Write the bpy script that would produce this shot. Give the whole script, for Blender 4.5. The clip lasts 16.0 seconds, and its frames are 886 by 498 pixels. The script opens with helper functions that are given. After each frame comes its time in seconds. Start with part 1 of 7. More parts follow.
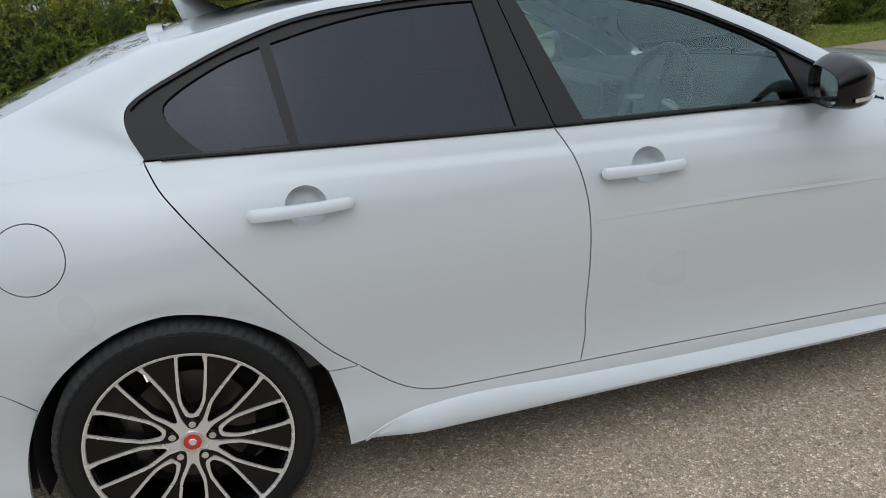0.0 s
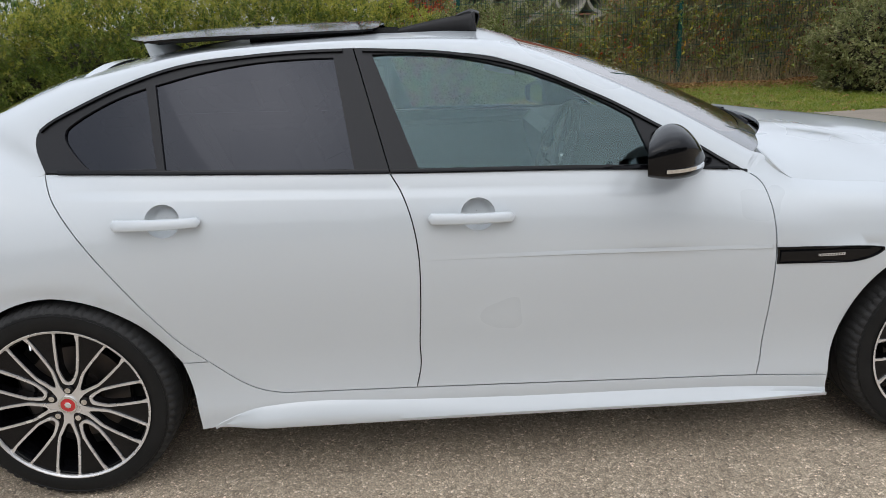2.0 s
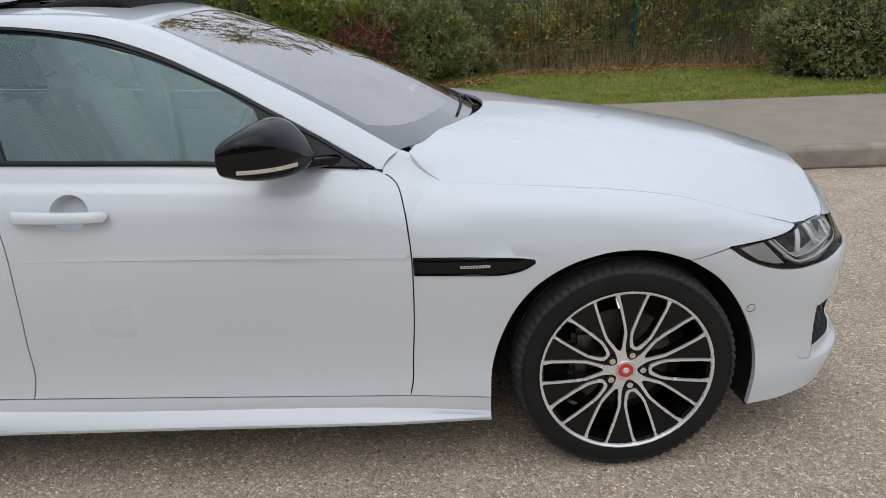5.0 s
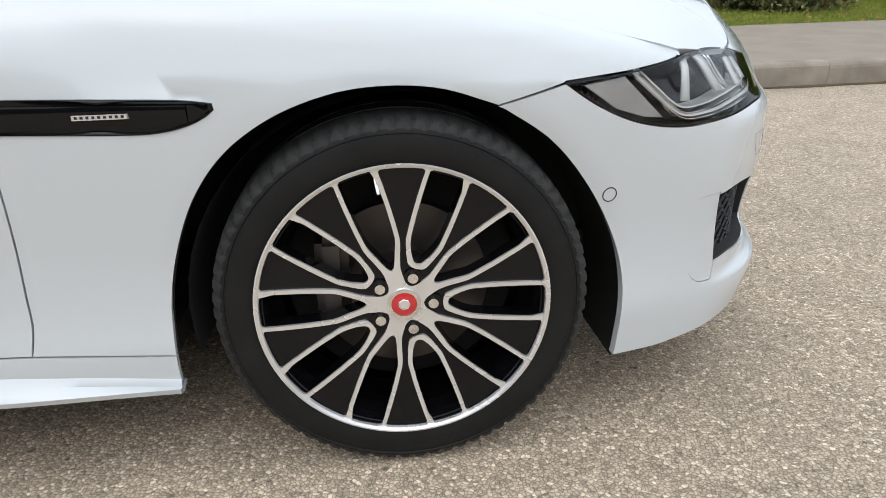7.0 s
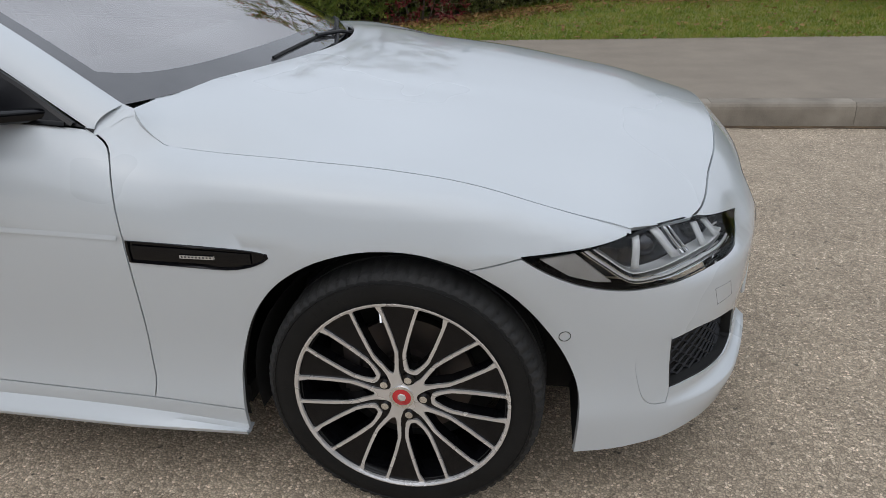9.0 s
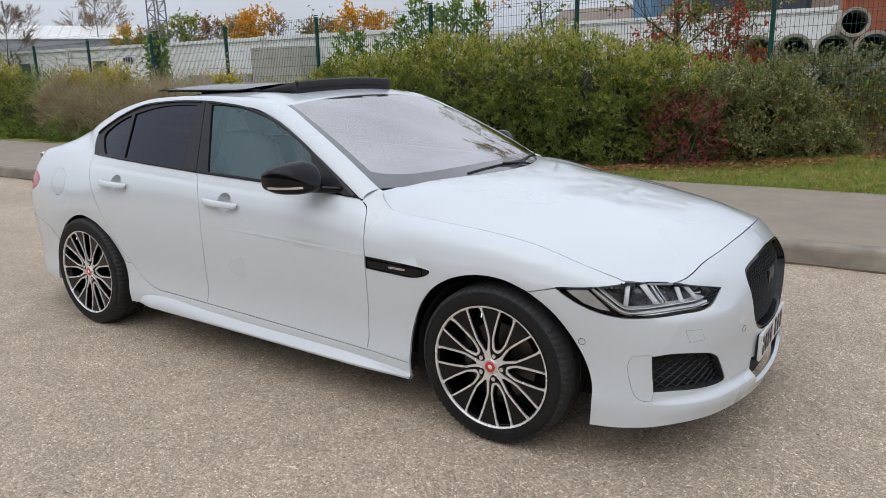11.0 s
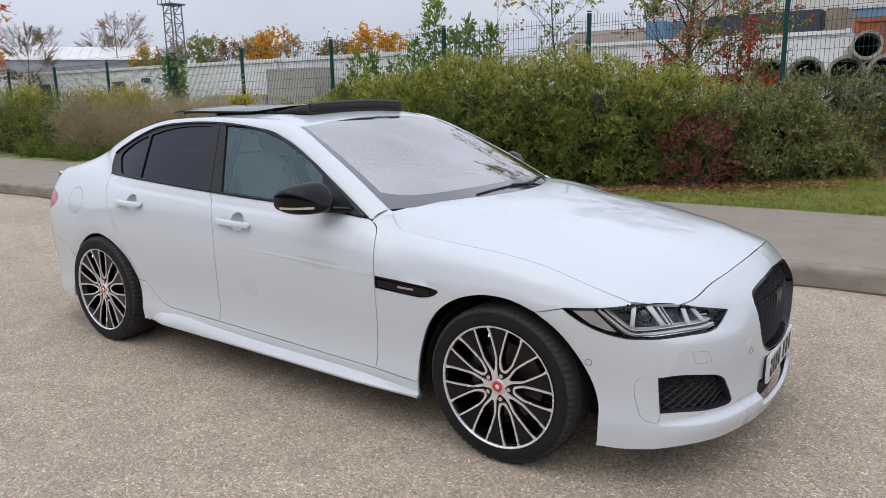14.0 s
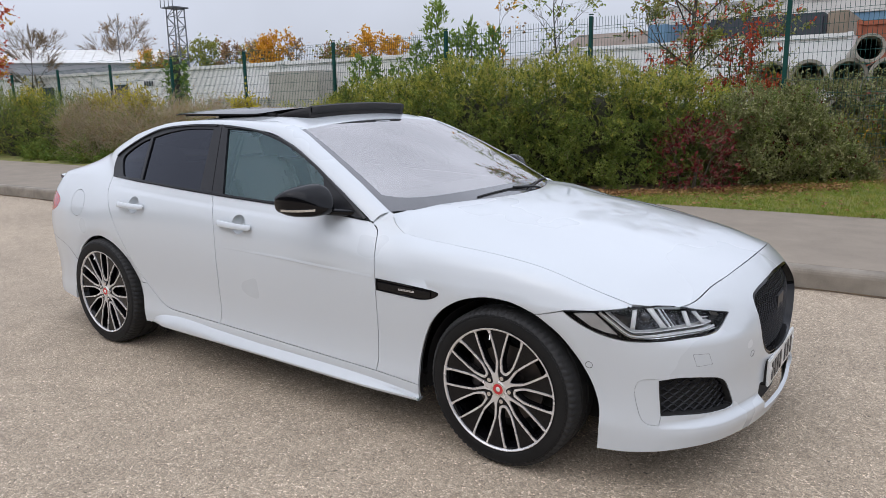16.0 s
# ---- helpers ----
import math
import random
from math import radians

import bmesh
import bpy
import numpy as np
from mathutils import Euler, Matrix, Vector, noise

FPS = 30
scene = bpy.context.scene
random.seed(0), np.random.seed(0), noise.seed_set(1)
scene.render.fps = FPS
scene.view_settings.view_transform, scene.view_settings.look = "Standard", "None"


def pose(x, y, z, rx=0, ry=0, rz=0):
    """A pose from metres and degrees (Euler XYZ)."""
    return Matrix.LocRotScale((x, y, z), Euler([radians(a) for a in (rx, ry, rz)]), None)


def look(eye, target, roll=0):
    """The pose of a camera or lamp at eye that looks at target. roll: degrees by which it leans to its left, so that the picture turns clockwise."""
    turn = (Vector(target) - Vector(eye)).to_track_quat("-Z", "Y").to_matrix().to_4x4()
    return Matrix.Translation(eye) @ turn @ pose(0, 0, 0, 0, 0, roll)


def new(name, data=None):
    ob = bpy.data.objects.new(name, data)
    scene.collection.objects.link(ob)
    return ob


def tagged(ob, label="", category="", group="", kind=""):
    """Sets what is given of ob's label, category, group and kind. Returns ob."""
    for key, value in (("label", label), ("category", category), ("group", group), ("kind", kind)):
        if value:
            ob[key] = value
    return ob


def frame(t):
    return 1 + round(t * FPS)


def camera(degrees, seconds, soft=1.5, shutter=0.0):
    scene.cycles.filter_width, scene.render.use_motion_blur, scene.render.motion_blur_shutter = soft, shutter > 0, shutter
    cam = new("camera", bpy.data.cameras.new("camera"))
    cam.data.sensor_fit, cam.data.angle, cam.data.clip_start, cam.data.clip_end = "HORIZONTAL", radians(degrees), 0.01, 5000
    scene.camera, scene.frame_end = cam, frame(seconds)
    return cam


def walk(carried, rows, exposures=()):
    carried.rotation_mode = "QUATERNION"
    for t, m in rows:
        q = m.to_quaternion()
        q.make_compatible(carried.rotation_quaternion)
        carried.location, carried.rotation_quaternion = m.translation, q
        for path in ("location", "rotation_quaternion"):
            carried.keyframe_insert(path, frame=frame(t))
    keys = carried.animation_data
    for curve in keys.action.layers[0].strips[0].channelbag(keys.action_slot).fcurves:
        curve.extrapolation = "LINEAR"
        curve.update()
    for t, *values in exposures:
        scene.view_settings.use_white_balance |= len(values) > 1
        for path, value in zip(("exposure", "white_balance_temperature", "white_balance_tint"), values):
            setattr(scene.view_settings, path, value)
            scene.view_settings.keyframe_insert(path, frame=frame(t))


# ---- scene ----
from mathutils import geometry

# ---- camera ----
cam = camera(63.2, 16.0, 0.8)
PATH = [
    (0, (0.277, -2.61, 1.377), (0.735, -0.788, 0.691), -5.1),
    (0.5, (0.413, -2.837, 1.423), (0.909, -1.003, 0.801), -3.4),
    (1, (0.622, -2.847, 1.448), (1.049, -1.005, 0.797), -3.0),
    (1.5, (0.876, -2.909, 1.407), (1.107, -1.015, 0.809), -3.4),
    (2, (1.12, -2.965, 1.424), (1.192, -1.06, 0.82), -2.8),
    (2.5, (1.311, -2.935, 1.416), (1.33, -1.029, 0.812), -2.7),
    (3, (1.506, -2.925, 1.43), (1.488, -1.024, 0.808), -3.5),
    (3.5, (1.756, -2.966, 1.396), (1.71, -1.056, 0.803), -2.2),
    (4, (1.93, -2.95, 1.399), (1.88, -1.043, 0.801), -2.3),
    (4.5, (2.101, -2.871, 1.406), (2.117, -0.968, 0.791), -2.0),
    (5, (2.277, -2.773, 1.391), (2.307, -0.886, 0.727), -1.8),
    (5.2, (2.379, -2.713, 1.367), (2.439, -0.828, 0.702), -1.4),
    (7.3, (2.814, -2.0, 0.855), (2.981, -0.154, 0.103), -1.8),
    (7.5, (2.814, -1.997, 0.849), (2.981, -0.151, 0.098), -2.1),
    (8, (2.814, -2.01, 0.842), (2.97, -0.153, 0.114), -2.1),
    (8.5, (2.901, -2.088, 1.143), (2.967, -0.283, 0.284), -3.8),
    (9, (3.192, -2.247, 1.352), (2.865, -0.461, 0.513), -2.0),
    (9.5, (3.461, -2.478, 1.423), (2.704, -0.759, 0.737), -0.8),
    (10, (3.796, -2.77, 1.447), (2.791, -1.125, 0.916), -0.8),
    (10.2, (3.913, -2.905, 1.486), (2.873, -1.279, 0.962), -1.1),
    (12.3, (4.266, -3.333, 1.468), (3.142, -1.726, 1.075), -0.4),
    (12.5, (4.253, -3.277, 1.483), (3.11, -1.685, 1.082), -0.3),
    (13, (4.213, -3.245, 1.488), (3.084, -1.648, 1.072), -0.8),
    (13.5, (4.208, -3.251, 1.488), (3.082, -1.654, 1.062), -0.8),
    (14, (4.215, -3.25, 1.489), (3.098, -1.646, 1.067), -0.9),
    (14.5, (4.217, -3.252, 1.487), (3.1, -1.648, 1.065), -1.0),
    (15, (4.218, -3.255, 1.491), (3.103, -1.649, 1.071), -1.0),
    (15.5, (4.222, -3.25, 1.488), (3.106, -1.644, 1.069), -0.8),
    (16, (4.221, -3.248, 1.487), (3.098, -1.646, 1.073), -0.9),
]
walk(cam, [(t, look(eye, target, roll)) for t, eye, target, roll in PATH], [(0.0, -0.21, 6320, 7), (0.6, -0.12, 6400, 8), (1.0, -0.05, 6500, 9), (3.0, 0.0, 6500, 10), (4.0, 0.02, 6500, 10), (5.0, -0.12, 6450, 11), (7.3, 0.37, 6480, 8), (8.1, 0.37, 6480, 8), (8.6, 0.1, 6500, 10), (8.8, -0.1, 6450, 10), (9.0, -0.36, 6450, 10), (9.6, -0.22, 6450, 10), (10.2, -0.1, 6500, 10), (12.5, 0.02, 6380, 14), (16.0, 0.05, 6350, 14)])

# ---- sky and sun: a bright overcast autumn day ----
world = bpy.data.worlds.new("overcast_sky")
scene.world = world
world.use_nodes = True
wn, wl = world.node_tree.nodes, world.node_tree.links
wn.clear()
SUN_UP, SUN_ROUND = radians(48), radians(200)
sky = wn.new("ShaderNodeTexSky")
sky.sky_type, sky.sun_disc = "NISHITA", False
sky.sun_elevation, sky.sun_rotation = SUN_UP, SUN_ROUND
sky.air_density, sky.dust_density, sky.ozone_density = 1.0, 3.0, 1.0
grey = wn.new("ShaderNodeHueSaturation")
grey.inputs["Saturation"].default_value = 0.34
clouds = wn.new("ShaderNodeTexNoise")
clouds.inputs["Scale"].default_value, clouds.inputs["Detail"].default_value = 2.2, 4
cloud_ramp = wn.new("ShaderNodeMapRange")
cloud_ramp.inputs["From Min"].default_value, cloud_ramp.inputs["From Max"].default_value = 0.3, 0.7
cloud_ramp.inputs["To Min"].default_value, cloud_ramp.inputs["To Max"].default_value = 0.5, 0.92
deck = wn.new("ShaderNodeMix")
deck.data_type = "RGBA"
deck.inputs["B"].default_value = (7.4, 8.0, 9.0, 1)
back = wn.new("ShaderNodeBackground")
back.inputs["Strength"].default_value = 0.128
wout = wn.new("ShaderNodeOutputWorld")
wcoord = wn.new("ShaderNodeTexCoord")
wl.new(wcoord.outputs["Generated"], clouds.inputs["Vector"])
wl.new(sky.outputs[0], grey.inputs["Color"])
wl.new(grey.outputs[0], deck.inputs["A"])
wl.new(clouds.outputs["Fac"], cloud_ramp.inputs["Value"])
wl.new(cloud_ramp.outputs[0], deck.inputs["Factor"])
# an overcast sky is brighter overhead than at the horizon
axis = wn.new("ShaderNodeSeparateXYZ")
wl.new(wcoord.outputs["Generated"], axis.inputs[0])
rise = wn.new("ShaderNodeMapRange")
rise.inputs["From Min"].default_value, rise.inputs["From Max"].default_value = 0.0, 1.0
rise.inputs["To Min"].default_value, rise.inputs["To Max"].default_value = 0.66, 1.56
wl.new(axis.outputs["Z"], rise.inputs["Value"])
lift = wn.new("ShaderNodeMix")
lift.data_type, lift.blend_type = "RGBA", "MULTIPLY"
lift.inputs["Factor"].default_value = 1.0
wl.new(deck.outputs["Result"], lift.inputs["A"])
wl.new(rise.outputs[0], lift.inputs["B"])
wl.new(lift.outputs["Result"], back.inputs["Color"])
wl.new(back.outputs[0], wout.inputs["Surface"])
lamp = bpy.data.lights.new("sun", "SUN")
lamp.energy, lamp.angle, lamp.color = 0.5, radians(70), (1.0, 0.97, 0.93)
sun = new("sun", lamp)
sun.matrix_world = look((0, 0, 30), (-0.2 * 10, 0.55 * 10, 30 - 10))

# ---- the car's outer shape: smooth curves through a few stations ----
def curve(*pts):
    """A smooth function through (u, v) stations."""
    u = np.array([p[0] for p in pts], float)
    v = np.array([p[1] for p in pts], float)
    m = np.empty_like(v)
    d = np.diff(v) / np.diff(u)
    m[0], m[-1] = d[0], d[-1]
    for i in range(1, len(u) - 1):
        a, b = u[i] - u[i - 1], u[i + 1] - u[i]
        m[i] = (d[i - 1] * b + d[i] * a) / (a + b)

    def f(x):
        x = np.asarray(x, float)
        i = np.clip(np.searchsorted(u, x) - 1, 0, len(u) - 2)
        h = u[i + 1] - u[i]
        t = np.clip((x - u[i]) / h, 0, 1)
        y = (v[i] * (1 + 2 * t) * (1 - t) ** 2 + h * m[i] * t * (1 - t) ** 2
             + v[i + 1] * t * t * (3 - 2 * t) - h * m[i + 1] * t * t * (1 - t))
        return y + np.where(x < u[0], m[0] * (x - u[0]), 0) + np.where(x > u[-1], m[-1] * (x - u[-1]), 0)
    return f


def ramp(a, b, x):
    t = np.clip((np.asarray(x, float) - a) / (b - a), 0, 1)
    return t * t * (3 - 2 * t)


# plan outline of the right-hand side, tail to nose; s runs along it and equals x amidships
PLAN = [(-0.96, 0), (-0.95, -0.3), (-0.925, -0.55), (-0.85, -0.72), (-0.7, -0.825), (-0.5, -0.872), (-0.2, -0.9),
        (0, -0.906), (0.5, -0.908), (1.05, -0.91), (1.6, -0.913), (2.2, -0.918), (2.6, -0.92), (2.835, -0.918),
        (3.0, -0.91), (3.11, -0.897), (3.23, -0.87), (3.37, -0.826), (3.45, -0.785), (3.535, -0.705), (3.60, -0.6),
        (3.655, -0.45), (3.69, -0.3), (3.71, -0.15), (3.717, 0)]
_p = np.array(PLAN)
_s = np.r_[0, np.cumsum(np.hypot(*np.diff(_p, axis=0).T))]
_s += 1.05 - _s[9]
S_TAIL, S_NOSE = _s[0], _s[-1]
plan_x, plan_y = curve(*zip(_s, _p[:, 0])), curve(*zip(_s, _p[:, 1]))
belt_z = curve((-0.9, 0.99), (-0.5, 1.03), (0, 1.04), (0.375, 1.028), (1.05, 1.0), (1.83, 0.967), (2.15, 0.942), (2.31, 0.905),
               (2.6, 0.878), (2.83, 0.858), (3.0, 0.833), (3.13, 0.80), (3.25, 0.766), (3.36, 0.735), (3.6, 0.71))
belt_in = curve((-0.9, 0.11), (-0.5, 0.115), (-0.25, 0.115), (0, 0.133), (0.3, 0.095), (0.6, 0.074), (1.05, 0.064), (1.6, 0.072), (2.15, 0.093),
                (2.31, 0.115), (2.6, 0.12), (2.85, 0.118), (3.1, 0.10), (3.36, 0.055), (3.6, 0.05))
low_in = curve((0.1, 0.03), (0.2, 0.02), (0.27, 0.014), (0.33, 0.02), (0.42, 0.02), (0.55, 0.009), (0.66, 0.001), (0.7, 0.0))
nose_low = curve((0.1, 0.02), (0.2, 0.008), (0.4, 0.004), (0.53, -0.004), (0.6, -0.002), (0.64, 0.006), (0.66, 0.012))
lip_in = curve((0.13, 0.0), (0.16, -0.012), (0.2, -0.022), (0.262, -0.03), (0.274, -0.025), (0.285, -0.004), (0.293, 0.004), (0.31, 0.005), (0.38, 0.005), (0.44, 0.003), (0.48, 0.001), (0.52, 0.0), (0.9, 0.0))
hood_c = curve((2.2, 1.005), (2.4, 1.012), (2.6, 0.998), (2.9, 0.962), (3.2, 0.912), (3.45, 0.860), (3.6, 0.817), (3.7, 0.776))
# how far the nose leans back to the bonnet seam, and the seam's height, along s
seam_in = curve((3.3, 0.05), (3.42, 0.0575), (3.573, 0.0646), (3.65, 0.0766), (3.75, 0.1), (3.85, 0.1132), (3.95, 0.1227), (4.05, 0.1282), (4.15, 0.1322), (4.33, 0.1372))
seam_z = curve((3.3, 0.741), (3.42, 0.731), (3.573, 0.718), (3.65, 0.7302), (3.75, 0.756), (3.85, 0.7753), (3.95, 0.791), (4.05, 0.8015), (4.15, 0.8078), (4.33, 0.8113))


crease_z = curve((1.0, 0.737), (1.27, 0.7365), (1.57, 0.732), (1.94, 0.722), (2.21, 0.714), (2.9, 0.704))


def side_point(s, z, out=0.0):
    """The skin at s along the plan and height z; out moves it off the skin."""
    s, z = np.asarray(s, float), np.asarray(z, float)
    t = np.clip((z - 0.7) / np.maximum(belt_z(s) - 0.7, 0.02), 0, 1.6)
    crest = ramp(2.2, 2.45, s) * ramp(3.35, 3.1, s)
    soft_side, crisp_side = 0.1 * t + 0.9 * t ** 3, 0.36 * t + 0.64 * t ** 8
    haunch = ramp(0.25, -0.15, s)
    soft_side = soft_side * (1 - haunch) + (0.17 * t + 0.83 * t ** 2.5) * haunch
    upper = belt_in(s) * np.where(t < 1, soft_side * (1 - crest) + crisp_side * crest, 1 + 1.9 * (t - 1))
    crease = 0.0022 * ramp(1.15, 2.1, s) * ramp(2.9, 2.4, s) * ramp(-0.014, -0.001, z - crease_z(s)) * ramp(0.008, 0.001, z - crease_z(s))
    side = np.where(z > 0.7, upper, low_in(z)) + crease
    w = ramp(3.22, 3.5, s)
    u = np.clip((z - 0.64) / (seam_z(s) - 0.64), 0, 1.3)
    nose = nose_low(np.minimum(z, 0.66)) * (1 - 0.9 * u) + seam_in(s) * u ** 1.5
    # a narrow ledge along the shoulder under the windows
    down = belt_z(s) - z
    ledge = ramp(0.072, 0.046, down) * np.clip(down / 0.046, 0, 1) * ramp(0.02, 0.2, s) * ramp(2.1, 1.3, s)
    inset = side * (1 - w) + nose * w + 0.006 * ledge
    inset = inset + lip_in(z) * ramp(3.38, 3.75, s) - out
    # the bumper stands fuller below the lamps, and the arch lips roll in
    full = ramp(3.48, 3.75, s) * ramp(0.22, 0.32, z) * (1 - 0.65 * ramp(0.60, 0.65, z) * ramp(3.95, 3.78, s))
    shelf = ramp(0.610, 0.638, z) * ramp(0.73, 0.67, z) * ramp(3.36, 3.52, s) * ramp(3.88, 3.78, s)
    inset = inset - 0.014 * full + 0.013 * shelf
    near = np.minimum(np.hypot(s, z - 0.322), np.hypot(s - 2.843, z - 0.322))
    inset = inset + 0.007 * np.clip((0.425 - near) / 0.05, 0, 1.2) ** 2 * ramp(0.3, 0.4, z)
    e = 1e-3
    tx, ty = plan_x(s + e) - plan_x(s - e), plan_y(s + e) - plan_y(s - e)
    n = np.hypot(tx, ty)
    return np.stack([plan_x(s) - inset * ty / n, plan_y(s) + inset * tx / n, z], -1)


glass_y = curve((-0.6, 0.74), (0, 0.772), (0.3, 0.812), (0.6, 0.833), (1.05, 0.845), (1.6, 0.842), (2.15, 0.826), (2.3, 0.81))


def glass_point(x, z, out=0.0):
    """The side windows and pillars at x and height z."""
    x, z = np.asarray(x, float), np.asarray(z, float)
    h = z - belt_z(np.minimum(x, 2.15))
    y = glass_y(x) - 0.5 * h + 0.06 * h * (0.36 - h) + out
    return np.stack([x, -y, z + 0.4 * out], -1)


roof_c = curve((-0.1, 1.285), (0.1, 1.334), (0.3, 1.372), (0.5, 1.395), (0.8, 1.412), (1.1, 1.414), (1.35, 1.404), (1.46, 1.380), (1.5, 1.367), (1.7, 1.29))


def roof_point(x, y, out=0.0):
    x, y = np.asarray(x, float), np.asarray(y, float)
    return np.stack([x, y, roof_c(x) - 0.037 * (y / 0.58) ** 2 + out], -1)


_ws = np.linspace(2.30, 3.27, 22)
_wing = side_point(_ws, belt_z(_ws))
hood_edge = curve((2.2, 0.765), (2.222, 0.772), (2.26, 0.795), *zip(_wing[:, 0], -_wing[:, 1]), (3.331, 0.792), (3.7, 0.775))
hood_s = curve((2.2, 0.985), (2.222, 0.979), (2.255, 0.945), *zip(_wing[:, 0], _wing[:, 2]), (3.331, 0.737), (3.48, 0.661), (3.7, 0.53))


def hood_point(x, y, out=0.0):
    x, y = np.asarray(x, float), np.asarray(y, float)
    a = np.abs(y) / hood_edge(x)
    swage = 0.010 * ramp(0.38, 0.28, np.abs(y) - 0.06 * (3.5 - x)) * ramp(2.3, 2.6, x) * ramp(3.55, 3.3, x)
    bow = 2.4 + 5.0 * ramp(2.75, 2.28, x)
    z = hood_c(x) - 0.008 - (hood_c(x) - 0.008 - hood_s(x)) * a ** bow + swage * (1 - a) - 0.0022 * ramp(0.94, 1.0, a) * ramp(2.24, 2.4, x) * ramp(3.3, 3.15, x)
    return np.stack([x, y, z + out], -1)


def screen_point(a, b, out=0.0):
    """The windscreen: a from -1 to 1 across, b from 0 at its foot to 1 at the roof."""
    a, b = np.asarray(a, float), np.asarray(b, float)
    k = a * a
    foot = np.stack([2.43 - 0.24 * k, 0.765 * a, 1.003 - 0.02 * k], -1)
    head = np.stack([1.502 - 0.006 * k, 0.604 * a, 1.364 - 0.033 * k], -1)
    p = foot * (1 - b)[..., None] + head * b[..., None]
    bow = (4 * b * (1 - b))[..., None] * np.stack([0.02 - 0.008 * k, 0.012 * a * k, 0.026 - 0.015 * k], -1)
    return p + bow + np.array([0.4, 0, 0.9]) * out


# ---- tools ----
def material(name, colour, rough=0.5, metal=0.0, coat=0.0, second=None, scale=8.0, fine=120.0, bump=0.0, vary=0.0, rough_vary=0.08, spec=0.5):
    """A node material: two noises, coarse and fine, mix the colours, vary the gloss and give relief."""
    m = bpy.data.materials.new(name)
    m.use_nodes = True
    n, l = m.node_tree.nodes, m.node_tree.links
    b = n["Principled BSDF"]
    b.inputs["Base Color"].default_value = (*colour, 1)
    b.inputs["Roughness"].default_value, b.inputs["Metallic"].default_value = rough, metal
    b.inputs["Coat Weight"].default_value, b.inputs["Coat Roughness"].default_value = coat, 0.03
    b.inputs["Specular IOR Level"].default_value = spec
    co = n.new("ShaderNodeTexCoord")
    big, small = n.new("ShaderNodeTexNoise"), n.new("ShaderNodeTexNoise")
    for t, k in ((big, scale), (small, fine)):
        t.inputs["Scale"].default_value, t.inputs["Detail"].default_value = k, 3
        l.new(co.outputs["Object"], t.inputs["Vector"])
    if second:
        both = n.new("ShaderNodeMath")
        both.operation = "MULTIPLY_ADD"
        both.inputs[1].default_value, both.inputs[2].default_value = 0.45, -0.02
        l.new(small.outputs["Fac"], both.inputs[0])
        add = n.new("ShaderNodeMath")
        l.new(big.outputs["Fac"], add.inputs[0])
        l.new(both.outputs[0], add.inputs[1])
        r = n.new("ShaderNodeMapRange")
        r.inputs["From Min"].default_value, r.inputs["From Max"].default_value = 0.5, 0.95
        l.new(add.outputs[0], r.inputs["Value"])
        mix = n.new("ShaderNodeMix")
        mix.data_type = "RGBA"
        mix.inputs["A"].default_value, mix.inputs["B"].default_value = (*colour, 1), (*second, 1)
        l.new(r.outputs[0], mix.inputs["Factor"])
        out = mix.outputs["Result"]
        if vary:
            info = n.new("ShaderNodeObjectInfo")
            k = n.new("ShaderNodeMapRange")
            k.inputs["To Min"].default_value, k.inputs["To Max"].default_value = 1 - vary, 1 + vary
            l.new(info.outputs["Random"], k.inputs["Value"])
            hsv = n.new("ShaderNodeHueSaturation")
            l.new(k.outputs[0], hsv.inputs["Value"])
            l.new(out, hsv.inputs["Color"])
            out = hsv.outputs[0]
        l.new(out, b.inputs["Base Color"])
    if rough_vary:
        rr = n.new("ShaderNodeMapRange")
        rr.inputs["To Min"].default_value, rr.inputs["To Max"].default_value = max(0.0, rough - rough_vary), min(1, rough + rough_vary)
        l.new(big.outputs["Fac"], rr.inputs["Value"])
        l.new(rr.outputs[0], b.inputs["Roughness"])
    if bump:
        bp = n.new("ShaderNodeBump")
        bp.inputs["Strength"].default_value, bp.inputs["Distance"].default_value = 1.0, bump
        l.new(small.outputs["Fac"], bp.inputs["Height"])
        l.new(bp.outputs[0], b.inputs["Normal"])
    return m


def pane(name, tint, mirror=(1, 1, 1), least=0.0, ior=1.5, gain=1.0):
    """Thin glass: tinted see-through, with gloss by Fresnel."""
    m = bpy.data.materials.new(name)
    m.use_nodes = True
    n, l = m.node_tree.nodes, m.node_tree.links
    n.clear()
    out, mix = n.new("ShaderNodeOutputMaterial"), n.new("ShaderNodeMixShader")
    see, gloss, fr = n.new("ShaderNodeBsdfTransparent"), n.new("ShaderNodeBsdfGlossy"), n.new("ShaderNodeFresnel")
    see.inputs[0].default_value = (*tint, 1)
    gloss.inputs["Color"].default_value, gloss.inputs["Roughness"].default_value = (*mirror, 1), 0.015
    fr.inputs["IOR"].default_value = ior
    lo = n.new("ShaderNodeMath")
    lo.operation, lo.use_clamp = "MULTIPLY_ADD", True
    lo.inputs[1].default_value, lo.inputs[2].default_value = gain, least
    l.new(fr.outputs[0], lo.inputs[0])
    l.new(lo.outputs[0], mix.inputs[0])
    l.new(see.outputs[0], mix.inputs[1])
    l.new(gloss.outputs[0], mix.inputs[2])
    l.new(mix.outputs[0], out.inputs[0])
    return m


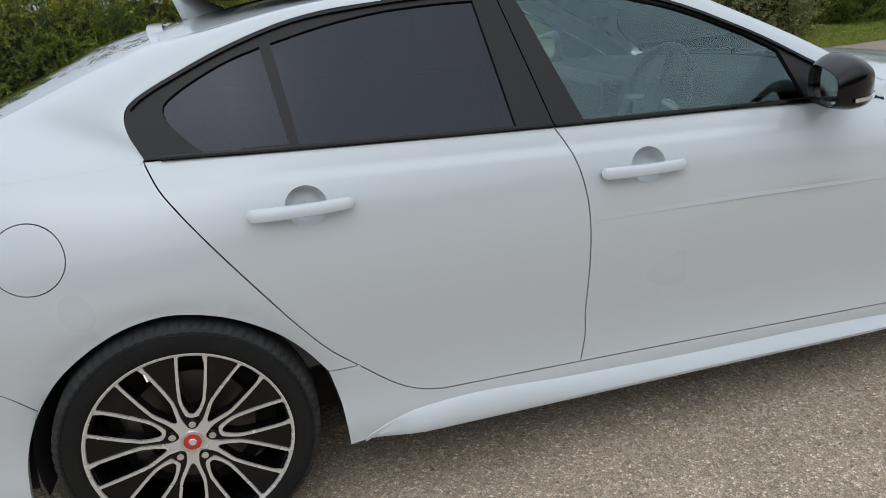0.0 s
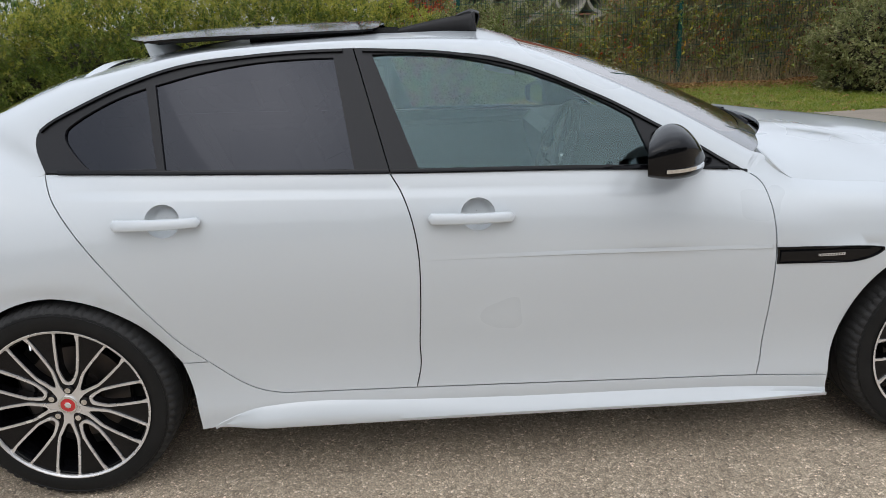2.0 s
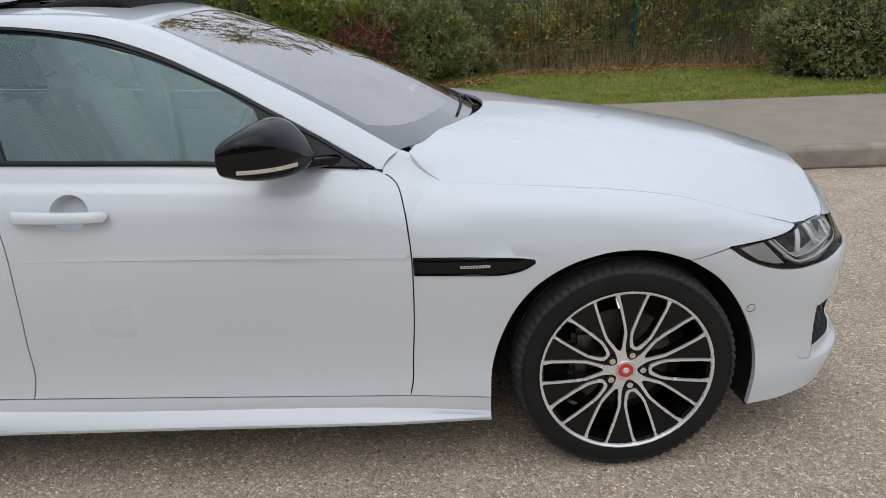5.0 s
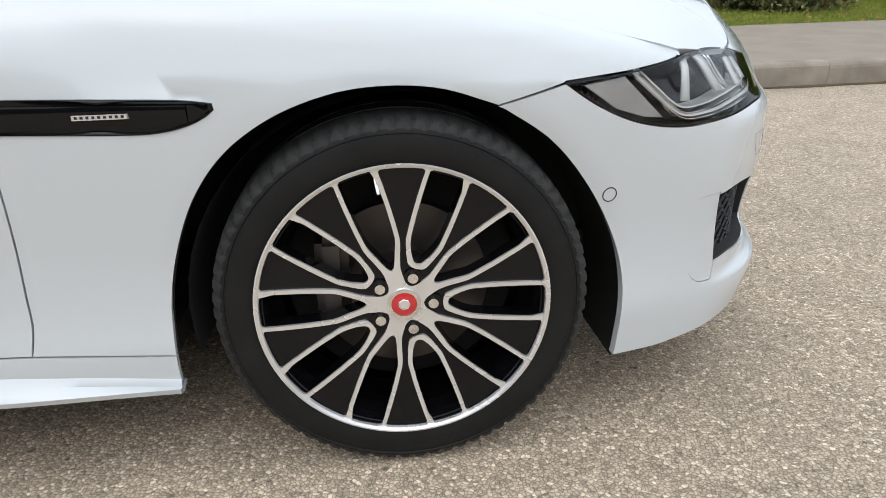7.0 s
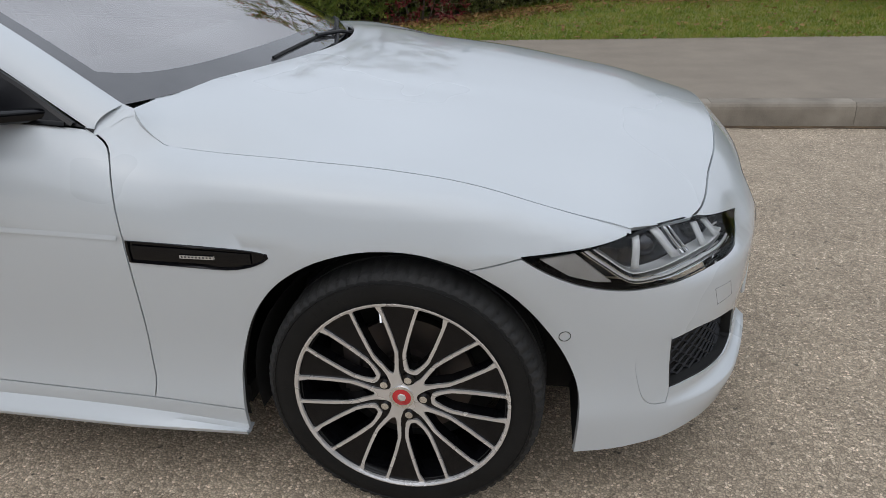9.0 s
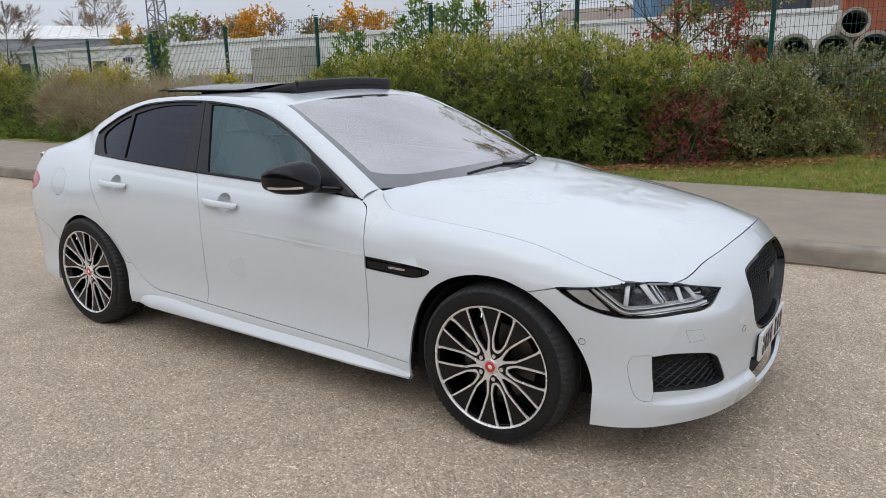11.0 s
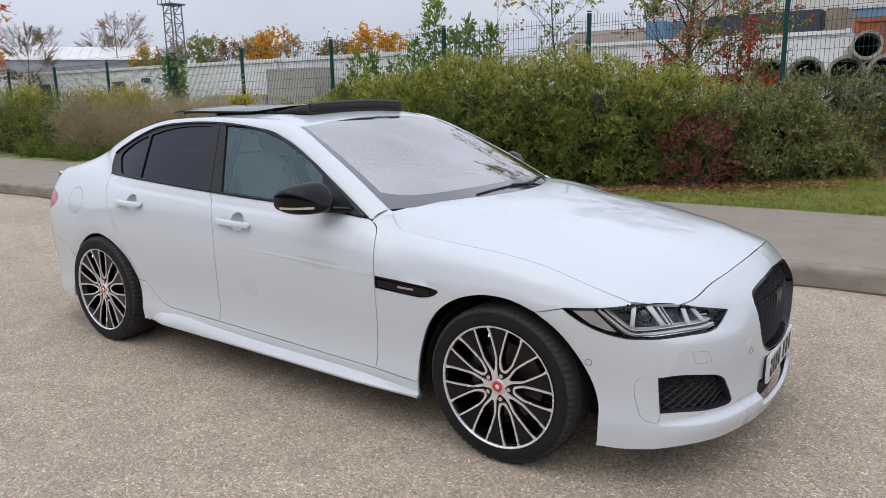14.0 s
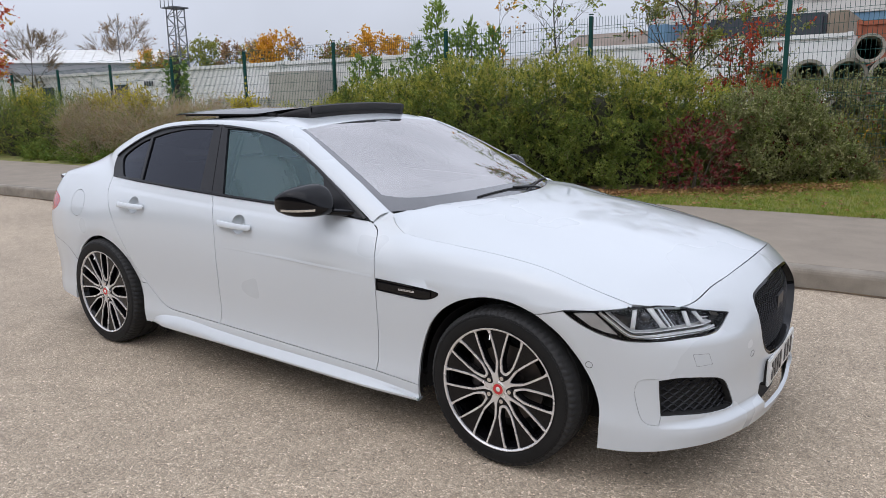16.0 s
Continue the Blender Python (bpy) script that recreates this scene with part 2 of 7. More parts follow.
def mesh_object(name, verts, faces, mats, parent=None, label="", smooth=False, which=None):
    me = bpy.data.meshes.new(name)
    me.from_pydata([tuple(map(float, v)) for v in verts], [], [tuple(map(int, f)) for f in faces])
    for m in mats if isinstance(mats, (list, tuple)) else [mats]:
        me.materials.append(m)
    if smooth:
        me.polygons.foreach_set("use_smooth", np.ones(len(me.polygons), bool))
        me.set_sharp_from_angle(angle=radians(38))
    if which is not None:
        me.polygons.foreach_set("material_index", np.asarray(which, np.int32))
    me.update()
    ob = new(name, me)
    if parent is not None:
        ob.parent = parent
    if label:
        ob["label"] = label
    return ob


def part(name, bm, mat, parent=None, label="", smooth=True):
    """Links a bmesh as one mesh object under a thing or a part."""
    me = bpy.data.meshes.new(name)
    bmesh.ops.recalc_face_normals(bm, faces=bm.faces[:])
    bm.to_mesh(me)
    bm.free()
    for m in mat if isinstance(mat, (list, tuple)) else [mat]:
        me.materials.append(m)
    if smooth:
        me.polygons.foreach_set("use_smooth", np.ones(len(me.polygons), bool))
        me.set_sharp_from_angle(angle=radians(38))
    ob = new(name, me)
    if parent is not None:
        ob.parent = parent
    if label:
        ob["label"] = label
    return ob


def empty(name, m=None):
    ob = new(name)
    if m is not None:
        ob.matrix_world = m
    return ob


def add_box(bm, centre, size, bevel=0.0, turn=None):
    g = bmesh.ops.create_cube(bm, size=1.0)
    m = Matrix.Translation(centre) @ (turn or Matrix()) @ Matrix.Diagonal((*size, 1))
    bmesh.ops.transform(bm, matrix=m, verts=g["verts"])
    if bevel:
        edges = list({e for v in g["verts"] for e in v.link_edges})
        bmesh.ops.bevel(bm, geom=edges, offset=bevel, segments=2, affect="EDGES", clamp_overlap=True)
    return bm


def box(centre, size, bevel=0.0, turn=None):
    return add_box(bmesh.new(), centre, size, bevel, turn)


def add_tube(bm, a, b, r0, r1=None, n=10):
    a, b = Vector(a), Vector(b)
    d = b - a
    m = Matrix.Translation((a + b) / 2) @ d.to_track_quat("Z", "Y").to_matrix().to_4x4()
    bmesh.ops.create_cone(bm, cap_ends=True, segments=n, radius1=r0, radius2=r0 if r1 is None else r1, depth=d.length, matrix=m)
    return bm


def tube(a, b, r0, r1=None, n=10):
    return add_tube(bmesh.new(), a, b, r0, r1, n)


def smooth_line(pts, d=0.015, closed=False):
    """A smooth line through 2D or 3D points, resampled every d."""
    p = np.array(pts, float)
    if closed:
        p = np.vstack([p, p[:1]])
    u = np.r_[0, np.cumsum(np.sqrt(np.maximum(np.linalg.norm(np.diff(p, axis=0), axis=1), 1e-9)))]
    fs = [curve(*zip(u, p[:, k])) for k in range(p.shape[1])]
    fine = np.linspace(0, u[-1], 40 * len(p))
    q = np.stack([f(fine) for f in fs], 1)
    w = np.r_[0, np.cumsum(np.linalg.norm(np.diff(q, axis=0), axis=1))]
    n = max(2, int(w[-1] / d) + 1)
    t = np.linspace(0, w[-1], n)
    return np.stack([np.interp(t, w, q[:, k]) for k in range(p.shape[1])], 1)


def straight(pts, d=0.02):
    p = np.array(pts, float)
    w = np.r_[0, np.cumsum(np.linalg.norm(np.diff(p, axis=0), axis=1))]
    out = [p[0]]
    for i in range(len(p) - 1):
        k = max(1, int((w[i + 1] - w[i]) / d))
        for j in range(1, k + 1):
            out.append(p[i] + (p[i + 1] - p[i]) * j / k)
    return np.array(out)


def ring(*lines):
    """Joins open lines into one closed outline."""
    q = [np.asarray(lines[0], float)]
    for a in lines[1:]:
        q.append(np.asarray(a, float))
    p = np.vstack(q)
    keep = [0]
    for i in range(1, len(p)):
        if np.linalg.norm(p[i] - p[keep[-1]]) > 1e-4:
            keep.append(i)
    p = p[keep]
    return p[:-1] if np.linalg.norm(p[0] - p[-1]) < 1e-4 else p


def inside(poly, q):
    x, y = q[:, 0], q[:, 1]
    hit = np.zeros(len(q), bool)
    a, b = poly, np.roll(poly, -1, axis=0)
    for (x0, y0), (x1, y1) in zip(a, b):
        if y0 == y1:
            continue
        c = (y0 > y) != (y1 > y)
        hit ^= c & (x < (x1 - x0) * (y - y0) / (y1 - y0) + x0)
    return hit


def shrunk(poly, d):
    """The outline moved inwards by d."""
    area = 0.5 * np.sum(poly[:, 0] * np.roll(poly[:, 1], -1) - np.roll(poly[:, 0], -1) * poly[:, 1])
    t = np.roll(poly, -1, axis=0) - np.roll(poly, 1, axis=0)
    t /= np.maximum(np.linalg.norm(t, axis=1), 1e-9)[:, None]
    n = np.stack([-t[:, 1], t[:, 0]], 1) * (1 if area > 0 else -1)
    return poly + n * d


def panel(name, outline, surf, mat, parent, holes=(), step=0.04, gap=0.0019, edge=0.012, left=False, label="", lift=0.0):
    """A sheet of the surface surf(u, v, out) inside an outline, with turned-in edges. left mirrors it to the other flank."""
    loops = [shrunk(ring(outline), gap)] + [ring(h) for h in holes]
    lo, hi = loops[0].min(0), loops[0].max(0)
    gx, gy = np.meshgrid(np.arange(lo[0], hi[0], step), np.arange(lo[1], hi[1], step))
    grid = np.stack([gx.ravel(), gy.ravel()], 1)
    if surf is nose_point and hi[1] - lo[1] > 0.4:
        # finer rows along the lip of the bumper
        sx = np.arange(lo[0], hi[0], 0.03)
        grid = grid[np.abs(grid[:, 1] - 0.277) > 0.028]
        grid = np.vstack([grid] + [np.stack([sx, 0 * sx + z], 1) for z in (0.252, 0.262, 0.268, 0.274, 0.279, 0.284, 0.289, 0.294, 0.301)])
    if surf is side_point and lift > -0.01 and hi[1] > 0.9:
        # finer rows along the shoulder ledge
        sx = np.arange(max(lo[0], -0.95), min(hi[0], 2.1), 0.03)
        grid = grid[~((grid[:, 0] < 2.1) & (np.abs(belt_z(grid[:, 0]) - grid[:, 1] - 0.055) < 0.05))]
        grid = np.vstack([grid] + [np.stack([sx, belt_z(sx) - d], 1) for d in (0.011, 0.022, 0.033, 0.042, 0.047, 0.052, 0.056, 0.060, 0.064, 0.069, 0.075, 0.09)])
    ok = inside(loops[0], grid)
    for h in loops[1:]:
        ok &= ~inside(h, grid)
    edgepts = np.vstack(loops)
    for i in range(0, len(grid), 400):
        dd = np.linalg.norm(grid[i:i + 400, None] - edgepts[None], axis=2).min(1)
        ok[i:i + 400] &= dd > min(0.35 * step, 0.009)
    pts, edges = [], []
    for lp in loops:
        k = len(pts)
        pts += [Vector(p) for p in lp]
        edges += [(k + i, k + (i + 1) % len(lp)) for i in range(len(lp))]
    pts += [Vector(p) for p in grid[ok]]
    cdt = geometry.delaunay_2d_cdt(pts, edges, [], 0, 1e-6)
    uv = np.array([tuple(v) for v in cdt[0]])
    tri = np.array([f for f in cdt[2] if len(f) == 3])
    c = uv[tri].mean(1)
    keep = inside(loops[0], c)
    for h in loops[1:]:
        keep &= ~inside(h, c)
    tri = tri[keep]
    a = uv[tri]
    ar = (a[:, 1, 0] - a[:, 0, 0]) * (a[:, 2, 1] - a[:, 0, 1]) - (a[:, 2, 0] - a[:, 0, 0]) * (a[:, 1, 1] - a[:, 0, 1])
    tri[ar < 0] = tri[ar < 0][:, ::-1]
    tri = tri[np.abs(ar) > 1e-10]
    e = 2e-3
    u, v = uv[:, 0], uv[:, 1]
    pos = surf(u, v, lift)
    nor = np.cross(surf(u + e, v, lift) - surf(u - e, v, lift), surf(u, v + e, lift) - surf(u, v - e, lift))
    nor /= np.maximum(np.linalg.norm(nor, axis=1), 1e-12)[:, None]
    verts, faces = [pos], [tuple(t) for t in tri]
    count = {}
    for t in tri:
        for i in range(3):
            k = (t[i], t[(i + 1) % 3])
            count[k] = count.get(k, 0) + 1
    rim = [k for k in count if (k[1], k[0]) not in count]
    nskin = len(faces)
    if edge:
        ids = sorted({i for k in rim for i in k})
        at = {i: len(uv) + j for j, i in enumerate(ids)}
        verts.append(pos[ids] - nor[ids] * edge)
        faces += [(k[1], k[0], at[k[0]], at[k[1]]) for k in rim]
    verts = np.vstack(verts)
    if left:
        verts = verts * np.array([1, -1, 1])
        nor = nor * np.array([1, -1, 1])
        faces = [tuple(reversed(f)) for f in faces]
    me = bpy.data.meshes.new(name)
    me.from_pydata(verts.tolist(), [], [tuple(map(int, f)) for f in faces])
    me.materials.append(mat)
    flags = np.zeros(len(faces), bool)
    flags[:nskin] = True
    me.polygons.foreach_set("use_smooth", flags)
    normals = []
    for j, f in enumerate(faces):
        normals += [tuple(nor[i]) if j < nskin else (0, 0, 0) for i in f]
    me.normals_split_custom_set(normals)
    ob = new(name, me)
    ob.parent = parent
    if label:
        ob["label"] = label
    return ob


def loft(name, rows, mat, parent=None, label="", closed=False, thick=0.0, flip=False):
    """A smooth sheet through rows of points."""
    r = np.array(rows, float)
    n, m = r.shape[:2]
    faces = []
    for i in range(n - 1):
        for j in range(m if closed else m - 1):
            k = (j + 1) % m
            f = (i * m + j, i * m + k, (i + 1) * m + k, (i + 1) * m + j)
            faces.append(f[::-1] if flip else f)
    ob = mesh_object(name, r.reshape(-1, 3), faces, mat, parent, label, smooth=True)
    if thick:
        s = ob.modifiers.new("thickness", "SOLIDIFY")
        s.thickness, s.offset = thick, -1
    return ob


def lathe(name, profile, mat, parent, n=64, label="", groove=None):
    """A body turned round the y axis from (radius, y) points. groove(i, j) changes a radius."""
    verts, faces = [], []
    m = len(profile)
    for i in range(n):
        a = 2 * math.pi * i / n
        for j, (r, y) in enumerate(profile):
            if groove:
                r = r + groove(i, j)
            verts.append((r * math.cos(a), y, r * math.sin(a)))
    for i in range(n):
        for j in range(m - 1):
            k = (i + 1) % n
            faces.append((i * m + j, k * m + j, k * m + j + 1, i * m + j + 1))
    return mesh_object(name, verts, faces, mat, parent, label, smooth=True)


# ---- materials ----
WHITE = material("white_car_paint", (0.57, 0.60, 0.618), 0.28, 0.0, 0.9, second=(0.578, 0.608, 0.626), scale=1.5, fine=900, rough_vary=0.03)
BLACK = material("gloss_black", (0.004, 0.004, 0.005), 0.09, 0.0, 0.0, spec=0.3, rough_vary=0.03)
TRIM = material("satin_black_trim", (0.013, 0.013, 0.0145), 0.34, 0.0, 0.0, spec=0.26, second=(0.016, 0.016, 0.019), scale=5, rough_vary=0.06)
MATT = material("matt_black_plastic", (0.012, 0.012, 0.012), 0.75, second=(0.02, 0.02, 0.02), fine=300, bump=0.0004)
RUBBER = material("tyre_rubber", (0.0065, 0.0065, 0.0066), 0.6, spec=0.25, second=(0.012, 0.0118, 0.0115), scale=14, fine=260, bump=0.0006)
RUBBER_DUST = material("dusty_tread_rubber", (0.011, 0.0108, 0.0107), 0.75, second=(0.026, 0.025, 0.024), scale=20, fine=300, bump=0.001)
ALLOY = material("machined_alloy", (0.80, 0.785, 0.775), 0.27, 0.65, second=(0.74, 0.725, 0.715), fine=500, rough_vary=0.06)
CHROME = material("chrome", (0.8, 0.8, 0.8), 0.08, 1.0)
STEEL = material("brake_steel", (0.11, 0.1, 0.095), 0.45, 0.9, second=(0.12, 0.1, 0.09), scale=30)
DARK = material("dark_underside", (0.008, 0.008, 0.008), 0.85, second=(0.014, 0.013, 0.012))
RED = material("red_badge_enamel", (0.55, 0.02, 0.025), 0.25, 0.0, 0.8)
TAIL = material("red_tail_lamp", (0.45, 0.01, 0.012), 0.15, 0.0, 1.0)
CLEAR = pane("headlamp_lens", (0.97, 0.98, 0.985), ior=1.28)
SCREEN = pane("windscreen_glass", (0.62, 0.66, 0.64), (1.0, 0.965, 0.955), ior=1.6, least=0.34)
FRONT_GLASS = pane("green_tinted_glass", (0.78, 0.91, 0.89), (0.66, 0.9, 0.93), ior=1.5, least=0.035, gain=1.3)
DARK_GLASS = pane("privacy_glass", (0.04, 0.04, 0.043), (0.78, 0.82, 0.95), ior=1.5, least=0.006, gain=0.88)
REAR_GLASS = pane("rear_window_glass", (0.03, 0.03, 0.032), (0.78, 0.78, 0.8), ior=1.5, least=0.04)
FRIT = material("black_glass_border", (0.02, 0.02, 0.021), 0.12, 0, 0.8)
PLATE = material("plate_plastic", (0.72, 0.72, 0.7), 0.35, 0, 0.5, second=(0.66, 0.66, 0.64), scale=12)
CABIN = material("dark_cabin_plastic", (0.07, 0.07, 0.072), 0.5, second=(0.09, 0.09, 0.092), fine=400, bump=0.0003)
SEAT = material("grey_seat_leather", (0.15, 0.148, 0.142), 0.5, second=(0.19, 0.187, 0.18), fine=250, bump=0.0006)
HEADLINER = material("pale_headlining", (0.42, 0.41, 0.39), 0.9, second=(0.38, 0.37, 0.35), fine=300, bump=0.0005)
LAMP_GREY = material("grey_lamp_reflector", (0.6, 0.61, 0.62), 0.3, 0.4, second=(0.42, 0.42, 0.43), fine=600)
LAMP_BOWL = material("dark_chromed_lamp_bowl", (0.085, 0.085, 0.09), 0.22, 0.7, second=(0.055, 0.055, 0.06), scale=30)
NET = material("black_mesh_net", (0.02, 0.019, 0.02), 0.7, second=(0.035, 0.033, 0.034), fine=800)
# white of the light blades; on the vanes it paints chrome's bright reflection
LAMP_WHITE = material("lamp_white_and_chrome_glint", (0.84, 0.84, 0.83), 0.2, 0.0, 0.5, second=(0.78, 0.78, 0.77), fine=600)
# grey base adds painted sky reflection to the black windscreen border
GREY_BORDER = material("grey_sheen_border", (0.09, 0.09, 0.095), 0.06, 0.0, 1.0, second=(0.115, 0.115, 0.12), fine=700)


# ---- the car ----
car = tagged(empty("car"), "white four-door saloon car with black trim and open sunroof", "car")


def nose_point(s, z, out=0.0):
    """The skin round the nose; past the middle it is the other flank."""
    s = np.asarray(s, float)
    p = side_point(np.where(s > S_NOSE, 2 * S_NOSE - s, s), z, out)
    return np.where((s > S_NOSE)[..., None], p * np.array([1, -1, 1]), p)


def tail_point(s, z, out=0.0):
    s = np.asarray(s, float)
    p = side_point(np.where(s < S_TAIL, 2 * S_TAIL - s, s), z, out)
    return np.where((s < S_TAIL)[..., None], p * np.array([1, -1, 1]), p)


# shut lines, as (s, z)
REAR_EDGE = smooth_line([(0.018, 1.034), (0.043, 0.979), (0.075, 0.932), (0.107, 0.888), (0.172, 0.797), (0.25, 0.685), (0.295, 0.619), (0.378, 0.511), (0.451, 0.443), (0.546, 0.364), (0.61, 0.332), (0.675, 0.318)])
SILL_CUT = int(np.argmin(np.linalg.norm(REAR_EDGE - np.array([0.451, 0.443]), axis=1)))
B_EDGE = smooth_line([(1.052, 0.999), (1.085, 0.94), (1.11, 0.861), (1.124, 0.755), (1.122, 0.611), (1.112, 0.462), (1.111, 0.384), (1.094, 0.308)])
A_EDGE = smooth_line([(2.149, 0.938), (2.185, 0.91), (2.204, 0.85), (2.214, 0.78), (2.22, 0.705), (2.219, 0.529), (2.21, 0.386), (2.208, 0.33), (2.198, 0.277)])
DOOR_FOOT = [(0.675, 0.318), (1.094, 0.308), (2.198, 0.277), (2.437, 0.262)]
FRONT_ARCH = smooth_line([(2.437, 0.262), (2.443, 0.36), (2.466, 0.45), (2.51, 0.547), (2.568, 0.618), (2.646, 0.67), (2.74, 0.702), (2.825, 0.71), (2.91, 0.702), (3.0, 0.672)])
FRONT_ARCH_FORE = smooth_line([(3.0, 0.672), (3.094, 0.606), (3.178, 0.505), (3.232, 0.405), (3.252, 0.33), (3.252, 0.26), (3.248, 0.164)])
REAR_ARCH = smooth_line([(0.368, 0.442), (0.312, 0.523), (0.246, 0.588), (0.144, 0.65), (0.04, 0.68), (-0.02, 0.682), (-0.12, 0.658), (-0.251, 0.578), (-0.335, 0.48), (-0.39, 0.36), (-0.41, 0.22)])
VENT = ring(straight([(2.224, 0.662), (2.222, 0.715)]), smooth_line([(2.222, 0.715), (2.4, 0.709), (2.54, 0.701), (2.566, 0.694), (2.553, 0.68), (2.52, 0.664), (2.47, 0.654), (2.4, 0.654)]), straight([(2.4, 0.654), (2.224, 0.662)]))


def belt_line(a, b):
    x = np.linspace(a, b, max(2, int(abs(b - a) / 0.03)))
    return np.stack([x, belt_z(x)], 1)


def circle(u, v, r, n=32, squash=1.0):
    a = np.linspace(0, 2 * math.pi, n, endpoint=False)
    return np.stack([u + r * np.cos(a), v + r * squash * np.sin(a)], 1)


def door_handle(x0, x1, z0, z1, door, left):
    """A pull handle over a shallow cup."""
    rows = []
    n = 26
    for i in range(n):
        t = i / (n - 1)
        s = x0 + (x1 - x0) * t
        zc = z0 + (z1 - z0) * t
        tip = min(1, math.sqrt(max(0.0, 1 - (abs(2 * t - 1)) ** 14)) + 0.25)
        h = (0.0160 - 0.002 * t) * tip
        lift = 0.03 * math.sin(math.pi * min(1, max(0, t * 0.9 + 0.05))) ** 0.3
        row = []
        for k in range(14):
            a = 2 * math.pi * k / 14
            zz = zc + h * math.copysign(abs(math.sin(a)) ** 0.5, math.sin(a))
            oo = lift - 0.004 + 0.010 * tip * math.copysign(abs(math.cos(a)) ** 0.6, math.cos(a))
            row.append(side_point(s, zz, oo))
        rows.append(row)
    rows = np.array(rows)
    if left:
        rows = rows * np.array([1, -1, 1])
    ob = loft("door_handle", rows, WHITE, door, "white pull handle", closed=True, flip=not left)
    return ob


for left in (False, True):
    # rear door and front door
    sill_cut = straight(DOOR_FOOT[:2])
    rear_door = panel("rear_door", ring(REAR_EDGE, sill_cut, B_EDGE[::-1], belt_line(1.052, 0.018)), side_point, WHITE, car,
                      holes=[circle(0.378, 0.900, 0.052, 32, 0.92)], step=0.035, left=left)
    front_door = panel("front_door", ring(B_EDGE, straight(DOOR_FOOT[1:3]), A_EDGE[::-1], belt_line(2.149, 1.052)), side_point, WHITE, car,
                       holes=[circle(1.308, 0.870, 0.052, 32, 0.92)], step=0.03, left=left)
    for door, (u, v), ends in ((rear_door, (0.378, 0.900), (0.232, 0.494, 0.899, 0.897)), (front_door, (1.308, 0.870), (1.157, 1.416, 0.868, 0.862))):
        # the cup behind the handle, a shallow dish
        rows = []
        for k in range(11):
            f = 1 - k / 10
            ring_pts = circle(u, v, 0.052 * max(f, 0.02), 32, 0.92)
            rows.append([side_point(a, b, -0.046 * (1 - f ** 6)) for a, b in ring_pts])
        rows = np.array(rows) * np.array([1, -1 if left else 1, 1])
        loft("handle_cup", rows, WHITE, door, closed=True, flip=left)
        door_handle(*ends, door, left)
    # rear wing
    fuel = circle(-0.262, 0.868, 0.083, 40, 0.98)
    quarter = ring(belt_line(-1.0, 0.018), REAR_EDGE[:SILL_CUT + 1], straight([(0.451, 0.443), (0.368, 0.442)]), REAR_ARCH,
                   straight([(-0.41, 0.22), (-0.7, 0.23), (-1.0, 0.26), (-1.0, belt_z(-1.0))]))
    lamp_hole = ring(smooth_line([(-0.985, 0.93), (-0.9, 0.93), (-0.72, 0.92), (-0.58, 0.895), (-0.53, 0.865), (-0.56, 0.825), (-0.64, 0.79), (-0.8, 0.775), (-0.985, 0.775)]))
    wing = panel("rear_wing", quarter, side_point, WHITE, car, holes=([] if left else [fuel]) + [lamp_hole], left=left)
    if not left:
        panel("fuel_flap", fuel, side_point, WHITE, car, gap=0.0026)
    bm = bmesh.new()
    seam = smooth_line([(-0.335, 0.49), (-0.37, 0.53), (-0.42, 0.565), (-0.55, 0.60), (-0.75, 0.63)], 0.02)
    for a, b in zip(seam, seam[1:]):
        add_tube(bm, side_point(*a, -0.0003) * np.array([1, -1 if left else 1, 1]), side_point(*b, -0.0003) * np.array([1, -1 if left else 1, 1]), 0.0011, n=4)
    part("bumper_seam", bm, TRIM, wing)
    panel("tail_lamp", lamp_hole, side_point, TAIL, car, left=left, label="red tail lamp", gap=0.002)
    # front wing
    wing_top = ring(straight([(2.149, 0.938), (2.175, 0.962), (2.198, 0.981), (2.222, 0.978)]), smooth_line([(2.222, 0.978), (2.236, 0.962), (2.262, 0.93), (2.30, belt_z(2.30))]), belt_line(2.31, 3.27), straight([(3.30, 0.7505), (3.35, 0.7375)]))
    front_wing = panel("front_wing", ring(A_EDGE, straight(DOOR_FOOT[2:]), FRONT_ARCH, straight([(3.0, 0.672), (3.11, 0.702)]), straight([(3.11, 0.704), (3.22, 0.712), (3.345, 0.7255)]),
                       wing_top[::-1]), side_point, WHITE, car, holes=[VENT], step=0.03, left=left)
    vent = panel("wing_vent", VENT, side_point, BLACK, car, left=left, lift=-0.004, gap=0.001, label="gloss black wing vent", step=0.02)
    side_k = np.array([1, -1 if left else 1, 1])
    mid_v = np.array([2.39, 0.684])
    rim_rows = []
    for p in np.vstack([VENT, VENT[:1]]):
        into = (mid_v - p) / np.linalg.norm(mid_v - p)
        rim_rows.append([side_point(*(p + into * d), o) for d, o in ((0.0005, -0.004), (0.001, 0.0015), (0.004, 0.003), (0.007, 0.001), (0.009, -0.006))])
    loft("vent_rim", np.array(rim_rows) * side_k, BLACK, vent, flip=left)
    # sloping floor of the vent, with its badge and ribs
    rows = np.array([[side_point(q, zt, o) for zt, o in ((0.704 - 0.03 * (q - 2.24), -0.001), (0.692 - 0.02 * (q - 2.24), 0.001), (0.672, -0.0012), (0.664, -0.003))] for q in np.linspace(2.235, 2.52, 14)]) * side_k
    loft("vent_blade", rows, BLACK, vent, flip=not left)
    rows = np.array([[side_point(s, z, o) for s, o in ((2.352, 0.0), (2.354, 0.0045), (2.434, 0.0045), (2.436, 0.0))] for z in (0.680, 0.6805, 0.6875, 0.688)]) * side_k
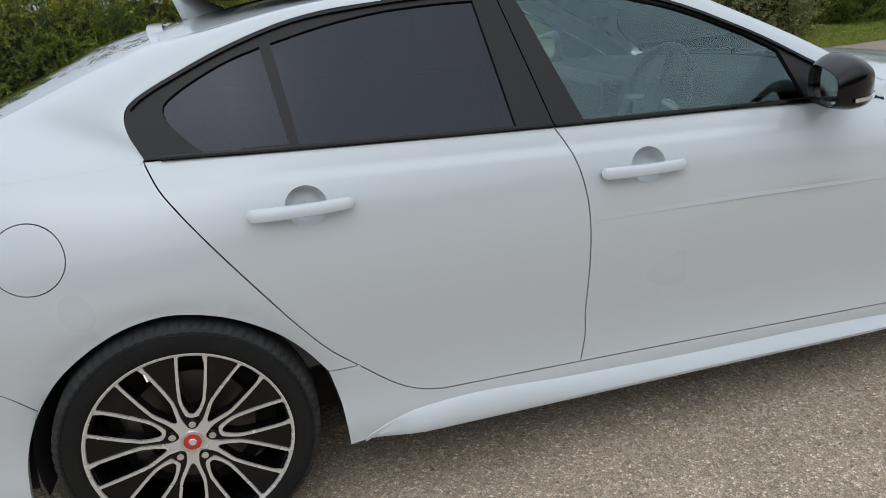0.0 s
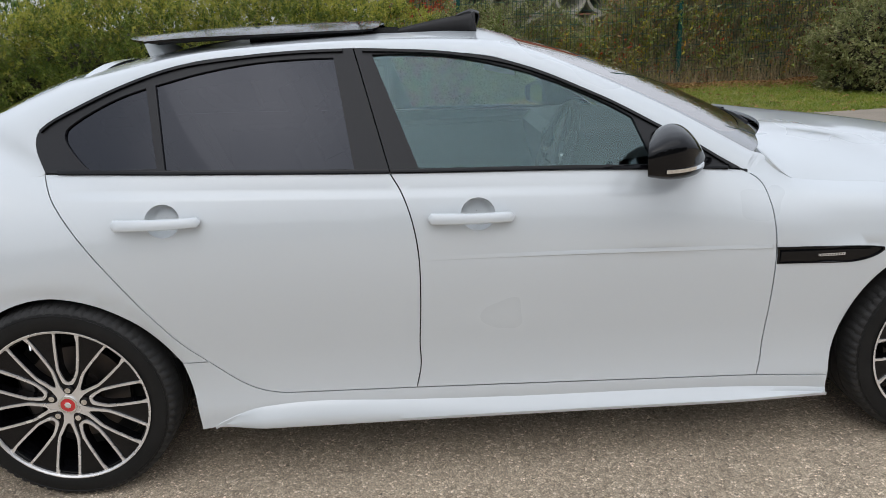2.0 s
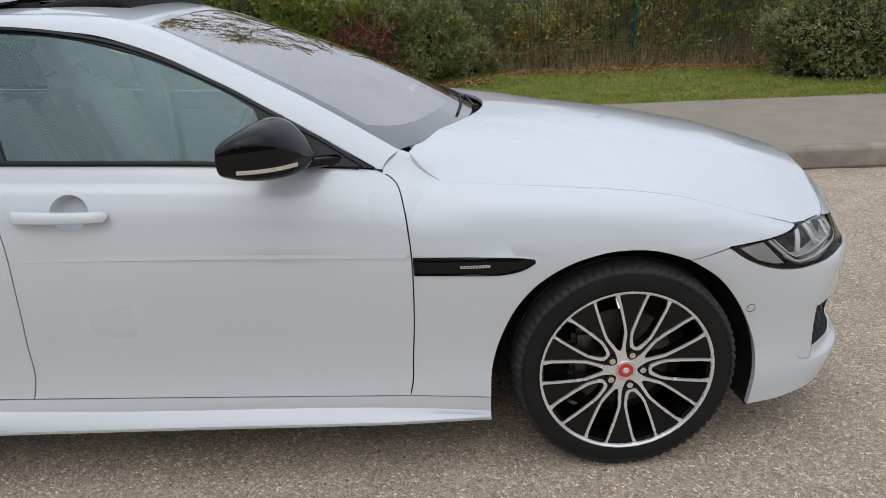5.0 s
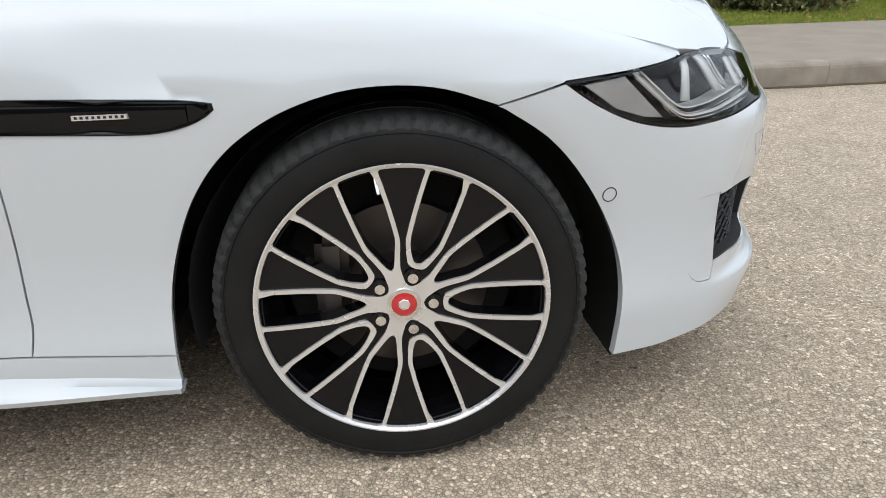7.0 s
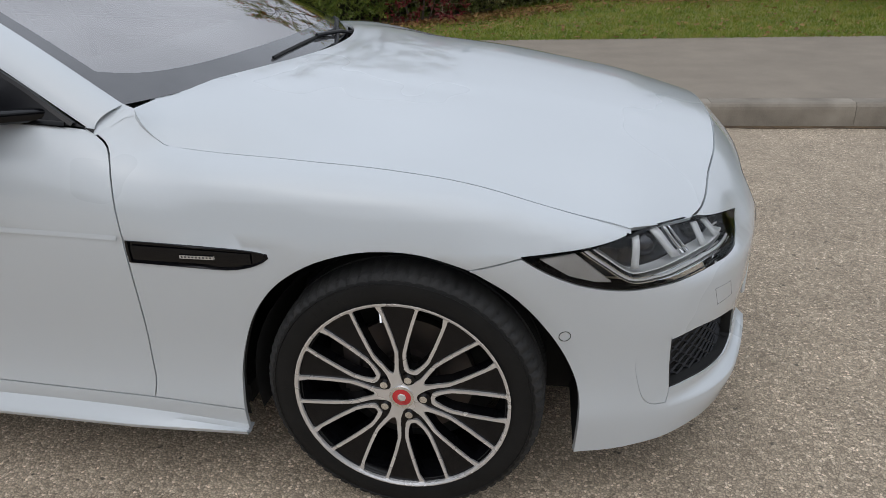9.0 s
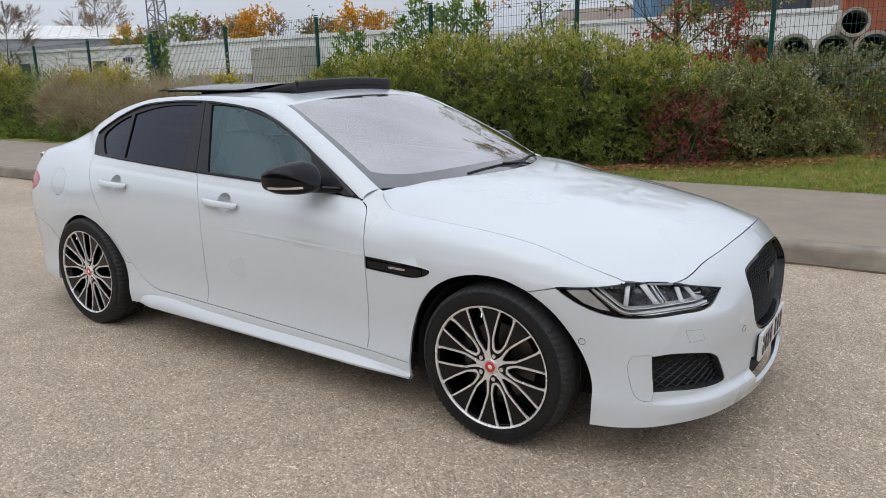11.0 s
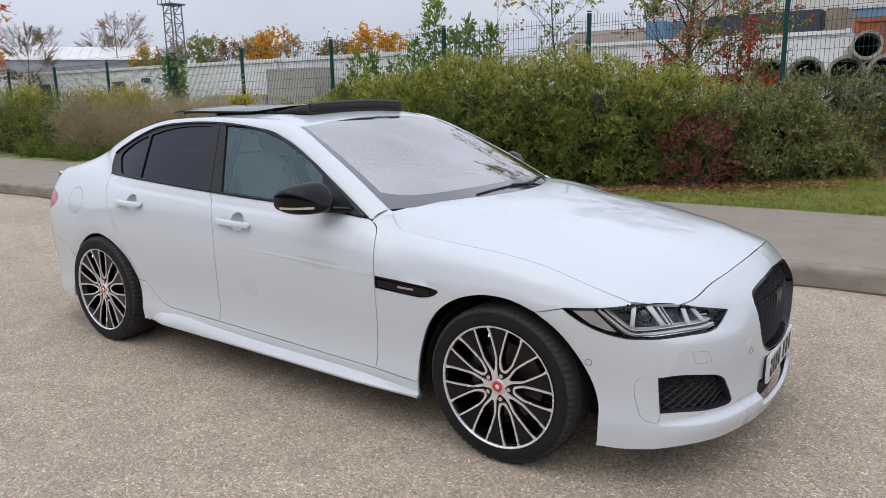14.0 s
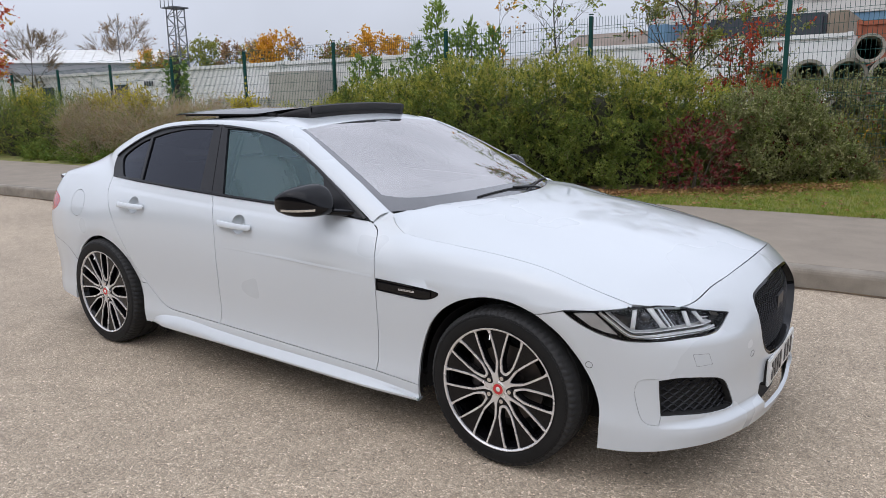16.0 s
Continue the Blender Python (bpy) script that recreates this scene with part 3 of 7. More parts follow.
    badge = loft("vent_badge", rows, ALLOY, vent, "small plain silver badge", flip=not left)
    for q in np.linspace(2.360, 2.428, 9):
        rows = np.array([[side_point(q + d, z, 0.0049) for d in (-0.0022, 0.0022)] for z in (0.682, 0.6862)]) * side_k
        loft("badge_bar", rows, TRIM, badge, flip=not left)
    # body crease from the vent along the front door
    rows = []
    for q in np.linspace(1.14, 2.205, 30):
        h = 0.0036 * float(ramp(1.14, 1.7, q)) + 0.0003
        z = float(crease_z(q))
        rows.append([side_point(q, z + 0.012, 0.0001), side_point(q, z + 0.002, h), side_point(q, z, h), side_point(q, z - 0.0025, -0.001)])
    loft("body_crease", np.array(rows) * np.array([1, -1 if left else 1, 1]), WHITE, front_door, flip=left)
    # corner of the wing below the windscreen pillar
    foot_pts = [side_point(*q) for q in ((2.154, 0.932, 0.001), (2.182, 0.948, 0.0015), (2.206, 0.962, 0.0015), (2.226, 0.964, 0.001))]
    foot_pts = [side_point(2.125, 0.945, -0.0015)] + foot_pts
    c0, c1 = screen_point(-1, 0.03, 0.0), np.array((2.222, -0.772, 0.978))
    rows = np.array([[f, f * 0.5 + (c0 * (1 - t) + c1 * t) * 0.5 + np.array([0, 0, 0.003]), c0 * (1 - t) + c1 * t, c0 * (1 - t) + c1 * t + np.array([0, 0.03, -0.02])] for f, t in zip(foot_pts, (-0.5, 0, 0.33, 0.67, 1))])
    loft("wing_corner", rows * np.array([1, -1 if left else 1, 1]), WHITE, front_wing, flip=left)
    # sill with its flared skirt
    skirt_top = curve((0.44, 0.215), (0.5, 0.245), (0.56, 0.266), (0.66, 0.278), (1.07, 0.266), (1.35, 0.255), (2.414, 0.213), (2.44, 0.21))
    skirt_foot = curve((0.398, 0.21), (0.46, 0.2095), (1.07, 0.2035), (1.35, 0.2005), (2.42, 0.19), (2.44, 0.19))
    sill_up = ring(straight([(0.368, 0.442), (0.451, 0.443)]), REAR_EDGE[SILL_CUT:], straight(DOOR_FOOT),
                   straight([(2.437, 0.262), (2.437, 0.2)]), straight([(2.437, 0.2), (1.07, 0.205), (0.46, 0.212), (0.398, 0.204)]), smooth_line([(0.398, 0.204), (0.389, 0.336), (0.368, 0.442)]))
    sill = panel("sill", sill_up, side_point, WHITE, car, step=0.03, left=left)
    rows = []
    for x in np.linspace(0.44, 2.436, 60):
        a, b = float(skirt_top(x)), float(skirt_foot(x))
        grow = 0.03 * float(ramp(0.44, 0.62, x)) * float(1 - 0.4 * ramp(2.1, 2.44, x))
        rows.append([side_point(x, a + 0.004, -0.002), side_point(x, a, 0.002), side_point(x, a - 0.012, 0.3 * grow), side_point(x, (a + b) / 2, 0.75 * grow), side_point(x, b + 0.012, grow),
                     side_point(x, b, grow - 0.004), side_point(x, b - 0.004, grow - 0.02), side_point(x, b + 0.005, -0.03)])
    rows = np.array(rows) * np.array([1, -1 if left else 1, 1])
    loft("side_skirt", rows, WHITE, sill, "flared white sill skirt", flip=not left)
    # dark structure behind the shut lines
    inner = ring(belt_line(-0.95, 2.3), straight([(2.3, belt_z(2.3)), (2.42, 0.7), (2.42, 0.2), (0.42, 0.2), (0.36, 0.42)]), REAR_ARCH, straight([(-0.41, 0.24), (-0.95, 0.26), (-0.95, belt_z(-0.95))]))
    panel("inner_shell", inner, side_point, DARK, car, left=left, lift=-0.056, edge=0, step=0.08)
    fore = ring(belt_line(2.3, 3.3), straight([(3.3, belt_z(3.3)), (3.1, 0.69), (3.0, 0.67)]), FRONT_ARCH[::-1], straight([(2.437, 0.262), (2.3, 0.262), (2.3, belt_z(2.3))]))
    panel("inner_shell", fore, side_point, DARK, car, left=left, lift=-0.022, edge=0, step=0.06)

    # ---- side windows ----
    frame_line = smooth_line([(2.149, 0.938), (2.081, 0.977), (1.998, 1.03), (1.9, 1.082), (1.747, 1.167), (1.619, 1.227), (1.577, 1.246), (1.443, 1.295), (1.3, 1.326), (1.2, 1.34), (0.958, 1.356), (0.78, 1.358), (0.611, 1.35), (0.424, 1.33), (0.258, 1.283), (0.12, 1.228), (0.04, 1.191), (0.002, 1.165), (-0.01, 1.135), (-0.004, 1.095), (0.022, 1.038)])
    cut = int(np.argmin(np.abs(frame_line[:, 0] - 0.962) + 10 * (frame_line[:, 1] < 1.2)))
    b_line = straight([(0.962, 1.356), (1.054, 0.999)])
    quarter_glass = ring(smooth_line([(0.364, 1.043), (0.27, 1.044), (0.164, 1.046), (0.118, 1.084), (0.082, 1.135), (0.084, 1.158), (0.113, 1.181), (0.19, 1.221), (0.26, 1.249), (0.333, 1.27)]), straight([(0.333, 1.27), (0.364, 1.043)]))
    rear_glass = ring(smooth_line([(0.361, 1.276), (0.5, 1.306), (0.65, 1.326), (0.8, 1.332), (0.901, 1.331)]), straight([(0.901, 1.331), (0.948, 1.014), (0.388, 1.038), (0.361, 1.276)]))
    front_glass = ring(smooth_line([(1.018, 1.334), (1.149, 1.331), (1.28, 1.315), (1.353, 1.299), (1.44, 1.276), (1.528, 1.247), (1.66, 1.192), (1.75, 1.145), (1.802, 1.115)]), straight([(1.802, 1.115), (1.857, 0.978), (1.14, 1.006), (1.018, 1.334)]))
    panel("window_trim", ring(b_line[::-1], frame_line[cut:], belt_line(0.022, 1.054)), glass_point, TRIM, rear_door,
          holes=[quarter_glass, rear_glass], left=left, lift=0.004, gap=0.002, step=0.05, edge=0.016)
    panel("window_trim", ring(frame_line[:cut + 1], b_line, belt_line(1.054, 2.149)), glass_point, TRIM, front_door,
          holes=[front_glass], left=left, lift=0.004, gap=0.002, step=0.05, edge=0.016)
    panel("quarter_glass", quarter_glass, glass_point, DARK_GLASS, rear_door, left=left, lift=-0.003, edge=0, gap=-0.004, label="dark privacy glass")
    panel("window_glass", rear_glass, glass_point, DARK_GLASS, rear_door, left=left, lift=-0.003, edge=0, gap=-0.004, label="dark privacy glass")
    panel("window_glass", front_glass, glass_point, FRONT_GLASS, front_door, left=left, lift=-0.003, edge=0, gap=-0.004, label="green tinted glass")
    # raised seals along the belt and over the windows
    for door, a, b in ((rear_door, 0.06, 1.05), (front_door, 1.056, 2.085)):
        x = np.linspace(a, b, 40)
        rows = np.array([[glass_point(xx, float(belt_z(xx)) + h, o) for h, o in ((-0.004, 0.0), (-0.003, 0.006), (0.004, 0.0085), (0.009, 0.0075), (0.011, 0.0))] for xx in x]) * np.array([1, -1 if left else 1, 1])
        loft("belt_seal", rows, BLACK, door, flip=not left)
    for door, pts in ((front_door, frame_line[3:cut - 1:2]), (rear_door, frame_line[cut + 2:-9:2])):
        d = np.gradient(pts, axis=0)
        nn = np.stack([-d[:, 1], d[:, 0]], 1) / np.linalg.norm(d, axis=1)[:, None]
        rows = np.array([[glass_point(p[0] + q[0] * k, p[1] + q[1] * k, o) for k, o in ((0.002, 0.004), (0.004, 0.011), (0.012, 0.012), (0.014, 0.004))] for p, q in zip(pts, nn)]) * np.array([1, -1 if left else 1, 1])
        loft("window_seal", rows, BLACK, door, flip=left)

    # ---- roof side rail from windscreen pillar to rear pillar ----
    low = [(2.149, 0.938), (1.9, 1.082), (1.619, 1.227), (1.443, 1.295), (1.3, 1.326), (0.958, 1.356), (0.611, 1.35), (0.424, 1.33), (0.258, 1.283), (0.12, 1.228), (0.04, 1.191), (0.002, 1.165), (-0.01, 1.135), (-0.004, 1.095), (0.018, 1.04)]
    rear_s = curve((13, 0.03), (14, 0.018), (15, -0.08), (16, -0.2), (17, -0.34), (18, -0.54), (19, -0.8))
    L = [glass_point(x, z, 0.002) for x, z in low] + [side_point(rear_s(j), belt_z(rear_s(j)) - 0.006, 0.0004) for j in range(15, 20)]
    H = [screen_point(-1, b, 0.004) for b in (0.0, 0.36, 0.74, 0.97)] + [roof_point(x, y) for x, y in ((1.35, -0.58), (0.96, -0.575), (0.6, -0.57), (0.38, -0.565), (0.18, -0.56))]
    edge_y = curve((-0.8, -0.58), (-0.62, -0.59), (-0.5, -0.585), (-0.32, -0.575), (-0.13, -0.565), (0.06, -0.555))
    edge_z = curve((-0.8, 1.028), (-0.62, 1.058), (-0.5, 1.092), (-0.32, 1.154), (-0.22, 1.192), (-0.13, 1.228), (-0.04, 1.262), (0.06, 1.298))
    H += [np.array((x, float(edge_y(x)), float(edge_z(x)))) for x in (0.06, -0.01, -0.07, -0.12, -0.18, -0.25, -0.33, -0.42, -0.52, -0.64, -0.8)]
    k = np.linspace(0, len(L) - 1, 134)
    Lc = np.stack([curve(*enumerate(np.array(L)[:, i]))(k) for i in range(3)], 1)
    Hc = np.stack([curve(*enumerate(np.array(H)[:, i]))(k) for i in range(3)], 1)
    rows = []
    flat_glass = np.array([0, -0.894, 0.447])
    for j, a, b in zip(k, Lc, Hc):
        d, chord = np.linalg.norm(b - a), b - a
        under, turn, rear = a + np.array([0, 0.02, 0.0]), float(ramp(10.5, 12.5, j)), float(ramp(12.0, 15.5, j))
        q = float(rear_s(max(j, 14)))
        below, top, on = side_point(q, belt_z(q) - 0.026), side_point(q, belt_z(q) - 0.006), side_point(q + 0.02, belt_z(q + 0.02) - 0.006)
        if j >= 14:
            w = float(ramp(14, 14.3, j))
            a = a * (1 - w) + side_point(q, belt_z(q) - 0.006, 0.0004) * w
            under = side_point(q, belt_z(q) - 0.008, -0.006)
        skin = np.cross(top - below, on - top)
        skin = skin / np.linalg.norm(skin) * (1 if skin[1] < 0 else -1)
        face = flat_glass * (1 - rear) + skin * rear
        face /= np.linalg.norm(face)
        ta = np.array([0, 0.45, 0.9]) * d * 0.42 * (1 - turn) + (chord - face * (chord @ face)) * 0.38 * turn
        tb = np.array([0, -0.95, -0.12]) * d * 0.36 * (1 - rear) + (np.array([0, -0.03, 0.012]) - 0.33 * chord) * rear
        row = []
        for t in np.linspace(0, 1, 12):
            row.append(a * (1 - t) ** 3 + 3 * (a + ta) * t * (1 - t) ** 2 + 3 * (b + tb) * t * t * (1 - t) + b * t ** 3)
        rows.append([under] + row + [b + np.array([0, 0.012, -0.012])])
    rows = np.array(rows) * np.array([1, -1 if left else 1, 1])
    loft("roof_rail", rows, WHITE, car, "white roof side and pillars", flip=left)

# roof skin with the sunroof opening
roof_edge = ring(straight([(0.10, -0.558), (1.493, -0.588)]), smooth_line([(1.493, -0.588), (1.498, -0.4), (1.5, 0.0), (1.498, 0.4), (1.493, 0.588)], 0.03), straight([(1.493, 0.588), (0.10, 0.558)]), smooth_line([(0.10, 0.558), (0.055, 0.3), (0.04, 0.0), (0.055, -0.3), (0.10, -0.558)], 0.03))
opening = ring(smooth_line([(0.72, -0.44), (1.3, -0.44), (1.345, -0.425), (1.365, -0.38), (1.368, 0), (1.365, 0.38), (1.345, 0.425), (1.3, 0.44), (0.72, 0.44)], 0.03), straight([(0.72, 0.44), (0.72, -0.44)], 0.03))
panel("roof", roof_edge, roof_point, WHITE, car, holes=[opening], step=0.06, gap=0.0, edge=0.02)
panel("sunroof_frame", opening, roof_point, TRIM, car, holes=[shrunk(opening, 0.05)], lift=-0.02, gap=-0.002, edge=0.06, step=0.05)


def glass_roof(x, y, out=0.0):
    x, y = np.asarray(x, float), np.asarray(y, float)
    return np.stack([x, y, 1.434 - 0.035 * ramp(0.6, 0.15, x) ** 1.0 * (0.6 - x) / 0.45 * 0.45 - 0.030 * (y / 0.5) ** 2 + 0.006 - 0.004 * ramp(0.8, 1.06, x) + out], -1)


lid_line = smooth_line([(0.27, -0.47), (0.6, -0.505), (0.97, -0.49), (1.025, -0.46), (1.036, -0.3), (1.038, 0), (1.036, 0.3), (1.025, 0.46), (0.97, 0.49), (0.6, 0.505), (0.27, 0.47), (0.17, 0.3), (0.125, 0), (0.17, -0.3)], 0.03, closed=True)
sunroof = panel("sunroof_glass", lid_line, glass_roof, BLACK, car, gap=0, edge=0.007, step=0.07, label="dark glass sunroof panel slid back open")
panel("seal_frame", shrunk(ring(lid_line), 0.055), glass_roof, MATT, sunroof, holes=[shrunk(ring(lid_line), 0.13)], lift=-0.0075, gap=0, edge=0.014, step=0.08)
for y in (-0.4, 0.4):
    part("slide_rail", box((0.85, y, 1.393), (0.5, 0.03, 0.03), 0.006), MATT, sunroof)
# pop-up wind deflector with its net
rows = []
for y in np.linspace(-0.40, 0.40, 25):
    k = 1 - (y / 0.40) ** 2
    x = 1.372 + 0.022 * k
    z0 = float(roof_point(x, y)[2])
    rows.append([(x - 0.006, y, z0 - 0.02), (x - 0.012, y, z0 + 0.03), (x - 0.02, y, z0 + 0.058), (x - 0.012, y, z0 + 0.066), (x + 0.006, y, z0 + 0.06), (x + 0.008, y, z0 + 0.045), (x - 0.002, y, z0 + 0.02)])
deflector = loft("wind_deflector", np.array(rows), NET, car, "black pop-up wind deflector", thick=0.004)
for y in (-0.40, 0.40):
    rows = [[(x, y, 1.385 + (float(roof_point(1.37, y)[2]) + 0.062 - 1.385) * ((x - 1.05) / 0.315) ** 0.75 - h * ((x - 1.05) / 0.315) ** 0.8) for h in (0.0, 0.018, 0.075)] for x in np.linspace(1.05, 1.365, 14)]
    loft("deflector_arm", np.array(rows), NET, deflector, thick=0.006)
# shark fin aerial
rows = []
for t in np.linspace(0, 1, 9):
    x0, x1 = 0.125, 0.325 - 0.12 * t ** 0.8
    z = float(roof_point(0.17, 0)[2]) - 0.006 + 0.068 * t
    w = 0.034 * (1 - t) ** 0.7 + 0.006
    rows.append([(x0 + (x1 - x0) * (0.5 - 0.5 * math.cos(a)) - 0.02 * t, w * math.sin(a), z) for a in np.linspace(0, 2 * math.pi, 20, endpoint=False)])
loft("aerial_fin", np.array(rows), WHITE, car, "white shark fin aerial", closed=True)

# windscreen, rear window, boot
ws = [[screen_point(a, b) for a in np.linspace(-1, 1, 33)] for b in np.linspace(0, 1, 21)]
ws = [[screen_point(a, -0.02 * (1 - a ** 4)) for a in np.linspace(-1, 1, 33)]] + ws
windscreen = loft("windscreen", ws, SCREEN, car, "raked windscreen with black border")
for b0, b1 in ((-0.02, 0.08),):
    loft("glass_border", [[screen_point(a, (b if b > 0 else b * (1 - a ** 4)) + (0.13 * a ** 10 if b1 < 0.5 and b > 0.05 else 0), 0.002) for a in np.linspace(-1, 1, 49)] for b in np.linspace(b0, b1, 7)], GREY_BORDER, windscreen)
for a0, a1 in ((-1.0, -0.955), (0.955, 1.0)):
    loft("glass_border", [[screen_point(a, b, 0.002) for a in np.linspace(a0, a1, 4)] for b in np.linspace(0.075, 1.0, 18)], GREY_BORDER, windscreen)
part("mirror_mount", box(screen_point(0, 0.93, -0.014), (0.10, 0.14, 0.02), 0.008, Matrix.Rotation(radians(22), 4, "Y")), GREY_BORDER, windscreen)
part("rear_view_mirror", box(np.array(screen_point(0.0, 0.82, -0.08)), (0.03, 0.24, 0.06), 0.012), CABIN, windscreen)
rear_rows = []
rear_z = curve((-0.64, 1.078), (-0.5, 1.127), (-0.32, 1.194), (-0.22, 1.234), (-0.07, 1.292), (0.09, 1.334))
for t in np.linspace(0, 1, 16):
    x = 0.09 - 0.72 * t
    half = 0.556 + 0.034 * t
    rear_rows.append([(x - 0.05 * (1 - (y / half) ** 2), y, float(rear_z(x)) - 0.05 * (y / half) ** 2 * (1 - 0.3 * t)) for y in np.linspace(-half, half, 21)])
loft("rear_window", rear_rows, REAR_GLASS, car, "dark rear window", flip=True)
loft("rear_window_seal", [[np.array(p) + np.array([dx, 0, 0.004]) for p in rear_rows[0]] for dx in (0.03, -0.015)], WHITE, car, flip=True)
boot_rows = []
for t in np.linspace(0, 1, 12):
    x = -0.61 - 0.33 * t
    half = 0.6 + 0.13 * t - 0.1 * t * t
    zc = 1.068 - 0.072 * t
    if t > 0.75:
        zc += 0.03 * (t - 0.75) / 0.25
    boot_rows.append([(x + 0.06 * (y / half) ** 2 * t, y, zc - 0.03 * (y / half) ** 2) for y in np.linspace(-half, half, 17)])
boot_rows.append([(p[0] - 0.012, p[1], p[2] - 0.012) for p in boot_rows[-1]])
boot_rows.append([(p[0] + 0.006, p[1] * 0.99, p[2] - 0.05) for p in boot_rows[-1]])
boot = loft("boot_lid", boot_rows, WHITE, car, "white boot lid with lip spoiler", flip=True)
# boot corners between the lid and the rear wings
for k in (1, -1):
    rows = []
    for q in np.linspace(-0.62, S_TAIL + 0.12, 24):
        a = side_point(q, belt_z(max(q, -0.95)), -0.0005)
        bx, by = max(a[0] + 0.03, -0.925), a[1] * 0.8
        t = (-0.61 - bx) / 0.33
        bz = 1.068 - 0.072 * t + (0.03 * (t - 0.75) / 0.25 if t > 0.75 else 0) - 0.03 * (by / 0.62) ** 2 + 0.003
        b = np.array((bx, by, bz))
        rows.append([a + np.array([0, 0.004, -0.02]), a, a * 0.6 + b * 0.4 + np.array([0, 0, 0.010]), b, b + np.array([0.02, 0.05, -0.01])])
    loft("boot_corner", np.array(rows) * np.array([1, k, 1]), WHITE, car, flip=k > 0)
panel("rear_bumper", ring(straight([(2 * S_TAIL + 1.0, 0.26), (2 * S_TAIL + 1.0, 0.98), (-1.0, 0.98), (-1.0, 0.26), (2 * S_TAIL + 1.0, 0.26)], 0.03)), tail_point, WHITE, car, step=0.08)

# bonnet


s_corner = 3.573
s_seam = np.linspace(s_corner, 2 * S_NOSE - s_corner, 90)
NOSE_TOP = np.stack([s_seam, seam_z(np.where(s_seam > S_NOSE, 2 * S_NOSE - s_seam, s_seam))], 1)
seam_xy = nose_point(NOSE_TOP[:, 0], NOSE_TOP[:, 1])[:, :2]
lamp_top = smooth_line([(3.331, -float(hood_edge(3.331))), (3.40, -0.742), tuple(seam_xy[0])])
seam_in_xy = seam_xy - np.array([0.003, 0])
hood_front = ring(lamp_top, seam_in_xy, lamp_top[::-1] * np.array([1, -1]))
hood_y = np.linspace(0.70, -0.70, 29)
hood_rear = ring(straight([(2.222, 0.772), (2.238, 0.70)], 0.03), np.stack([2.423 - 0.24 * (hood_y / 0.765) ** 2 + 0.065 * np.clip(1 - (hood_y / 0.55) ** 2, 0, 1), hood_y], 1), straight([(2.238, -0.70), (2.222, -0.772)], 0.03))
xe = np.linspace(2.30, 3.331, 60)
hood_side = ring(smooth_line([(2.222, -0.772), (2.24, -0.79), (2.265, -0.80), (2.30, -float(hood_edge(2.30)))]), np.stack([xe, -hood_edge(xe)], 1))
panel("bonnet", ring(hood_side, hood_front, hood_side[::-1] * np.array([1, -1]), hood_rear), hood_point, WHITE, car, step=0.035, gap=-0.0008)
# white flange under the bonnet's side shut lines
for k in (1, -1):
    rows = []
    for x in np.linspace(2.226, 3.335, 64):
        y, z, w = float(hood_edge(x)), float(hood_s(x)), float(ramp(3.2, 3.32, x))
        rows.append([(x, -(y - 0.012), z - 0.0035), (x, -y, z - 0.0042), (x, -(y + 0.002 + 0.006 * w), z - 0.0062 - 0.004 * w)])
    loft("bonnet_flange", np.array(rows) * np.array([1, k, 1]), WHITE, car, flip=k > 0)
# cowl and wipers at the foot of the windscreen
cowl_rows = []
for y in np.linspace(-0.70, 0.70, 31):
    k = (y / 0.765) ** 2
    xf = 2.43 - 0.24 * k
    cowl_rows.append([(xf + 0.12, y, 0.945 - 0.03 * k), (xf + 0.07, y, 0.962 - 0.03 * k), (xf + 0.03, y, 0.972 - 0.025 * k), (xf - 0.01, y, 0.986 - 0.02 * k), (xf - 0.04, y, 0.978 - 0.02 * k)])
cowl = loft("scuttle_panel", cowl_rows, MATT, car, "black plastic scuttle panel", flip=True)
for a0, a1, b0, pivot in ((-0.42, 0.30, 0.012, 0.36), (0.16, 0.84, 0.014, -0.02)):
    # blade, its carrier and the arm that bends down to the pivot
    def on_screen(a, b, out):
        return np.array(screen_point(a, b, out))
    n = 16
    line = [on_screen(a0 + (a1 - a0) * t, b0 + 0.030 * math.sin(math.pi * t) ** 0.8 * 0.6, 0.005) for t in np.linspace(0, 1, n)]
    rows = [[p + np.array([0.35 * u + 0.9 * w, 0, 0.9 * u - 0.35 * w]) for u, w in ((-0.006, -0.0015), (0.003, -0.005), (0.006, -0.001), (0.003, 0.005), (-0.006, 0.0015))] for p in line]
    wiper = loft("wiper", rows, MATT, cowl, "black wiper blade", closed=True)
    mid = line[n // 2] + np.array([0.003, 0, 0.006])
    foot_y = pivot * 0.765
    base = np.array((2.462 - 0.24 * pivot ** 2, foot_y, 0.985))
    arm = smooth_line([tuple(base), tuple(base * 0.7 + mid * 0.3 + np.array([0.006, 0, 0.010])), tuple(base * 0.3 + mid * 0.7 + np.array([0.003, 0, 0.006])), tuple(mid)], 0.02)
    bm = bmesh.new()
    for p, q in zip(arm, arm[1:]):
        add_tube(bm, p, q, 0.0065, 0.006, n=8)
    part("wiper_arm", bm, TRIM, wiper)
    part("pivot_cap", tube(base - np.array([0, 0, 0.03]), base + np.array([0.0, 0, 0.014]), 0.017, 0.012, n=14), MATT, wiper)


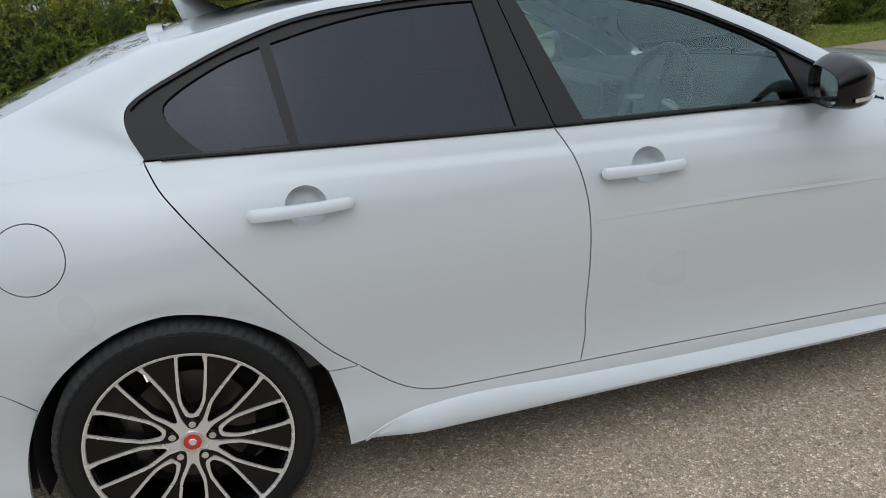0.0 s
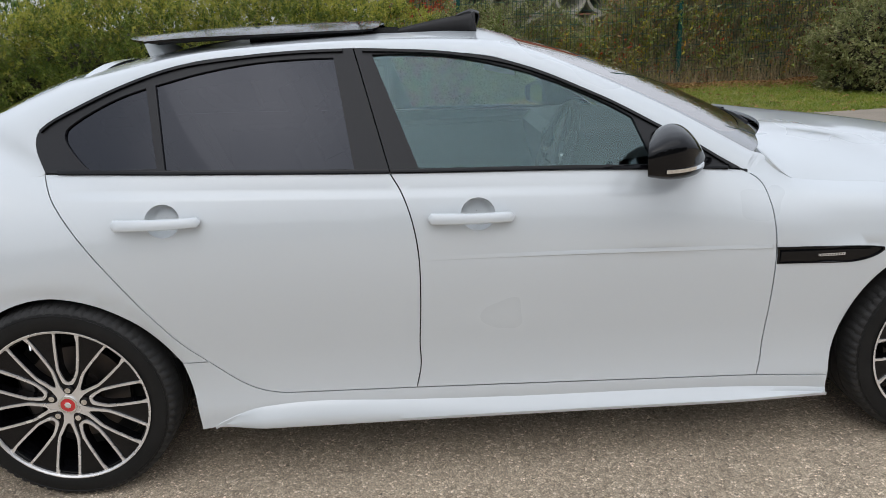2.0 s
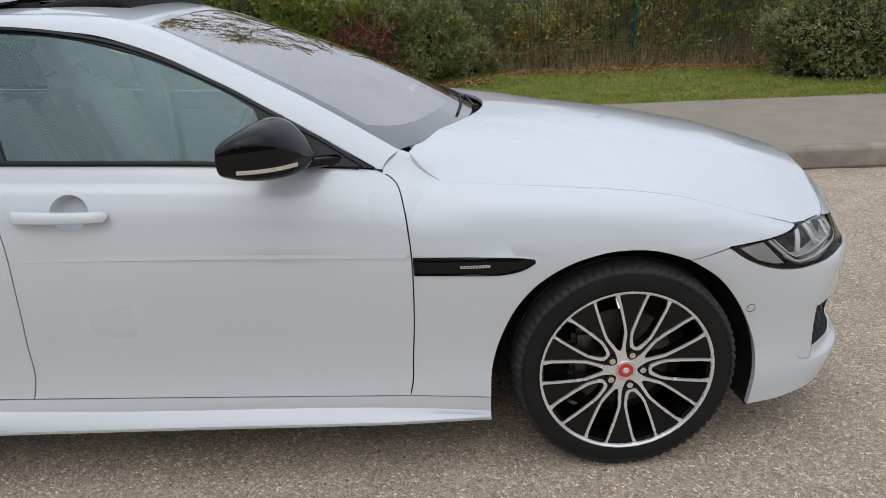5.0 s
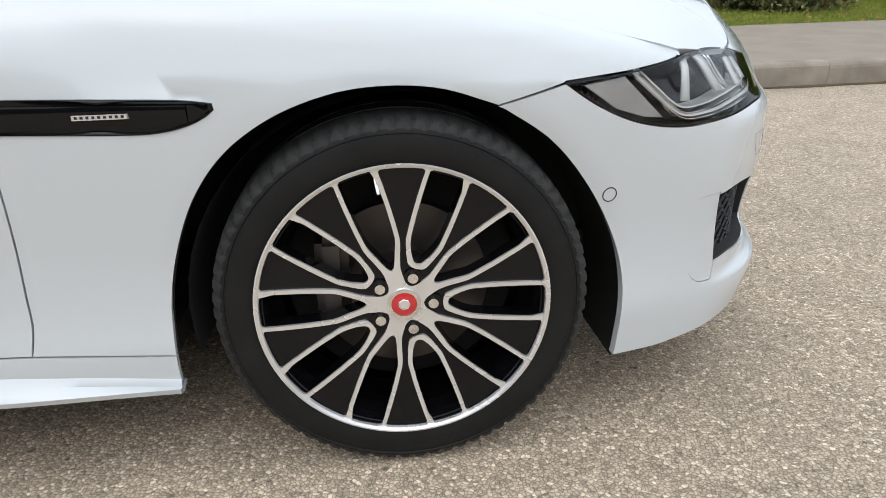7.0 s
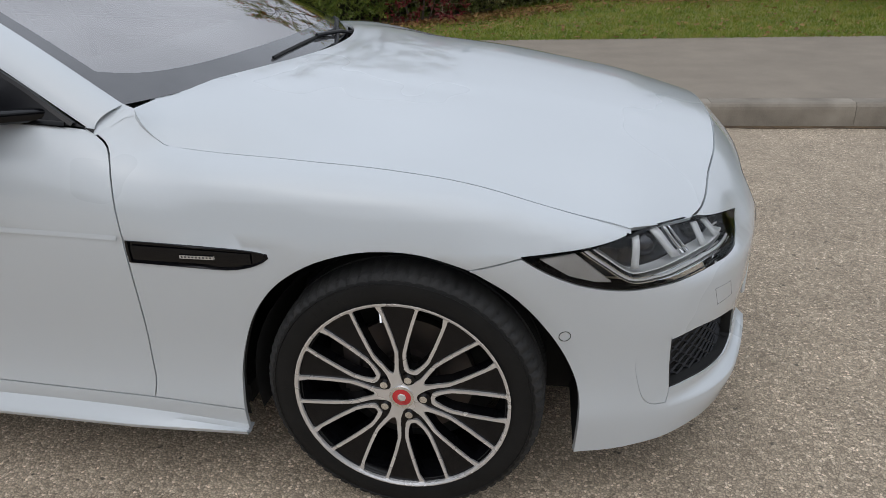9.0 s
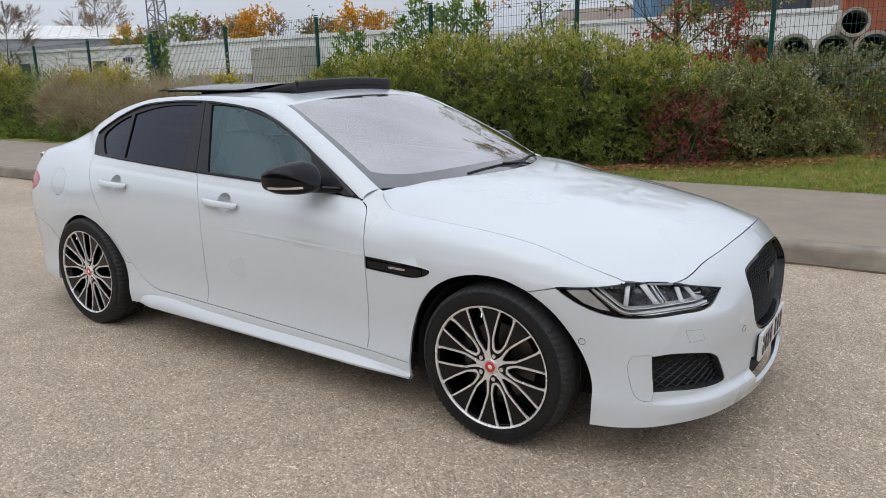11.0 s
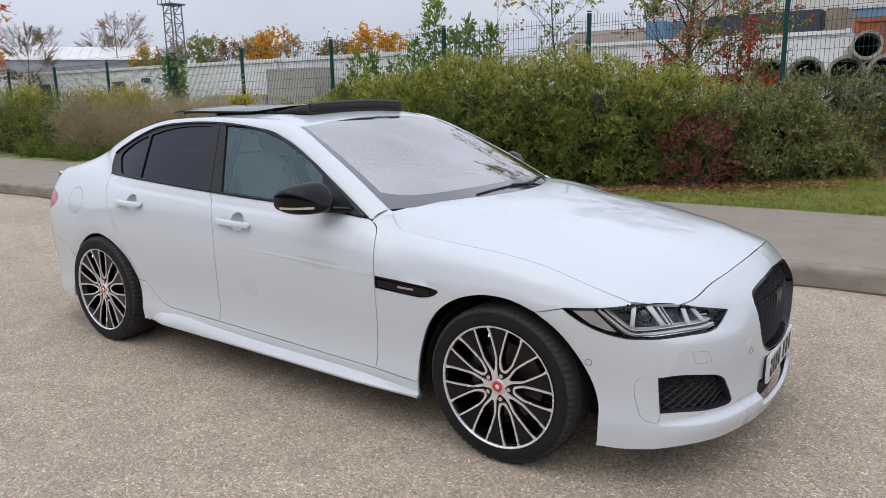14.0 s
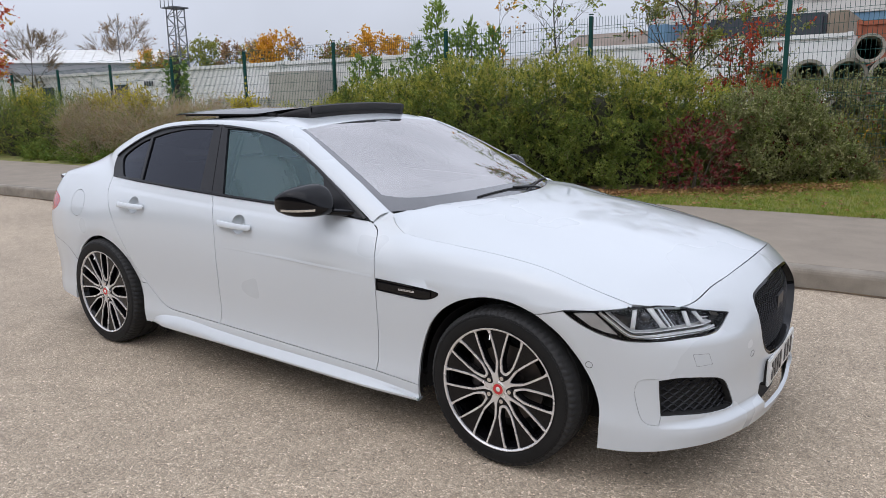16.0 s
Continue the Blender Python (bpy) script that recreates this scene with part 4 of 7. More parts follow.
# ---- nose: bumper, lamps, grille ----
HEAD_LOW = smooth_line([(3.111, 0.702), (3.165, 0.666), (3.228, 0.635), (3.285, 0.618), (3.35, 0.609), (3.41, 0.610), (3.491, 0.616), (3.578, 0.622), (3.652, 0.624), (3.709, 0.631), (3.758, 0.652), (3.805, 0.677)])
HEAD_TOP = smooth_line([(3.111, 0.702), (3.219, 0.711), (3.35, 0.7255), (3.41, 0.7295), (3.463, 0.7305), (3.52, 0.727), (3.572, 0.7205), (3.638, 0.707), (3.714, 0.694), (3.805, 0.677)])
HEAD = ring(HEAD_LOW, HEAD_TOP[::-1])


def other(line):
    """The same line on the other flank, in running order."""
    q = np.array(line)[::-1].copy()
    q[:, 0] = 2 * S_NOSE - q[:, 0]
    return q


FOG = ring(smooth_line([(3.466, 0.464), (3.54, 0.472), (3.64, 0.464), (3.715, 0.448), (3.757, 0.422), (3.785, 0.385), (3.812, 0.34), (3.822, 0.312), (3.80, 0.306), (3.70, 0.31), (3.56, 0.32), (3.482, 0.32)]), straight([(3.482, 0.32), (3.474, 0.39), (3.466, 0.464)]))
FOG_CAP = ring(smooth_line([(3.466, 0.470), (3.43, 0.468), (3.406, 0.464), (3.388, 0.449), (3.382, 0.41), (3.393, 0.354), (3.411, 0.306), (3.434, 0.288), (3.474, 0.284)]), straight([(3.474, 0.284), (3.482, 0.32), (3.474, 0.39), (3.466, 0.470)]))
GRILLE_HALF = smooth_line([(S_NOSE, 0.745), (4.14, 0.735), (4.03, 0.722), (3.985, 0.71), (3.968, 0.69), (3.962, 0.63), (3.985, 0.55), (4.03, 0.485), (4.10, 0.445), (4.18, 0.432), (S_NOSE, 0.428)])
GRILLE = ring(GRILLE_HALF, other(GRILLE_HALF))
GRILLE = GRILLE[np.abs(GRILLE[:, 0] - S_NOSE) > 0.006]
LOW_HALF = smooth_line([(S_NOSE, 0.325), (4.2, 0.325), (4.09, 0.33), (4.035, 0.335), (4.03, 0.28), (4.045, 0.235), (4.1, 0.225), (4.2, 0.222), (S_NOSE, 0.22)])
LOW = ring(LOW_HALF, other(LOW_HALF))
LOW = LOW[np.abs(LOW[:, 0] - S_NOSE) > 0.006]
foot = smooth_line([(3.248, 0.164), (3.346, 0.166), (3.449, 0.176), (3.6, 0.19), (3.8, 0.19), (4.0, 0.182), (4.15, 0.178), (S_NOSE, 0.178)], 0.03)
bumper_line = ring(straight([(3.0, 0.672), (3.111, 0.702)]), HEAD_LOW, HEAD_TOP[::-1][:int(len(HEAD_TOP) * 0.34)], NOSE_TOP,
                   other(HEAD_TOP[::-1][:int(len(HEAD_TOP) * 0.34)]), other(HEAD_LOW), straight([(2 * S_NOSE - 3.111, 0.702), (2 * S_NOSE - 3.0, 0.672)]),
                   other(FRONT_ARCH_FORE[::-1]), other(foot), foot[::-1], FRONT_ARCH_FORE[::-1])
bumper = panel("front_bumper", bumper_line, nose_point, WHITE, car, holes=[GRILLE, LOW, FOG, FOG_CAP, other(FOG), other(FOG_CAP)], step=0.03, gap=0.002, edge=0.016)
for flank in (lambda p: p, other):
    panel("fog_trim", flank(FOG_CAP), nose_point, WHITE, bumper, gap=0.0012, edge=0.03, lift=-0.0015, step=0.03)
    panel("fog_recess", flank(FOG), nose_point, MATT, bumper, gap=-0.004, edge=0, lift=-0.045, step=0.04)
    panel("fog_wall", flank(FOG), nose_point, MATT, bumper, holes=[shrunk(ring(flank(FOG)), 0.004)], gap=0.0, edge=0.05, lift=-0.004, step=0.03)
    # honeycomb in the side intake
    bm = bmesh.new()
    rows_z = np.arange(0.315, 0.475, 0.0165)
    for i, z in enumerate(rows_z):
        q = [(s, z + 0.006 * math.sin((s * 130) + (i % 2) * math.pi)) for s in np.arange(3.47, 3.83, 0.006)]
        run = []
        for s, zz in q + [(9, 9)]:
            if inside(FOG, np.array([[s, zz]]))[0]:
                run.append((s, zz))
            else:
                for a, b in zip(run, run[1:]):
                    pa = nose_point(flank(np.array([a]))[0][0], a[1], -0.03)
                    pb = nose_point(flank(np.array([b]))[0][0], b[1], -0.03)
                    add_tube(bm, pa, pb, 0.0035, n=4)
                run = []
    part("intake_mesh", bm, TRIM, bumper, "black honeycomb mesh", smooth=False)
    # washer cover, sensors
    cover = ring(straight([(3.586, 0.559), (3.651, 0.556), (3.671, 0.512), (3.605, 0.511), (3.586, 0.559)], 0.01))
    bm = bmesh.new()
    for a, b in zip(cover, np.roll(cover, -1, axis=0)):
        add_tube(bm, nose_point(flank(np.array([a]))[0][0], a[1], -0.0002), nose_point(flank(np.array([b]))[0][0], b[1], -0.0004), 0.0006, n=4)
    part("washer_cover_gap", bm, GREY_BORDER, bumper)
    for s, z in ((3.212, 0.500), (3.915, 0.50)):
        bm = bmesh.new()
        c = circle(s, z, 0.013, 24)
        for a, b in zip(c, np.roll(c, -1, axis=0)):
            add_tube(bm, nose_point(flank(np.array([a]))[0][0], a[1], 0.0), nose_point(flank(np.array([b]))[0][0], b[1], 0.0), 0.001, n=4)
        part("parking_sensor", bm, TRIM, bumper)


def drawn_in(line, d):
    """An outline drawn in by d on every side."""
    line = np.array(line)
    mid, half_size = (line.max(0) + line.min(0)) / 2, (line.max(0) - line.min(0)) / 2
    return mid + (line - mid) * (1 - d / half_size)


# headlamps
def head_lamp(flip):
    def at(s, z, out):
        return side_point(s, z, out) * np.array([1, -1 if flip else 1, 1])
    lens = panel("headlamp", drawn_in(HEAD, 0.001), side_point, CLEAR, car, left=flip, gap=0, edge=0, step=0.03, label="clear headlamp with J-shaped light blade")
    panel("lamp_edge", drawn_in(HEAD, 0.001), side_point, BLACK, lens, holes=[drawn_in(HEAD, 0.004)], left=flip, lift=-0.001, gap=0, edge=0.05, step=0.03)
    panel("lamp_bowl", drawn_in(HEAD, 0.004), side_point, LAMP_BOWL, lens, left=flip, gap=0, edge=0, lift=-0.06, step=0.03)
    marker = ring(straight([(3.15, 0.694), (3.225, 0.703), (3.31, 0.627), (3.27, 0.632), (3.215, 0.65), (3.15, 0.694)], 0.015))
    panel("side_reflector", marker, side_point, LAMP_GREY, lens, left=flip, gap=0, edge=0.008, lift=-0.012, step=0.02)
    # J blade: down from the top and along the bottom
    path = smooth_line([(3.245, 0.712), (3.265, 0.695), (3.30, 0.668), (3.335, 0.642), (3.362, 0.629), (3.42, 0.628), (3.5, 0.633), (3.58, 0.638), (3.66, 0.640), (3.715, 0.646)], 0.012)
    for k0, k1, o, m in ((-0.010, -0.0085, -0.010, CHROME), (-0.006, -0.0015, -0.014, LAMP_WHITE), (0.0, 0.0015, -0.014, CHROME), (0.007, 0.010, -0.022, LAMP_WHITE)):
        d = np.gradient(path, axis=0)
        nn = np.stack([-d[:, 1], d[:, 0]], 1) / np.linalg.norm(d, axis=1)[:, None]
        rows = np.array([[at(*(p + q * k0), o - 0.015), at(*(p + q * k0), o), at(*(p + q * k1), o), at(*(p + q * k1), o - 0.03)] for p, q in zip(path, nn)])
        loft("light_blade", rows, m, lens, flip=not flip)
    for s, z, r in ((3.415, 0.679, 0.034), (3.62, 0.668, 0.024)):
        c = at(s, z, -0.066)
        bm = bmesh.new()
        bmesh.ops.create_uvsphere(bm, u_segments=24, v_segments=14, radius=r)
        bmesh.ops.transform(bm, matrix=Matrix.Translation(c), verts=bm.verts)
        part("projector_lens", bm, LAMP_BOWL, lens)
    # bright blades and slanted vanes beside the projectors; white stands for mirrored sky
    for s0, s1, z0, z1, wide, mat in ((3.372, 3.366, 0.716, 0.648, 0.009, LAMP_WHITE), (3.425, 3.490, 0.722, 0.650, 0.014, LAMP_WHITE), (3.465, 3.520, 0.722, 0.652, 0.006, CHROME), (3.488, 3.535, 0.718, 0.655, 0.003, CHROME),
                                      (3.592, 3.598, 0.700, 0.650, 0.010, LAMP_WHITE), (3.635, 3.672, 0.702, 0.652, 0.010, LAMP_WHITE), (3.66, 3.70, 0.676, 0.674, 0.002, LAMP_WHITE)):
        rows = [[at(s0 + (s1 - s0) * t - wide, z0 + (z1 - z0) * t, -0.022), at(s0 + (s1 - s0) * t + wide, z0 + (z1 - z0) * t, -0.018)] for t in np.linspace(0, 1, 6)]
        loft("lamp_vane", rows, mat, lens, thick=0.004)


head_lamp(False)
head_lamp(True)

# grille: gloss surround, deep honeycomb, radar cover
grille = panel("grille_surround", drawn_in(GRILLE, 0.001), nose_point, BLACK, car, holes=[drawn_in(GRILLE, 0.012)], lift=-0.004, gap=0, edge=0.04, step=0.03, label="gloss black grille surround")
panel("grille_edge", GRILLE, nose_point, BLACK, grille, holes=[drawn_in(GRILLE, 0.003)], lift=0.0005, gap=0, edge=0.01, step=0.03)
panel("grille_back", drawn_in(GRILLE, 0.008), nose_point, DARK, grille, lift=-0.055, gap=0, edge=0, step=0.05)
inner_grille = drawn_in(GRILLE, 0.010)
bm = bmesh.new()
for i, z in enumerate(np.arange(0.44, 0.74, 0.0145)):
    run = []
    for s in list(np.arange(3.96, 2 * S_NOSE - 3.96, 0.0065)) + [99]:
        zz = z + 0.0058 * math.sin(s * 2 * math.pi / 0.026 + (i % 2) * math.pi)
        if s < 50 and inside(inner_grille, np.array([[s, zz]]))[0]:
            run.append((s, zz))
        else:
            for a, b in zip(run, run[1:]):
                add_tube(bm, nose_point(a[0], a[1], -0.035), nose_point(b[0], b[1], -0.035), 0.0028, n=4)
            run = []
part("grille_mesh", bm, TRIM, grille, "black honeycomb grille", smooth=False)
part("radar_cover", box((3.694, 0.0, 0.60), (0.012, 0.12, 0.10), 0.005), TRIM, grille)
panel("lower_intake", LOW, nose_point, MATT, bumper, lift=-0.05, gap=-0.003, edge=0, step=0.05)
# number plate on its plinth, with plain bars
plate = part("number_plate", box((3.719, 0.0, 0.372), (0.012, 0.522, 0.113), 0.004), PLATE, bumper, "white number plate with plain dark bars")
part("plate_plinth", box((3.698, 0.0, 0.370), (0.034, 0.50, 0.112), 0.006), MATT, bumper)
for y in (-0.205, -0.15, -0.095, -0.04, 0.06, 0.125, 0.19):
    part("plate_bar", box((3.7262, y, 0.370), (0.002, 0.032, 0.075)), TRIM, plate)
for y in (-0.235, 0.235):
    part("plate_screw", tube((3.722, y, 0.385), (3.729, y, 0.385), 0.008, n=12), PLATE, plate)
# ---- door mirrors ----
mirror_yo = curve((1.735, -1.056), (1.80, -1.062), (1.87, -1.045), (1.93, -1.0), (1.965, -0.955), (1.982, -0.925))
mirror_yi = curve((1.735, -0.868), (1.80, -0.862), (1.87, -0.86), (1.93, -0.868), (1.965, -0.885), (1.982, -0.905))
mirror_zt = curve((1.735, 1.088), (1.78, 1.106), (1.84, 1.113), (1.90, 1.094), (1.95, 1.052), (1.982, 1.012))
mirror_zb = curve((1.735, 0.978), (1.80, 0.968), (1.87, 0.967), (1.93, 0.972), (1.965, 0.984), (1.982, 1.0))


def mirror_ring(x, grow=1.0):
    yo, yi, zt, zb = float(mirror_yo(x)), float(mirror_yi(x)), float(mirror_zt(x)), float(mirror_zb(x))
    row = []
    for a in np.linspace(0, 2 * math.pi, 32, endpoint=False):
        c, s = math.cos(a), math.sin(a)
        # the top slopes down towards the outer tip
        y = (yo + yi) / 2 + (yi - yo) / 2 * grow * math.copysign(abs(c) ** 0.55, c)
        z = (zt + zb) / 2 + (zt - zb) / 2 * grow * math.copysign(abs(s) ** 0.55, s)
        if s > 0:
            z -= 0.022 * s * ((yi - y) / (yi - yo)) ** 2
        # the glass faces in towards the driver
        tuck = 0.085 * max(0.0, (y - yo) / (yi - yo)) * max(0.0, (1.982 - x) / 0.247)
        row.append((1.762 + (x - 1.735) * 0.875 + tuck * 0.8, y, z))
    return row


for k in (1, -1):
    rows = [[(p[0] + 0.017, p[1], p[2]) for p in mirror_ring(1.735, 0.9)], mirror_ring(1.736, 0.93), mirror_ring(1.735, 0.98)]
    rows += [mirror_ring(x) for x in np.linspace(1.742, 1.978, 22)] + [mirror_ring(1.982, 0.6), mirror_ring(1.983, 0.05)]
    rows = np.array(rows) * np.array([1, k, 1])
    mirror = loft("door_mirror", rows, BLACK, car, "gloss black door mirror", closed=True, flip=k > 0)
    strip = []
    for x in np.linspace(1.79, 1.945, 24):
        yo = float(mirror_yo(x))
        xs_ = 1.762 + (x - 1.735) * 0.875 + 0.002
        strip.append([(xs_, yo + 0.004, 0.9955), (xs_, yo - 0.003, 0.997), (xs_, yo - 0.0025, 1.007), (xs_, yo + 0.004, 1.0085)])
    loft("indicator", np.array(strip) * np.array([1, k, 1]), CHROME, mirror, "clear indicator strip", flip=k < 0)
    glass = [[(p[0] + 0.018, p[1], p[2]) for p in mirror_ring(1.735, g)] for g in (0.9, 0.5, 0.02)]
    loft("mirror_glass", np.array(glass) * np.array([1, k, 1]), CHROME, mirror, closed=True)
    rows = []
    for t in np.linspace(0, 1, 12):
        c = np.array((1.90 + 0.12 * t, -0.915 + 0.105 * t, 0.985 - 0.012 * t))
        rows.append([c + np.array((0.045 * math.cos(a) * (1 - 0.2 * t), 0.0, 0.017 * math.copysign(abs(math.sin(a)) ** 0.6, math.sin(a)))) for a in np.linspace(0, 2 * math.pi, 16, endpoint=False)])
    loft("mirror_foot", np.array(rows) * np.array([1, k, 1]), BLACK, mirror, closed=True)

# ---- wheels ----
def wheel_at(x, k, turn=0):
    wheel = empty("wheel")
    wheel.parent = car
    wheel.matrix_world = Matrix.Translation((x, -0.80 * k, 0.3315)) @ (Matrix.Rotation(math.pi, 4, "Z") if k < 0 else Matrix()) @ Matrix.Rotation(radians(-turn), 4, "Y")
    def groove(i, j):
        cut = (i + (j - 4)) % 6
        if j in (4, 5, 6, 7) and cut < 2:
            return -(0.003, 0.0075, 0.006, 0.0012)[j - 4] * (1 if cut == 0 else 0.85)
        return 0.0
    half = [(0.243, -0.100), (0.259, -0.110), (0.275, -0.1135), (0.296, -0.1135), (0.313, -0.110), (0.3225, -0.104), (0.3285, -0.092), (0.331, -0.062), (0.3315, -0.034)]
    prof = half + [(0.3255, -0.033), (0.3255, -0.024), (0.3315, -0.023), (0.3315, 0.023), (0.3255, 0.024), (0.3255, 0.033)] + [(r, -y) for r, y in reversed(half)]
    tyre = lathe("tyre", prof, RUBBER, wheel, n=444, groove=groove, label="black road tyre with worn tread")
    tyre.data.materials.append(RUBBER_DUST)
    strips = len(prof) - 1
    tyre.data.polygons.foreach_set("material_index", np.array([1 if 4 <= i % strips < strips - 4 else 0 for i in range(444 * strips)], np.int32))
    # moulded sidewall writing as plain low bars, and the rib round it
    bm = bmesh.new()
    for a0, n, da, h, wd in ((101, 8, 4.6, 0.019, 0.0125), (80, 7, 2.6, 0.007, 0.0045), (-79, 8, 4.6, 0.019, 0.0125), (-100, 7, 2.6, 0.007, 0.0045)):
        for i in range(n):
            a = radians(a0 + (i if n == 8 else -i) * da)
            m = Matrix.Rotation(-a + math.pi / 2, 4, "Y") @ Matrix.Translation((0, -0.1131, 0.286))
            bmesh.ops.create_cube(bm, size=1, matrix=m @ Matrix.Diagonal((wd, 0.0013, h, 1)))
    part("sidewall_bar", bm, RUBBER, wheel, smooth=False)["kind"] = "stuff"
    c = Vector((0.233 * math.cos(radians(101)), -0.094, 0.233 * math.sin(radians(101))))
    part("tyre_valve", tube(c, c + Vector((0.006, -0.018, -0.024)), 0.0042, 0.0035, 10), CHROME, wheel)
    lathe("sidewall_rib", [(0.3045, -0.1115), (0.306, -0.1135), (0.3075, -0.1107)], RUBBER, wheel, n=96)
    rim = lathe("rim", [(0.2475, -0.098), (0.2565, -0.112), (0.2575, -0.1145), (0.2545, -0.115), (0.2495, -0.1120), (0.2485, -0.107)], ALLOY, wheel, n=96, label="machined alloy rim with gloss black infills")
    lathe("rim_barrel", [(0.247, -0.105), (0.240, -0.09), (0.236, -0.08), (0.226, -0.03), (0.222, 0.06), (0.235, 0.1)], BLACK, rim, n=64)
    lathe("brake_disc", [(0.0, -0.030), (0.075, -0.030), (0.078, -0.012), (0.16, -0.012), (0.16, 0.012)], STEEL, wheel, n=64)
    part("brake_caliper", box((-0.125, -0.01, 0.03), (0.06, 0.09, 0.16), 0.015), STEEL, wheel)
    lathe("hub_back", [(0.0, 0.03), (0.215, 0.03), (0.215, 0.05)], DARK, wheel, n=48)
    face = -0.098

    def polar(r, a, y):
        return (r * math.cos(radians(a)), y, r * math.sin(radians(a)))

    def wheel_face(u, v, out=0.0):
        u, v = np.asarray(u, float), np.asarray(v, float)
        r = np.hypot(u, v)
        return np.stack([u, face - 0.012 * np.clip((r - 0.09) / 0.16, 0, 1) - out, v], -1)

    def glide(stations):
        f = [curve(*enumerate(q[i] for q in stations)) for i in range(2)]
        t = np.linspace(0, len(stations) - 1, 3 * len(stations) - 2)
        return list(zip(f[0](t), f[1](t)))

    def both_sides(stations, mid):
        """A closed outline about a radius from (radius, angle off it) stations on one side."""
        side_line = glide(stations)
        return [(r, mid + a) for r, a in side_line] + [(r, mid - a) for r, a in side_line[::-1]]

    def flat(pts):
        return np.array([(r * math.cos(radians(a)), r * math.sin(radians(a))) for r, a in pts])
    arc = np.linspace(0, 1, 7)
    windows, pockets = [], []
    for i in range(5):
        lug = 72 * i
        # opening framed by a bright U outside each nut, and the plain V opening between
        for mid, st in ((lug, [(0.2455, 7.2), (0.19, 9.0), (0.14, 11.0), (0.12, 11.7), (0.10, 10.3), (0.087, 7.4), (0.0795, 4.2), (0.0775, 0.0)]),
                        (lug + 36, [(0.2455, 7.2), (0.19, 9.0), (0.14, 11.0), (0.12, 11.6), (0.098, 9.6), (0.082, 7.4), (0.070, 4.2), (0.0655, 0.0)])):
            line = both_sides(st, mid)
            cap_line = [(0.2492, mid - 5.9 + 11.8 * t) for t in arc]
            windows.append(flat(line[:-1] + cap_line))
        # black recess: two wedge infills running down into the nut pocket
        outer = [(0.2455, 27.1), (0.19, 24.7), (0.14, 21.8), (0.12, 20.5), (0.10, 20.9), (0.08, 22.0), (0.066, 22.2), (0.055, 20.0), (0.043, 15.5), (0.037, 8.0), (0.0345, 0.0)]
        inner = [(0.0685, 0.0), (0.0705, 7.0), (0.075, 11.8), (0.088, 14.2), (0.10, 15.0), (0.12, 15.6), (0.14, 14.2), (0.19, 11.3), (0.2455, 8.9)]
        o, n_ = glide(outer), glide(inner)
        top = [(0.2492, 9.9 + 16.2 * t) for t in arc]
        right = [(r, lug + a) for r, a in n_] + [(r, lug + a) for r, a in top] + [(r, lug + a) for r, a in o]
        left_ = [(r, lug - a) for r, a in o[::-1][1:]] + [(r, lug - a) for r, a in top[::-1]] + [(r, lug - a) for r, a in n_[::-1][:-1]]
        pockets.append(flat(right + left_))
    ring_line = circle(0, 0, 0.2512, 120)
    panel("spoke_face", ring_line, wheel_face, ALLOY, rim, holes=windows + pockets, step=0.02, gap=0, edge=0.006, label="bright machined spokes")
    panel("spoke_infill", ring_line, wheel_face, BLACK, rim, holes=windows, step=0.025, gap=0, edge=0.034, lift=-0.0055, label="gloss black infills")
    for i in range(5):
        c = Vector(polar(0.0515, 72 * i, face))
        part("nut_seat", tube(c + Vector((0, 0.02, 0)), c + Vector((0, 0.0005, 0)), 0.0165, 0.0160, n=20), BLACK, wheel)
        part("wheel_nut", tube(c + Vector((0, 0.02, 0)), c + Vector((0, -0.005, 0)), 0.0105, 0.0092, n=12), CHROME, wheel)
    lathe("cap_ring", [(0.0225, face + 0.004), (0.0225, face - 0.004), (0.0295, face - 0.004), (0.0305, face + 0.004)], CHROME, wheel, n=40)
    cap = lathe("centre_cap", [(0.0, face - 0.005), (0.018, face - 0.0045), (0.0235, face - 0.002)], RED, wheel, n=40, label="red centre cap with a plain silver disc")
    lathe("cap_disc", [(0.0, face - 0.0068), (0.0095, face - 0.0062), (0.0115, face - 0.004)], ALLOY, cap, n=7)
    return wheel


for x, turn in ((0.0, 8), (2.835, -1.5)):
    for k in (1, -1):
        wheel_at(x, k, turn)

# arch liners and underside
for x, line in ((0.0, None), (2.835, None)):
    for k in (1, -1):
        rows = []
        for a in np.linspace(-24 if x > 1 else -10, 192, 30):
            c, s = math.cos(radians(a)), math.sin(radians(a))
            r = 0.372 + (0.045 * float(ramp(25, -12, a)) if x > 1 else 0.0)
            lip = 0.872 - (0.05 * max(0.0, c) ** 2 if x > 1 else 0.0)
            rows.append([(x + 0.01 + r * c * 1.03, -lip * k, 0.325 + r * s), (x + 0.01 + r * c, -0.55 * k, 0.325 + r * s)])
        loft("arch_liner", rows, DARK, car, flip=k > 0)
        part("arch_back", box((x, -0.54 * k, 0.42), (0.8, 0.02, 0.55)), DARK, car)
part("underside", box((1.35, 0, 0.27), (3.9, 1.0, 0.12), 0.03), DARK, car)
part("floor_pan", box((1.42, 0, 0.255), (2.0, 1.70, 0.09), 0.02), DARK, car)
part("engine_bay", box((2.75, 0, 0.55), (1.1, 1.05, 0.5), 0.05), DARK, car)
part("boot_box", box((-0.35, 0, 0.6), (1.0, 1.06, 0.6), 0.05), DARK, car)

